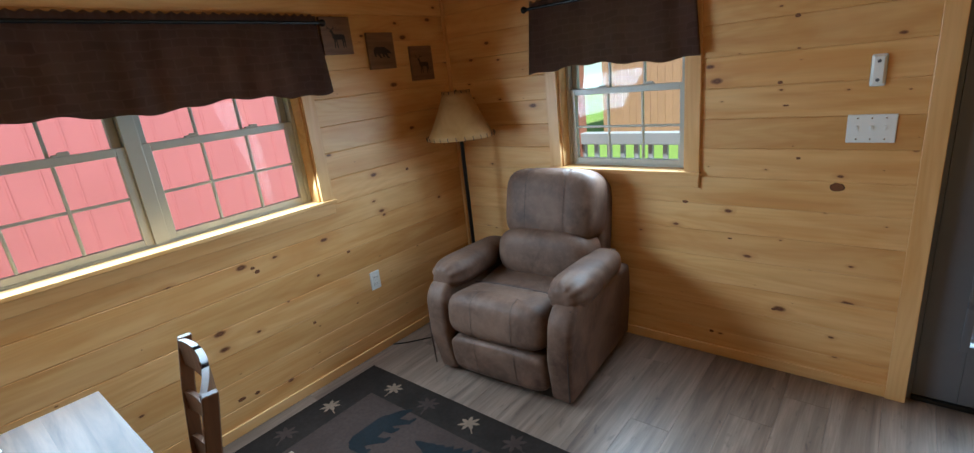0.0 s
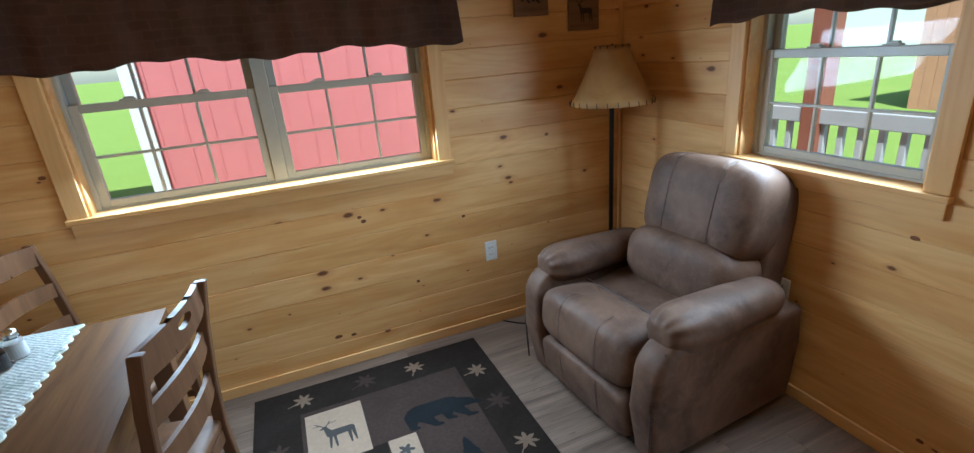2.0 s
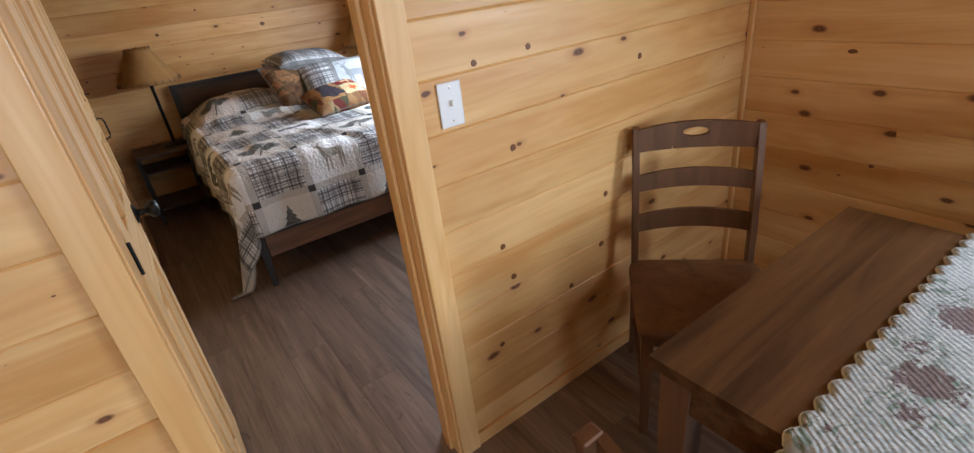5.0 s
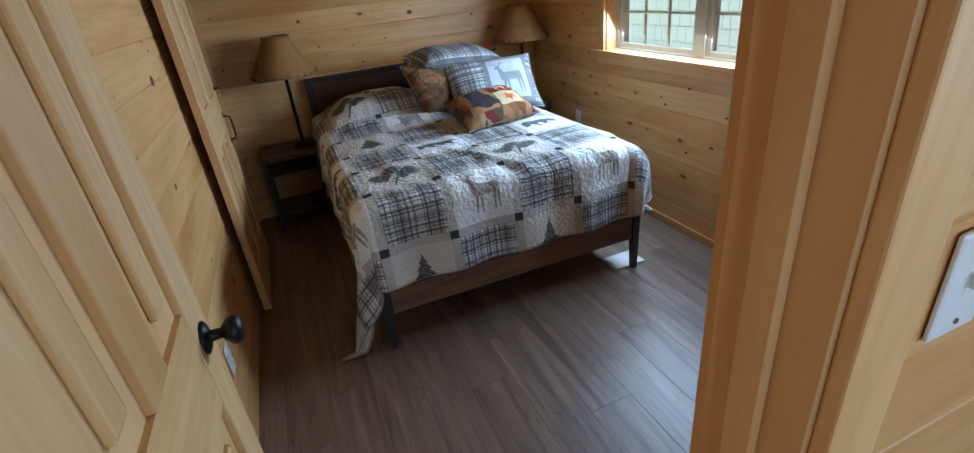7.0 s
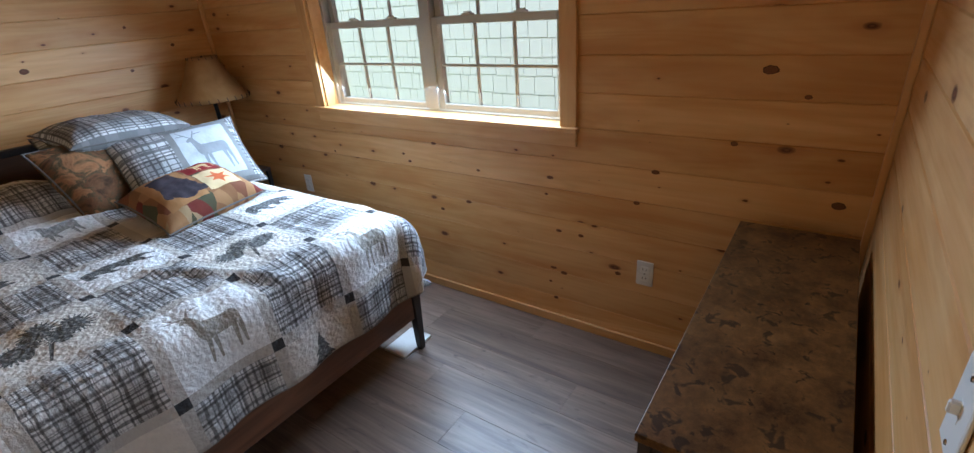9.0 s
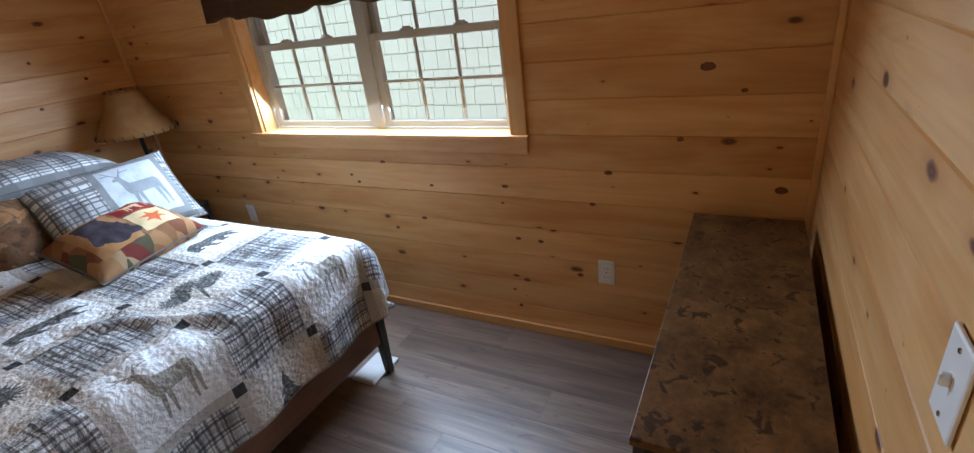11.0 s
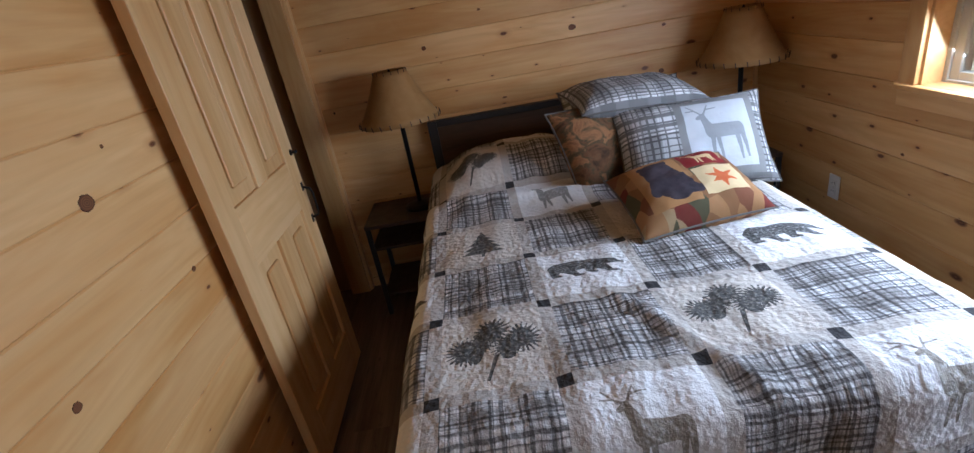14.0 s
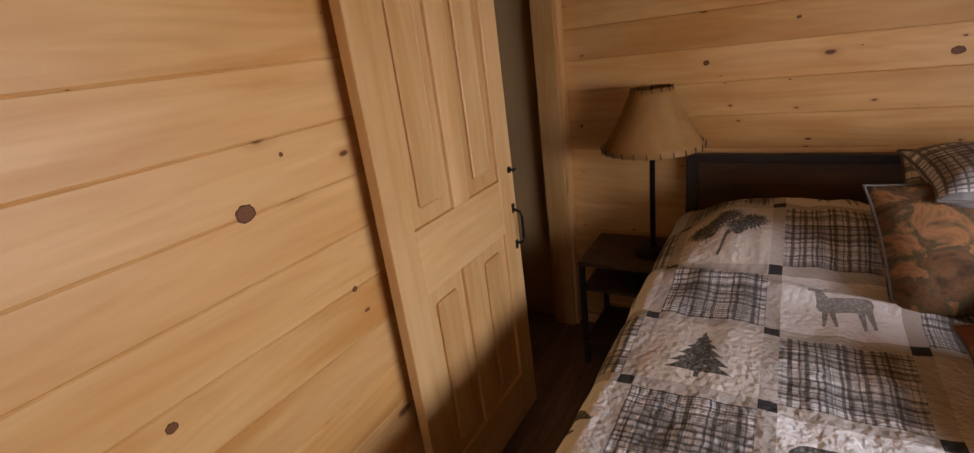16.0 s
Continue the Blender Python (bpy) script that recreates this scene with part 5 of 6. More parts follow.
bed = thing("bed_frame", pose(0, 0, 0), "dark wooden bed frame with black legs and headboard", "bed")
for x in (BX0 + 0.025, BX1 - 0.025):
    part("headboard_post", soft_box(x - 0.025, BY0, 0, x + 0.025, BY0 + 0.045, 0.965, 0.003), BED_BLACK, bed)
    bm = soft_box(-0.024, -0.024, 0, 0.024, 0.024, 0.40, 0.003)
    for v in bm.verts:
        if v.co.z < 0.1:
            v.co.x *= 0.62
            v.co.y *= 0.62
    part("foot_leg", moved(bm, pose(x, BY1 - 0.026, 0)), BED_BLACK, bed)
part("headboard_panel", soft_box(BX0 + 0.05, BY0 + 0.008, 0.52, BX1 - 0.05, BY0 + 0.034, 0.93, 0.003), BED_WOOD, bed)
part("headboard_rail", soft_box(BX0 + 0.05, BY0 + 0.003, 0.9305, BX1 - 0.05, BY0 + 0.042, 0.965, 0.003), BED_BLACK, bed)
part("headboard_rail", soft_box(BX0 + 0.05, BY0 + 0.003, 0.485, BX1 - 0.05, BY0 + 0.042, 0.52, 0.003), BED_BLACK, bed)
part("foot_rail", soft_box(BX0 + 0.05, BY1 - 0.04, 0.185, BX1 - 0.05, BY1 - 0.012, 0.31, 0.003), FOOT_WOOD, bed, "reddish brown wooden foot rail")
part("foot_bar", soft_box(BX0 + 0.05, BY1 - 0.045, 0.3105, BX1 - 0.05, BY1 - 0.008, 0.345, 0.003), BED_BLACK, bed)
for x in (BX0 + 0.025, BX1 - 0.025):
    part("side_rail", soft_box(x - 0.014, BY0 + 0.045, 0.2, x + 0.014, BY1 - 0.052, 0.33, 0.003), BED_BLACK, bed)
part("slat_deck", soft_box(BX0 + 0.04, BY0 + 0.05, 0.30, BX1 - 0.04, BY1 - 0.05, 0.335, 0.002), BED_WOOD, bed)
mat_ob = part("mattress", soft_box(BX0 + 0.09, BY0 + 0.06, 0.3355, BX1 - 0.04, BY1 - 0.05, BZ - 0.02, 0.07, 6), LINEN, smooth=True)
tagged(mat_ob, "thick white mattress on a dark bed frame", "mattress")
book = part("loose_board", soft_box(-2.02, -3.12, 0.0, -1.83, -2.99, 0.012, 0.002), LINEN)
tagged(book, "small flat white board lying beside the bed leg", "board")


def quilt_cloth():
    """Patchwork: picture squares and plaid squares with grey sashing, from the cloth's own metres."""
    mat, t, b = node_material("lodge_quilt", 0.9, 0, 0.15)
    uv = t.nodes.new("ShaderNodeUVMap").outputs[0]
    sep = t.nodes.new("ShaderNodeSeparateXYZ")
    t.links.new(uv, sep.inputs[0])
    C = 0.305
    gx = maths(t, "DIVIDE", sep.outputs[0], C)
    gy = maths(t, "DIVIDE", sep.outputs[1], C)
    ix, iy = maths(t, "FLOOR", gx), maths(t, "FLOOR", gy)
    fx, fy = maths(t, "SUBTRACT", gx, ix), maths(t, "SUBTRACT", gy, iy)
    ax = maths(t, "ABSOLUTE", maths(t, "SUBTRACT", fx, 0.5))
    ay = maths(t, "ABSOLUTE", maths(t, "SUBTRACT", fy, 0.5))
    sx, sy = maths(t, "GREATER_THAN", ax, 0.44), maths(t, "GREATER_THAN", ay, 0.44)
    sash_ = maths(t, "MAXIMUM", sx, sy)
    corner = maths(t, "MULTIPLY", sx, sy)
    picture = maths(t, "LESS_THAN", maths(t, "MODULO", maths(t, "ABSOLUTE", maths(t, "ADD", maths(t, "ADD", ix, iy), 40.0)), 2.0), 0.5)
    kind = maths(t, "MODULO", maths(t, "ADD", iy, 40.0), 4.0)
    n = noise_of(t, uv, 26.0, 4)
    fine = noise_of(t, uv, 140.0, 3)
    # plaid: uneven threads both ways
    com = t.nodes.new("ShaderNodeCombineXYZ")
    com2 = t.nodes.new("ShaderNodeCombineXYZ")
    wob = maths(t, "MULTIPLY", maths(t, "SUBTRACT", n, 0.5), 0.010)
    t.links.new(maths(t, "ADD", sep.outputs[0], wob), com.inputs[0])
    t.links.new(maths(t, "ADD", sep.outputs[1], wob), com2.inputs[0])
    t.links.new(ix, com.inputs[1]), t.links.new(iy, com2.inputs[1])
    la = ramp(t, noise_of(t, com.outputs[0], 88.0, 2, 0.5), [(0.475, 0.0), (0.545, 1.0)])
    lb = ramp(t, noise_of(t, com2.outputs[0], 88.0, 2, 0.5), [(0.475, 0.0), (0.545, 1.0)])
    ba = ramp(t, noise_of(t, com.outputs[0], 15.0, 0), [(0.49, 0.0), (0.52, 1.0)])
    bb = ramp(t, noise_of(t, com2.outputs[0], 15.0, 0), [(0.49, 0.0), (0.52, 1.0)])
    base = mix(t, maths(t, "MULTIPLY", maths(t, "ADD", ba, bb), 0.40), (0.68, 0.68, 0.67), (0.16, 0.145, 0.13))
    plaid_ = mix(t, maths(t, "MULTIPLY", maths(t, "MAXIMUM", la, lb), maths(t, "ADD", 0.35, maths(t, "MULTIPLY", fine, 0.8))), base, (0.055, 0.050, 0.047))
    plaid_ = mix(t, maths(t, "MULTIPLY", maths(t, "MULTIPLY", la, lb), 0.7), plaid_, (0.035, 0.032, 0.03))
    # picture squares
    is_beast = maths(t, "GREATER_THAN", maths(t, "MODULO", maths(t, "ADD", iy, 40.0), 2.0), 0.5)
    is_leaf = maths(t, "MULTIPLY", maths(t, "GREATER_THAN", kind, 1.5), maths(t, "LESS_THAN", kind, 2.5))
    is_tree = maths(t, "LESS_THAN", kind, 0.5)
    ground = mix(t, is_beast, (0.58, 0.54, 0.48), (0.71, 0.71, 0.70))
    ground = mix(t, maths(t, "MULTIPLY", maths(t, "SUBTRACT", n, 0.3), 0.35), ground, (0.38, 0.34, 0.29))
    rag = maths(t, "MULTIPLY", maths(t, "SUBTRACT", noise_of(t, uv, 75.0, 3, 0.6), 0.5), 0.16)
    # bear walking on four legs
    rfx = maths(t, "ADD", fx, maths(t, "MULTIPLY", rag, 0.10))
    beast = maths(t, "MULTIPLY", silhouette(t, rfx, fy, BEAR), is_beast)
    # spruce
    saw = maths(t, "MODULO", maths(t, "MULTIPLY", fy, 9.0), 1.0)
    wid = maths(t, "MULTIPLY", maths(t, "SUBTRACT", 0.82, fy), maths(t, "SUBTRACT", 0.46, maths(t, "MULTIPLY", saw, 0.17)))
    tree = maths(t, "MULTIPLY", maths(t, "LESS_THAN", maths(t, "ADD", ax, maths(t, "MULTIPLY", rag, 0.25)), wid), maths(t, "GREATER_THAN", fy, 0.24))
    trunk = maths(t, "MULTIPLY", maths(t, "LESS_THAN", ax, 0.02), maths(t, "MULTIPLY", maths(t, "GREATER_THAN", fy, 0.17), maths(t, "LESS_THAN", fy, 0.3)))
    tree = maths(t, "MULTIPLY", maths(t, "MAXIMUM", tree, trunk), is_tree)
    # needle sprays on a short stem
    def spray(x, y, r, n):
        rx, ry = maths(t, "SUBTRACT", fx, x), maths(t, "SUBTRACT", fy, y)
        ang = maths(t, "ARCTAN2", ry, rx)
        rad = maths(t, "SQRT", maths(t, "ADD", maths(t, "MULTIPLY", rx, rx), maths(t, "MULTIPLY", ry, ry)))
        lob = maths(t, "ADD", r * 0.80, maths(t, "MULTIPLY", maths(t, "SINE", maths(t, "MULTIPLY", ang, n)), r * 0.18))
        return maths(t, "LESS_THAN", maths(t, "ADD", rad, maths(t, "MULTIPLY", rag, 1.1)), lob)
    leaf = silhouette(t, fx, fy, ((0.44, 0.17, 0.52, 0.42, 0.012, 0.02), (0.34, 0.45, 0.37, 0.52, 0.06, 0.06), (0.62, 0.42, 0.60, 0.50, 0.06, 0.065)))
    for x, y, r, n in ((0.26, 0.53, 0.17, 23.0), (0.50, 0.70, 0.17, 21.0), (0.75, 0.57, 0.17, 22.0), (0.40, 0.60, 0.13, 19.0), (0.62, 0.50, 0.14, 25.0)):
        leaf = maths(t, "MAXIMUM", leaf, spray(x, y, r, n))
    leaf = maths(t, "MULTIPLY", leaf, is_leaf)
    # deer near the head, a larger grazing one near the foot
    is_deer = maths(t, "GREATER_THAN", iy, 4.5)
    is_foot = maths(t, "LESS_THAN", iy, 1.5)
    dx, dy = maths(t, "MULTIPLY", maths(t, "SUBTRACT", fx, 0.5), 2.9), maths(t, "MULTIPLY", maths(t, "SUBTRACT", fy, 0.5), 2.7)
    deer = maths(t, "MULTIPLY", silhouette(t, dx, dy, DEER), is_beast)
    other = maths(t, "MAXIMUM", is_deer, is_foot)
    beast = maths(t, "ADD", maths(t, "MULTIPLY", beast, maths(t, "SUBTRACT", 1.0, other)), maths(t, "MULTIPLY", deer, other))
    mark = maths(t, "MAXIMUM", maths(t, "MAXIMUM", beast, tree), leaf)
    dark_ink = mix(t, n, (0.030, 0.032, 0.030), (0.085, 0.085, 0.08))
    ink = mix(t, maths(t, "MULTIPLY", is_deer, is_beast), mix(t, maths(t, "MULTIPLY", is_foot, is_beast), dark_ink, (0.27, 0.245, 0.205)), (0.24, 0.24, 0.23))
    pic = mix(t, maths(t, "MULTIPLY", mark, ramp(t, noise_of(t, uv, 110.0, 2), [(0.3, 0.62), (0.5, 1.0)])), ground, ink)
    col = mix(t, picture, plaid_, pic)
    col = mix(t, sash_, col, mix(t, n, (0.27, 0.25, 0.22), (0.44, 0.41, 0.37)))
    col = mix(t, corner, col, (0.045, 0.044, 0.045))
    finish(t, b, col)
    ver = put(t, "ShaderNodeTexVoronoi", Scale=62.0)
    ver.feature = "SMOOTH_F1"
    t.links.new(uv, ver.inputs["Vector"])
    h = maths(t, "ADD", maths(t, "MULTIPLY", ver.outputs["Distance"], -1.0), maths(t, "MULTIPLY", noise_of(t, uv, 75.0, 3, 0.6), 1.1))
    bump(t, b, h, 0.8, 0.007)
    return mat


QUILT = quilt_cloth()
HEM = plain("grey_cloth_binding", (0.27, 0.25, 0.22), 0.9, vary=0.2, scale=60, relief=0.4)


def hump(x, lo, hi, soft):
    return 1 / (1 + math.exp(-(x - lo) / soft)) * 1 / (1 + math.exp((x - hi) / soft))


def quilt():
    """Cloth laid over the bed: flat on top, rounded at the edges, hanging at both sides and the foot."""
    ex0, ex1, ey1, head = -1.86, -0.615, -2.985, -4.93
    east, west, foot = 0.42, 0.37, 0.395
    step = 0.017
    nx = int((ex1 + east - (ex0 - west)) / step)
    ny = int((ey1 + foot - head) / step)
    r = 0.055
    bm = bmesh.new()
    uvl = bm.loops.layers.uv.new("UVMap")
    coord, grid = {}, []

    def drop(d, r):
        """Outwards and downwards after d metres past the edge, over a roll of radius r."""
        q = r * math.pi / 2
        if d < q:
            return r * math.sin(d / r), r * (1 - math.cos(d / r))
        return r, r + d - q
    for j in range(ny + 1):
        row = []
        for i in range(nx + 1):
            cx = ex0 - west + i * step
            cy = head + j * step
            a = max(0.0, cx - ex1) or -max(0.0, ex0 - cx)
            bq = max(0.0, cy - ey1)
            bx, by = min(max(cx, ex0), ex1), min(cy, ey1)
            z = BZ
            if a == 0 and bq == 0:
                x, y = cx, cy
            else:
                d = math.hypot(a, bq)
                if a < 0 and bq > 0:
                    d = min(d, 0.36 + 0.2 * max(0.0, d - 0.36))
                dx, dy = a / math.hypot(a, bq), bq / math.hypot(a, bq)
                o, dn = drop(d, 0.055 + 0.055 * max(0.0, -a) / d)
                both = min(abs(a), bq)
                fl = (0.04 if a >= 0 else 0.16 * (1 - min(1.0, both / 0.25))) * max(0, dn - r) + (0.16 if a > 0 else 0.05) * both
                fold = 0.014 * math.sin((cy if abs(a) > bq else cx) * 19 + 1.0) * min(1, max(0, dn - 0.05) / 0.15)
                x, y = bx + dx * (o + fl + fold), by + dy * (o + fl + fold)
                z = BZ - dn
                if a > 0 and both > 0:
                    # the loose corner falls to the floor in folds and spreads there
                    k = both / foot
                    turn = math.atan2(bq, a)
                    z -= 0.8 * both * k
                    x += 0.05 * k * math.sin(turn * 9) + 0.06 * k * k
                    y += 0.03 * k * math.cos(turn * 11) - 0.13 * k
                    if z < 0.02:
                        x += 0.35 * (0.02 - z)
                        y += 0.2 * (0.02 - z)
            # crown, pillow underneath at the head, wrinkles
            inside = hump(cx, ex0, ex1, 0.05) * hump(cy, head - 1, ey1, 0.05)
            z += 0.02 * inside
            z += 0.145 * hump(cx, -1.30, -0.70, 0.045) * hump(cy, -4.82, -4.36, 0.05) + 0.05 * hump(cx, -1.95, -1.35, 0.06) * hump(cy, -4.9, -4.3, 0.06)
            z += 0.030 * math.exp(-((cy + 4.20 + 0.16 * (cx + 1.0)) / 0.035) ** 2) * hump(cx, -1.35, -0.62, 0.06)
            wr = noise.noise(Vector((cx * 5, cy * 5, 0.3))) * 0.014 + noise.noise(Vector((cx * 16, cy * 8, 1.7))) * 0.009
            fold2 = 0.018 * math.exp(-((cx + 1.33 + 0.5 * (cy + 3.0)) / 0.022) ** 2) * hump(cy, -3.35, -2.85, 0.05)
            quilted = 0.0022 * noise.noise(Vector((cx * 45, cy * 45, 4.0)))
            z += (wr + fold2 + quilted) * (1 if inside > 0.3 else 0.4)
            if inside < 0.3:
                y += wr * 0.8
                x += wr * 0.6
            z = max(z, 0.012)
            v = bm.verts.new((x, y, z))
            coord[v] = (-(cx + 0.645) + 0.0, -(cy - (-2.4675)) * -1 + 0.0)
            row.append(v)
        grid.append(row)
    for p, q in zip(grid, grid[1:]):
        for i in range(nx):
            f = bm.faces.new((p[i], p[i + 1], q[i + 1], q[i]))
            for l in f.loops:
                u, w = coord[l.vert]
                l[uvl].uv = (u, -w)
    hem = [r[0].co.copy() for r in grid] + [v.co.copy() for v in grid[-1]] + [r[-1].co.copy() for r in grid[::-1]]
    ob = part("quilt", bm, QUILT, smooth=True)
    part("binding", tube(hem, 0.006, 6), HEM, ob, "grey cloth binding along the hem")
    mod = ob.modifiers.new("thick", "SOLIDIFY")
    mod.thickness, mod.offset = 0.006, 1
    return tagged(ob, "rumpled grey and white lodge patchwork quilt on bed", "quilt")


quilt()


def pillow(m, w, h, d, material, label, seed=0, flange=0.0):
    """A stuffed pillow lying in local x, y with its face to +z."""
    rng = random.Random(seed)
    n = 36
    off = rng.uniform(0, 50)
    bm = bmesh.new()
    uvl = bm.loops.layers.uv.new("UVMap")
    sides = []
    for sgn in (1, -1):
        g = []
        for j in range(n + 1):
            row = []
            for i in range(n + 1):
                u, v = i / n * 2 - 1, j / n * 2 - 1
                pinch = 1 - 0.07 * (1 - (u * u) ** 1.2) * abs(v) ** 3
                pinch2 = 1 - 0.07 * (1 - (v * v) ** 1.2) * abs(u) ** 3
                puff = max(0, (1 - abs(u) ** 3.4)) ** 0.6 * max(0, (1 - abs(v) ** 3.0)) ** 0.6
                x, y = u * w / 2 * pinch2, v * h / 2 * pinch
                wr = noise.noise(Vector((u * 3 + off, v * 3, sgn))) * 0.1 + noise.noise(Vector((u * 8 + off, v * 8, sgn))) * 0.05
                row.append(((x, y, sgn * d / 2 * puff * (1 + wr)), (u * w / 2, v * h / 2)))
            g.append(row)
        sides.append(g)
    vs = {}
    for k, g in enumerate(sides):
        for j in range(n + 1):
            for i in range(n + 1):
                edge = i in (0, n) or j in (0, n)
                key = (0 if edge else k, j, i)
                if key not in vs:
                    vs[key] = bm.verts.new(g[j][i][0])
        for j in range(n):
            for i in range(n):
                quad = [(j, i), (j, i + 1), (j + 1, i + 1), (j + 1, i)]
                ks = [vs[(0 if (a in (0, n) or b in (0, n)) else k, a, b)] for a, b in quad]
                f = bm.faces.new(ks if k == 0 else ks[::-1])
                for l in f.loops:
                    q = quad[ks.index(l.vert)]
                    l[uvl].uv = g[q[0]][q[1]][1]
    p = thing("pillow", m, label, "pillow")
    part("cover", bm, material, p, smooth=True)
    pts = [sides[0][0][i][0] for i in range(n)] + [sides[0][j][n][0] for j in range(n)] + [sides[0][n][n - i][0] for i in range(n)] + [sides[0][n - j][0][0] for j in range(n)]
    part("piping", tube(pts + pts[:1], 0.004, 6), PIPING, p)
    return p


PIPING = plain("grey_piping", (0.12, 0.11, 0.10), 0.9)


def plaid_cover(name, square=None, ground=(0.66, 0.66, 0.65), dark=(0.04, 0.038, 0.036), scale=15.0):
    mat, t, b = node_material(name, 0.9, 0, 0.15)
    uv = t.nodes.new("ShaderNodeUVMap").outputs[0]
    sep = t.nodes.new("ShaderNodeSeparateXYZ")
    t.links.new(uv, sep.inputs[0])
    n = noise_of(t, uv, 30.0, 4)
    lines = []
    for axis in (0, 1):
        com = t.nodes.new("ShaderNodeCombineXYZ")
        t.links.new(maths(t, "ADD", sep.outputs[axis], maths(t, "MULTIPLY", n, 0.006)), com.inputs[0])
        com.inputs[1].default_value = 3.3 * axis
        lines.append(ramp(t, noise_of(t, com.outputs[0], 66.0, 2), [(0.52, 0.0), (0.57, 1.0)]))
        lines.append(ramp(t, noise_of(t, com.outputs[0], scale, 0), [(0.48, 0.0), (0.51, 1.0)]))
    col = mix(t, maths(t, "MULTIPLY", maths(t, "ADD", lines[1], lines[3]), 0.4), ground, tuple(c * 0.26 for c in ground))
    col = mix(t, maths(t, "MULTIPLY", maths(t, "MAXIMUM", lines[0], lines[2]), 0.75), col, dark)
    if square:
        x0, x1, y0, y1 = square
        cx, cy, hw, hh = (x0 + x1) / 2, (y0 + y1) / 2, (x1 - x0) / 2, (y1 - y0) / 2
        ax = maths(t, "ABSOLUTE", maths(t, "SUBTRACT", sep.outputs[0], cx))
        ay = maths(t, "ABSOLUTE", maths(t, "SUBTRACT", sep.outputs[1], cy))
        rim = maths(t, "MULTIPLY", maths(t, "LESS_THAN", ax, hw + 0.03), maths(t, "LESS_THAN", ay, hh + 0.03))
        pan = maths(t, "MULTIPLY", maths(t, "LESS_THAN", ax, hw), maths(t, "LESS_THAN", ay, hh))
        ex = maths(t, "DIVIDE", maths(t, "SUBTRACT", sep.outputs[0], cx), hw)
        ey = maths(t, "DIVIDE", maths(t, "SUBTRACT", sep.outputs[1], cy), hh)
        deer = silhouette(t, ex, ey, DEER)
        col = mix(t, rim, col, (0.22, 0.22, 0.21))
        col = mix(t, pan, col, (0.47, 0.49, 0.50))
        col = mix(t, maths(t, "MULTIPLY", pan, deer), col, (0.26, 0.27, 0.275))
    finish(t, b, col)
    bump(t, b, n, 0.5, 0.006)
    return mat


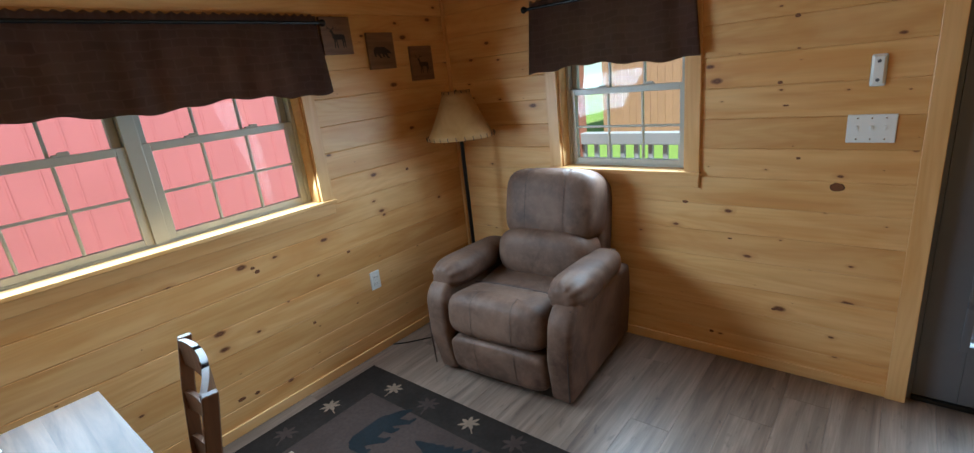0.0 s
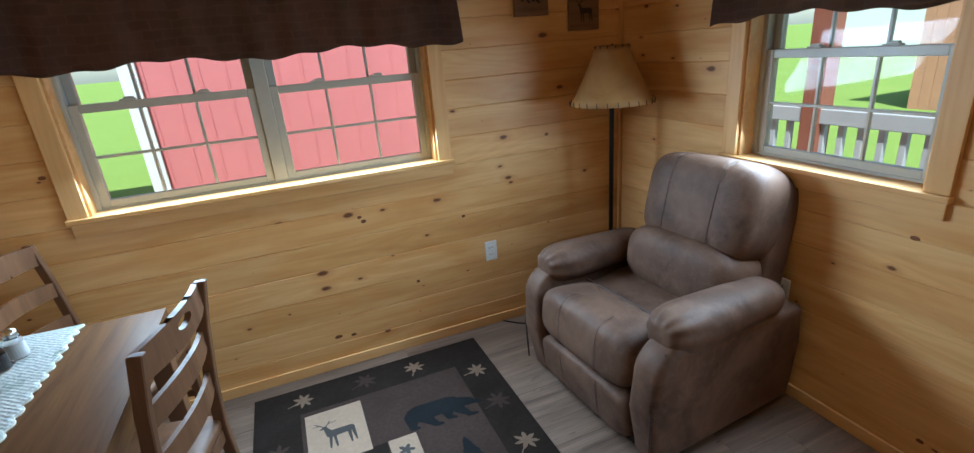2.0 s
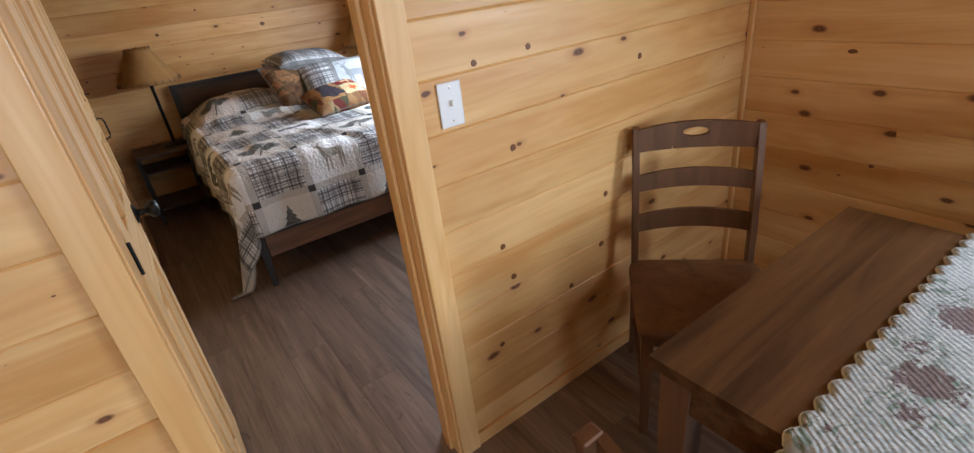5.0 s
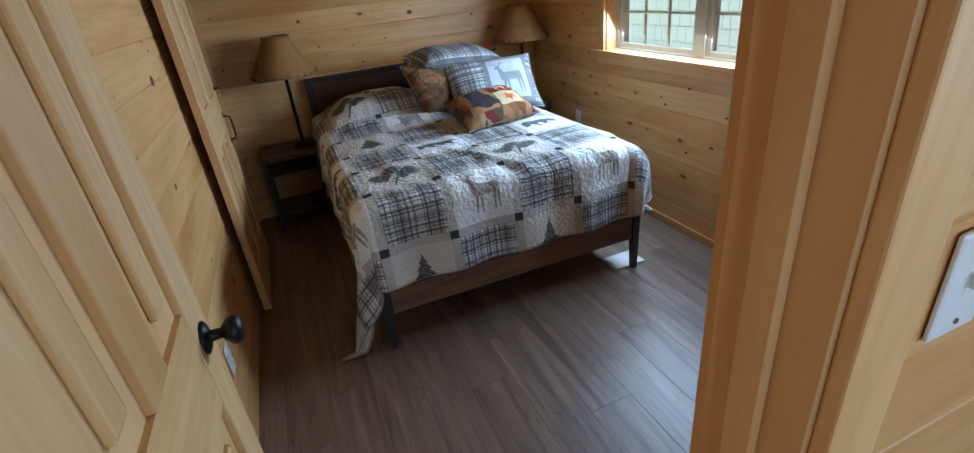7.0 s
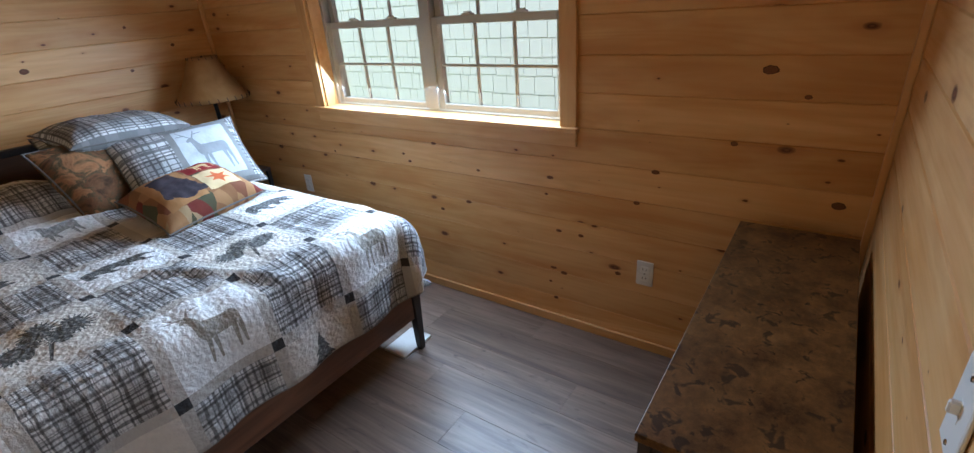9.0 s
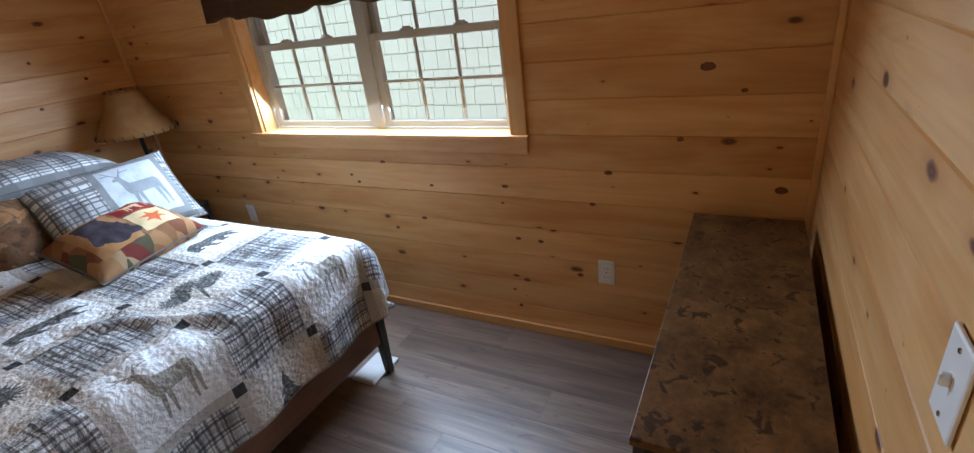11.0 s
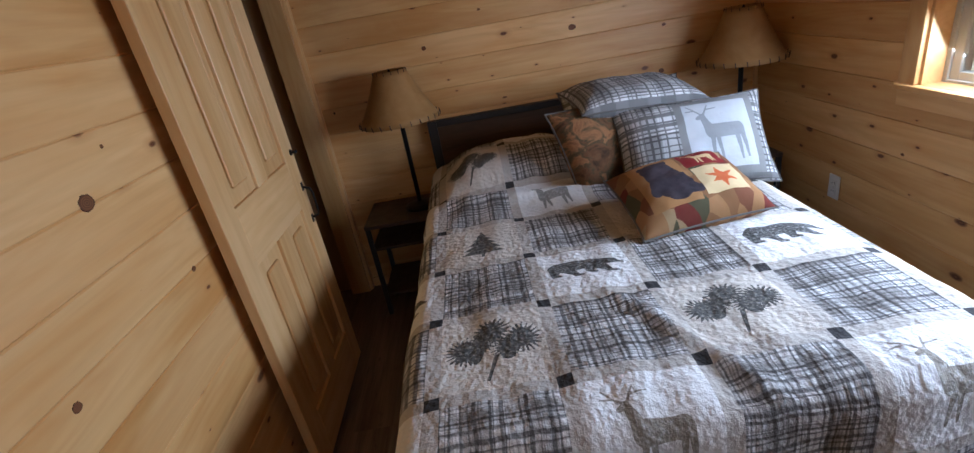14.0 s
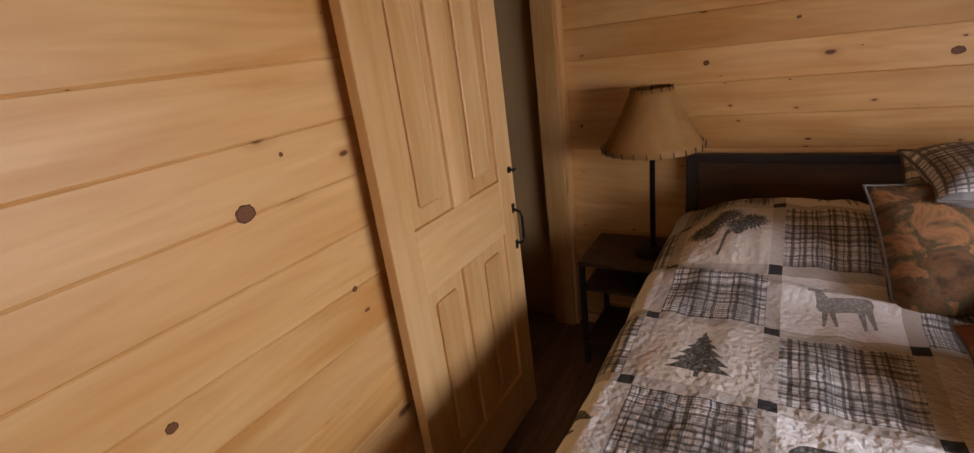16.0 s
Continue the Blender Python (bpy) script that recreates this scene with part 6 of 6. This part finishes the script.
def patch_cover():
    """Printed patches: a dark bear on ochre, a red square with a deer, a cream square with a leaf."""
    mat, t, b = node_material("lodge_patch_tapestry", 0.9, 0, 0.15)
    uv = t.nodes.new("ShaderNodeUVMap").outputs[0]
    sep = t.nodes.new("ShaderNodeSeparateXYZ")
    t.links.new(uv, sep.inputs[0])
    n = noise_of(t, uv, 32.0, 4)
    w = put(t, "ShaderNodeTexVoronoi", Scale=15.0)
    t.links.new(uv, w.inputs["Vector"])
    pick = t.nodes.new("ShaderNodeSeparateColor")
    t.links.new(w.outputs["Color"], pick.inputs[0])
    col = ramp(t, pick.outputs[0], [(0.0, (0.13, 0.022, 0.018)), (0.2, (0.21, 0.105, 0.045)), (0.42, (0.06, 0.065, 0.035)), (0.58, (0.30, 0.16, 0.07)), (0.76, (0.16, 0.06, 0.03)), (0.9, (0.34, 0.24, 0.13))])
    t.nodes[-1].color_ramp.interpolation = "CONSTANT"
    px = maths(t, "ADD", sep.outputs[0], maths(t, "MULTIPLY", maths(t, "SUBTRACT", n, 0.5), 0.012))
    py = maths(t, "ADD", sep.outputs[1], maths(t, "MULTIPLY", maths(t, "SUBTRACT", noise_of(t, uv, 41.0, 3), 0.5), 0.012))

    def square(x0, x1, y0, y1):
        a = maths(t, "LESS_THAN", maths(t, "ABSOLUTE", maths(t, "SUBTRACT", sep.outputs[0], (x0 + x1) / 2)), (x1 - x0) / 2)
        return maths(t, "MULTIPLY", a, maths(t, "LESS_THAN", maths(t, "ABSOLUTE", maths(t, "SUBTRACT", sep.outputs[1], (y0 + y1) / 2)), (y1 - y0) / 2))

    def fit(v, c, h):
        return maths(t, "DIVIDE", maths(t, "SUBTRACT", v, c), h)

    col = mix(t, square(-0.17, 0.0, -0.13, 0.13), col, (0.36, 0.19, 0.075))
    bear = silhouette(t, px, py, ((-0.085, 0.065, -0.06, -0.05, 0.05, 0.062), (-0.12, 0.09, -0.05, 0.09, 0.018, 0.018), (-0.10, 0.0, -0.13, -0.06, 0.03, 0.018), (-0.04, -0.06, 0.0, -0.085, 0.045, 0.02)))
    col = mix(t, bear, col, mix(t, n, (0.012, 0.012, 0.016), (0.05, 0.05, 0.075)))
    col = mix(t, square(0.012, 0.152, 0.022, 0.132), col, (0.20, 0.012, 0.016))
    col = mix(t, silhouette(t, fit(sep.outputs[0], 0.082, 0.062), fit(sep.outputs[1], 0.074, 0.05), DEER), col, (0.62, 0.44, 0.22))
    col = mix(t, square(0.018, 0.165, -0.118, 0.012), col, (0.62, 0.47, 0.26))
    rx, ry = fit(px, 0.095, 0.05), fit(py, -0.055, 0.05)
    leaf = silhouette(t, rx, ry, ((0, -0.9, 0, 0, 0.07, 0.3), (0, 0, 0, 0.95, 0.4, 0.05), (0, 0, 0.85, 0.45, 0.35, 0.05), (0, 0, -0.85, 0.45, 0.35, 0.05), (0, -0.1, 0.75, -0.45, 0.3, 0.05), (0, -0.1, -0.75, -0.45, 0.3, 0.05)))
    col = mix(t, leaf, col, mix(t, n, (0.50, 0.06, 0.02), (0.55, 0.17, 0.05)))
    col = mix(t, maths(t, "MULTIPLY", n, 0.25), col, (0.16, 0.09, 0.05))
    finish(t, b, col)
    bump(t, b, n, 0.3, 0.004)
    return mat


SHAM = plaid_cover("deer_square_sham", (-0.035, 0.215, -0.14, 0.15))
PLAID = plaid_cover("black_white_plaid")
TAPESTRY = patch_cover()


def brown_cover():
    mat, t, b = node_material("brown_woodland_plush", 0.95, 0, 0.1)
    uv = t.nodes.new("ShaderNodeUVMap").outputs[0]
    n = noise_of(t, uv, 11.0, 4, 0.6, 0.8)
    f = noise_of(t, uv, 60.0, 3, 0.7)
    col = ramp(t, n, [(0.30, (0.035, 0.022, 0.015)), (0.45, (0.15, 0.072, 0.034)), (0.52, (0.075, 0.060, 0.032)), (0.60, (0.32, 0.15, 0.065)), (0.72, (0.10, 0.05, 0.026))])
    col = mix(t, maths(t, "MULTIPLY", f, 0.35), col, (0.04, 0.024, 0.014))
    finish(t, b, col)
    bump(t, b, f, 0.5, 0.005)
    return mat


BROWN = brown_cover()

pillow(pose(-1.70, -4.15, 0.845, 51, 0, 174), 0.60, 0.40, 0.17, SHAM, "plaid pillow sham with a white panel leaning on pillows", 1)
pillow(pose(-1.41, -4.33, 0.865, 60, 0, 205), 0.50, 0.39, 0.20, BROWN, "brown plush pillow leaning behind a plaid sham", 2)
pillow(pose(-1.55, -4.45, 1.02, 6, 4, 186), 0.57, 0.37, 0.15, PLAID, "black and white plaid pillow lying on top", 3)
pillow(pose(-1.525, -3.81, 0.79, 15, -3, 184), 0.45, 0.36, 0.18, TAPESTRY, "small red and tan tapestry pillow on the quilt", 4)
pillow(pose(-1.60, -4.72, 0.85, 58, 0, 180), 0.62, 0.38, 0.16, PLAID, "plaid pillow propped against the headboard", 5)

# nightstands and their lamps
STAND = wood("dark_stand_wood", (0.085, 0.052, 0.034), (0.035, 0.022, 0.015), 0.45, (14, 14, 2))


def nightstand(x, y, w, d, label):
    s = thing("nightstand", pose(x, y, 0), label, "nightstand")
    part("top", soft_box(-w / 2, -d / 2, 0.53, w / 2, d / 2, 0.55, 0.002), STAND, s)
    part("shelf", soft_box(-w / 2 + 0.01, -d / 2 + 0.01, 0.40, w / 2 - 0.01, d / 2 - 0.01, 0.415, 0.002), STAND, s)
    part("shelf", soft_box(-w / 2 + 0.01, -d / 2 + 0.01, 0.12, w / 2 - 0.01, d / 2 - 0.01, 0.135, 0.002), STAND, s)
    for a in (-1, 1):
        for b in (-1, 1):
            part("leg", soft_box(a * (w / 2 - 0.014) - 0.012, b * (d / 2 - 0.014) - 0.012, 0, a * (w / 2 - 0.014) + 0.012, b * (d / 2 - 0.014) + 0.012, 0.53, 0.002), BED_BLACK, s)
    return s


nightstand(-0.36, -4.80, 0.37, 0.36, "small dark nightstand with open shelves beside bed")
nightstand(-2.20, -4.80, 0.37, 0.34, "small dark nightstand between bed and wall")
lamp("table_lamp", pose(-0.47, -4.80, 0), 1.03, 1.28, 0.55, "black table lamp with parchment shade on nightstand")
lamp("table_lamp", pose(-2.215, -4.76, 0), 1.03, 1.28, 0.55, "black table lamp with parchment shade in the corner")


def mottled():
    mat, t, b = node_material("mottled_brown_top", 0.5, 0, 0.22)
    v = local(t, (1, 1, 1), (3.0, 3.0, 3.0))
    a = noise_of(t, v, 13.0, 8, 0.72, 0.0)
    c = noise_of(t, v, 55.0, 4, 0.7)
    g = ramp(t, noise_of(t, v, 26.0, 3, 0.6, 0.6), [(0.57, 0.0), (0.64, 1.0)])
    col = mix(t, ramp(t, a, [(0.32, 0.0), (0.68, 1.0)]), (0.045, 0.022, 0.010), (0.22, 0.115, 0.036))
    col = mix(t, maths(t, "MULTIPLY", ramp(t, c, [(0.55, 0.0), (0.8, 1.0)]), 0.5), col, (0.24, 0.135, 0.045))
    col = mix(t, maths(t, "MULTIPLY", g, 0.8), col, (0.022, 0.014, 0.009))
    finish(t, b, col, ramp(t, a, [(0.2, 0.36), (0.8, 0.52)]))
    bump(t, b, c, 0.1, 0.001)
    return mat


MOTTLED = mottled()
DX0, DX1, DY0, DY1, DZ = -2.30, -1.275, -1.758, -1.432, 0.75
dr = thing("dresser", pose(0, 0, 0), "black dresser with a mottled brown wooden top", "dresser")
part("top", soft_box(DX0, DY0, DZ - 0.02, DX1, DY1, DZ, 0.002), MOTTLED, dr, "mottled rustic brown top")
for x in (DX0 + 0.015, DX1 - 0.015):
    for y in (DY0 + 0.018, DY1 - 0.018):
        part("leg", soft_box(x - 0.012, y - 0.012, 0, x + 0.012, y + 0.012, DZ - 0.0205, 0.001, 1), BED_BLACK, dr)
    part("side_panel", soft_box(x - 0.004, DY0 + 0.03, 0.09, x + 0.004, DY1 - 0.03, DZ - 0.03, 0.001, 1), BED_BLACK, dr)
part("back_panel", soft_box(DX0 + 0.03, DY1 - 0.02, 0.09, DX1 - 0.03, DY1 - 0.012, DZ - 0.03, 0.001, 1), BED_BLACK, dr)
FABRIC = plain("black_drawer_fabric", (0.028, 0.026, 0.026), 0.9, vary=0.3, scale=120, relief=0.4)
for k in range(3):
    for q in range(2):
        x0 = DX0 + 0.035 + q * 0.485
        z0 = 0.10 + k * 0.205
        dw = part("drawer", soft_box(x0, DY0 + 0.006, z0, x0 + 0.47, DY1 - 0.03, z0 + 0.19, 0.006, 2), FABRIC, dr)
        part("drawer_pull", tube([(x0 + 0.19, DY0 + 0.006, z0 + 0.11), (x0 + 0.2, DY0 - 0.012, z0 + 0.1), (x0 + 0.27, DY0 - 0.012, z0 + 0.1), (x0 + 0.28, DY0 + 0.006, z0 + 0.11)], 0.004, 6), BLACK, dw)


# ---- outside ----
def lawn_material():
    mat, t, b = node_material("sunlit_lawn", 0.95, 0, 0.1)
    v = local(t)
    a = noise_of(t, v, 0.5, 4)
    c = noise_of(t, v, 14.0, 4, 0.7)
    col = mix(t, a, (0.20, 0.29, 0.055), (0.28, 0.37, 0.09))
    col = mix(t, maths(t, "MULTIPLY", c, 0.4), col, (0.12, 0.19, 0.035))
    finish(t, b, col)
    bump(t, b, c, 0.8, 0.05)
    return mat


bm = bmesh.new()
vs = [bm.verts.new(p) for p in ((-400, -400, -0.45), (400, -400, -0.45), (400, 400, -0.45), (-400, 400, -0.45))]
bm.faces.new(vs)
tagged(part("ground", bm, lawn_material()), "bright green mown lawn round the cabin", "lawn", kind="structure")
bm = bmesh.new()
box(bm, -3.4, 4.95, -0.455, 5.0, 7.2, -0.43)
tagged(part("path", bm, plain("pale_gravel", (0.36, 0.35, 0.33), 0.95, vary=0.4, scale=40, relief=0.8)), "pale gravel strip in front of the porch", "path", kind="structure")

RED = plain("red_barn_paint", (0.60, 0.19, 0.19), 0.5, vary=0.10, scale=3)
WHITE = plain("white_trim_paint", (0.75, 0.75, 0.74), 0.5, vary=0.05)
CREAM = plain("cream_shingle_paint", (0.47, 0.475, 0.43), 0.7, vary=0.08, scale=9)
GREY = plain("grey_deck_paint", (0.40, 0.40, 0.41), 0.6, vary=0.12, scale=6)
BROWN_POST = plain("red_brown_stain", (0.25, 0.085, 0.05), 0.6, vary=0.2, scale=7)
SHED = plain("stained_shed_board", (0.50, 0.25, 0.15), 0.65, vary=0.2, scale=5)
ROOF = plain("dark_metal_roof", (0.09, 0.085, 0.085), 0.5, vary=0.1)

barn = thing("barn", pose(-5.5, -0.50, -0.46), "red vertical-board barn with white corner trim", "barn")
bm = bmesh.new()
box(bm, -6, 0, 0, 0, 5.9, 4.4)
part("wall", bm, RED, barn)
for k in range(25):
    part("batten", soft_box(0, 0.14 + k * 0.228, 0, 0.003, 0.165 + k * 0.228, 4.4, 0.004, 1), RED, barn)
part("corner_trim", soft_box(0.0, -0.02, 0, 0.03, 0.12, 4.4, 0.003, 1), WHITE, barn, "white painted corner board")
part("corner_trim", soft_box(-0.12, -0.03, 0, -0.0005, -0.0005, 4.4, 0.003, 1), WHITE, barn)
part("roof", moved(soft_box(-3.4, -0.3, 0, 3.4, 6.2, 0.12, 0.01), pose(-3, 0, 4.41)), ROOF, barn)

house = thing("neighbour_house", pose(-5.2, -9.5, -0.46), "neighbouring house clad in cream shingles", "house")
bm = bmesh.new()
box(bm, -3, 0, 0, 0, 7.4, 4.6)
part("wall", bm, CREAM, house)
rng = random.Random(5)
verts, faces = [], []
for row in range(24):
    y, z = 0.0, 0.05 + row * 0.185
    while y < 7.4:
        w = rng.uniform(0.10, 0.24)
        y1 = min(y + w, 7.4)
        dz = rng.uniform(-0.006, 0.006)
        n0 = len(verts)
        a, b2 = y + 0.0025, y1 - 0.0025
        verts += [(0.001, a, z), (0.001, b2, z), (0.001, b2, z + 0.19), (0.001, a, z + 0.19), (0.011, a, z + dz), (0.011, b2, z + dz), (0.006, b2, z + 0.19), (0.006, a, z + 0.19)]
        faces += [tuple(n0 + i for i in f) for f in ((4, 5, 6, 7), (0, 1, 5, 4), (1, 2, 6, 5), (3, 0, 4, 7), (2, 3, 7, 6))]
        y = y1
me = bpy.data.meshes.new("shingles")
me.from_pydata(verts, [], faces)
me.materials.append(CREAM)
sh = new("shingles", me)
sh.parent = house
tagged(sh, "rows of cream painted shingles", kind="stuff")
part("roof", moved(soft_box(-1.9, -0.3, 0, 1.9, 7.6, 0.12, 0.01), pose(-1.5, 0, 4.61)), ROOF, house)

porch = thing("porch", pose(0, 0, 0), "grey painted porch with railing and red-brown posts", "porch", kind="structure")
for k in range(14):
    y = LIV_N + 0.17 + k * 0.142
    part("deck_board", soft_box(-3.0, y, -0.06, 2.6, y + 0.136, -0.025, 0.004, 1), GREY, porch)
part("skirt", soft_box(-3.0, LIV_N + 0.17, -0.45, 2.6, LIV_N + 2.15, -0.062, 0.004, 1), GREY, porch)
RY = 4.33
part("rail_top", soft_box(-3.0, RY - 0.06, 0.835, 2.6, RY + 0.05, 0.94, 0.005), GREY, porch)
part("rail_bottom", soft_box(-3.0, RY - 0.03, 0.08, 2.6, RY + 0.01, 0.15, 0.004), GREY, porch)
for k in range(40):
    x = -2.90 + k * 0.132
    if abs(x - 0.6) > 0.02:
        part("baluster", soft_box(x - 0.02, RY - 0.03, 0.15, x + 0.02, RY + 0.01, 0.834, 0.003, 1), GREY, porch)
for x in (-2.95, -2.45, 0.05, 2.5):
    part("post", soft_box(x - 0.07, RY - 0.071, -0.025, x + 0.07, RY + 0.069, 2.5, 0.006), BROWN_POST, porch)

shed = thing("shed", pose(-6.75, 13.5, -0.45), "brown stained board shed across the lawn", "shed")
bm = bmesh.new()
box(bm, 0, 0, 0, 5.0, 2.2, 3.0)
part("wall", bm, SHED, shed)
for k in range(25):
    part("siding_board", soft_box(0.004 + k * 0.2, -0.02, 0, 0.196 + k * 0.2, 0, 3.0, 0.004, 1), SHED, shed)
part("roof", soft_box(-0.1, -0.3, 3.0, 5.1, 2.5, 3.15, 0.01), ROOF, shed)
far = thing("far_building", pose(-22, 34, -0.45), "white farm building across the lawn", "building")
bm = bmesh.new()
box(bm, 0, 0, 0, 16, 8, 4)
part("wall", bm, WHITE, far)
bm = extrude_profile([(-0.4, 4.0), (16.4, 4.0), (16.0, 4.2), (0, 4.2)], -0.4, 8.4)
part("roof", bm, ROOF, far)


# ---- boards of walls and floor ----
boards_on(wall_west, LIV_N + 0.16 - PART_S, op_w1, 1)
boards_on(wall_north, LIV_E - LIV_W, op_n, 2)
boards_on(wall_part, LIV_E - LIV_W, op_p, 3)
boards_on(wall_part_b, BED_E - BED_W + 0.11, op_pb, 4)
boards_on(wall_west_b, 5.16 + PART_S - 0.0005, op_w2, 5)
boards_on(wall_south, BED_E + 0.11 - BED_W, [], 6)
boards_on(wall_east_b, PART_S - BED_S, op_e, 7)
boards_on(wall_east, LIV_N + 0.16 - BED_S + 0.16, [], 8)

PW, PL = 0.178, 1.22


def plank_mesh(name, w, l):
    bm = bmesh.new()
    c = 0.0004
    box(bm, 0.0002, 0.0002, -0.0085, w - 0.0002, l - 0.0002, 0.0)
    top = [v for v in bm.verts if v.co.z > -0.001]
    for v in top:
        v.co.x += c if v.co.x < w / 2 else -c
        v.co.y += c if v.co.y < l / 2 else -c
    return mesh_of(name, bm, FLOOR_WOOD)


plank = plank_mesh("plank", PW, PL)
col = 0
x = BED_W
while x < LIV_E:
    y = BED_S - [0.0, 0.5, 0.9, 0.25][col % 4]
    while y < LIV_N + 0.05:
        ob = new("plank", plank)
        ob.location = (x, y, 0)
        ob.parent = floor
        y += PL
    x += PW
    col += 1


# ---- the plainest knots of the walls, each a dark plug set in its board ----
def knot_material():
    mat, t, b = node_material("pine_knot", 0.5, 0, 0.35)
    co = t.nodes.new("ShaderNodeTexCoord").outputs["Object"]
    sep = t.nodes.new("ShaderNodeSeparateXYZ")
    t.links.new(co, sep.inputs[0])
    r = maths(t, "SQRT", maths(t, "ADD", maths(t, "MULTIPLY", sep.outputs[0], sep.outputs[0]), maths(t, "MULTIPLY", sep.outputs[2], sep.outputs[2])))
    n = noise_of(t, co, 3.0, 3)
    ring = maths(t, "SINE", maths(t, "ADD", maths(t, "MULTIPLY", r, 26.0), maths(t, "MULTIPLY", n, 6.0)))
    col = mix(t, maths(t, "ADD", maths(t, "MULTIPLY", ring, 0.4), 0.5), (0.10, 0.034, 0.013), (0.24, 0.095, 0.032))
    col = mix(t, ramp(t, r, [(0.78, 0.0), (0.96, 1.0)]), col, (0.07, 0.024, 0.010))
    finish(t, b, col)
    return mat


KNOT = knot_material()
bm = bmesh.new()
rng = random.Random(9)
ring0 = [(1 + rng.uniform(-0.07, 0.07)) for _ in range(20)]
outer = [bm.verts.new((ring0[i] * math.cos(math.pi * i / 10), 0.3, ring0[i] * math.sin(math.pi * i / 10))) for i in range(20)]
inner = [bm.verts.new((ring0[i] * 0.93 * math.cos(math.pi * i / 10), 0.0, ring0[i] * 0.93 * math.sin(math.pi * i / 10))) for i in range(20)]
bm.faces.new(inner)
for i in range(20):
    bm.faces.new((inner[(i + 1) % 20], inner[i], outer[i], outer[(i + 1) % 20]))
KNOT_MESH = mesh_of("knot", bm, KNOT)
WALLS = {"N": (wall_north, lambda u: (u, LIV_N)), "W": (wall_west, lambda u: (LIV_W, u)), "P": (wall_part, lambda u: (u, PART_N)),
         "B": (wall_west_b, lambda u: (BED_W, u)), "S": (wall_south, lambda u: (u, BED_S)), "E": (wall_east_b, lambda u: (BED_E, u))}
KNOTS = {"N": "-0.19 0.958 28 19,-0.432 1.411 10 7,-0.405 1.312 13 4,-0.342 1.081 9 6,-0.828 0.844 15 8,-0.608 0.671 10 4,-0.396 0.329 11 7,-0.681 0.132 12 8,-0.383 1.675 11 8",
         "W": "0.981 0.796 11 8,0.998 0.772 13 10,1.522 0.693 11 8,0.773 0.177 20 10,0.85 0.168 14 8,-0.912 1.09 16 8,-0.181 1.194 13 8,-0.778 0.695 9 7,1.23 0.38 10 8,2.048 1.064 12 9",
         "P": "-1.07 0.72 10 10,-1.145 1.02 11 11,-1.022 0.361 11 10,-1.10 0.596 11 10,-1.535 0.738 11 11,-1.51 0.544 12 11,-1.351 0.437 11 10,-1.045 1.276 9 9,-1.229 1.286 9 9,-1.704 1.177 9 10",
         "B": "-1.754 1.215 24 14,-1.50 0.796 20 13,-2.087 0.833 16 9,-1.64 1.135 11 7,-1.829 0.97 12 9,-2.476 0.284 17 9,-2.392 0.497 13 8,-2.926 0.732 10 6,-2.153 0.695 13 8,-2.217 0.352 13 9,-3.37 0.726 11 7,-3.191 0.84 16 7,-3.18 0.486 13 8,-3.002 0.556 17 8,-2.54 0.75 16 8,-2.50 0.50 14 7,-2.53 0.30 17 7,-2.52 0.135 12 8,-2.546 0.221 9 6,-3.41 0.763 9 6,-3.97 0.718 8 6,-2.56 0.67 9 5",
         "S": "-0.647 1.339 12 11,-1.434 1.31 20 14,-1.919 1.241 11 8,-1.901 1.005 15 12,-1.03 1.015 13 5,-0.36 1.66 13 9,-0.964 1.476 9 6,-2.186 1.354 11 9,-1.956 1.473 9 8,-1.101 1.634 10 6",
         "E": "-3.243 1.267 23 19,-2.983 0.946 12 11,-3.36 1.36 5 5,-3.47 0.98 9 8"}
for key, text in KNOTS.items():
    core, at = WALLS[key]
    for item in text.split(","):
        u, z, a, c = (float(q) for q in item.split())
        x, y = at(u)
        ob = new("knot", KNOT_MESH)
        ob.parent = core
        rz = {"N": 0, "W": 90, "B": 90, "P": 180, "S": 180, "E": 270}[key]
        ob.matrix_basis = core.matrix_basis.inverted() @ pose(x, y, z, 0, 0, rz) @ pose(0, -0.0006, 0) @ Matrix.Diagonal((a / 1000, 0.004, c / 1000, 1))
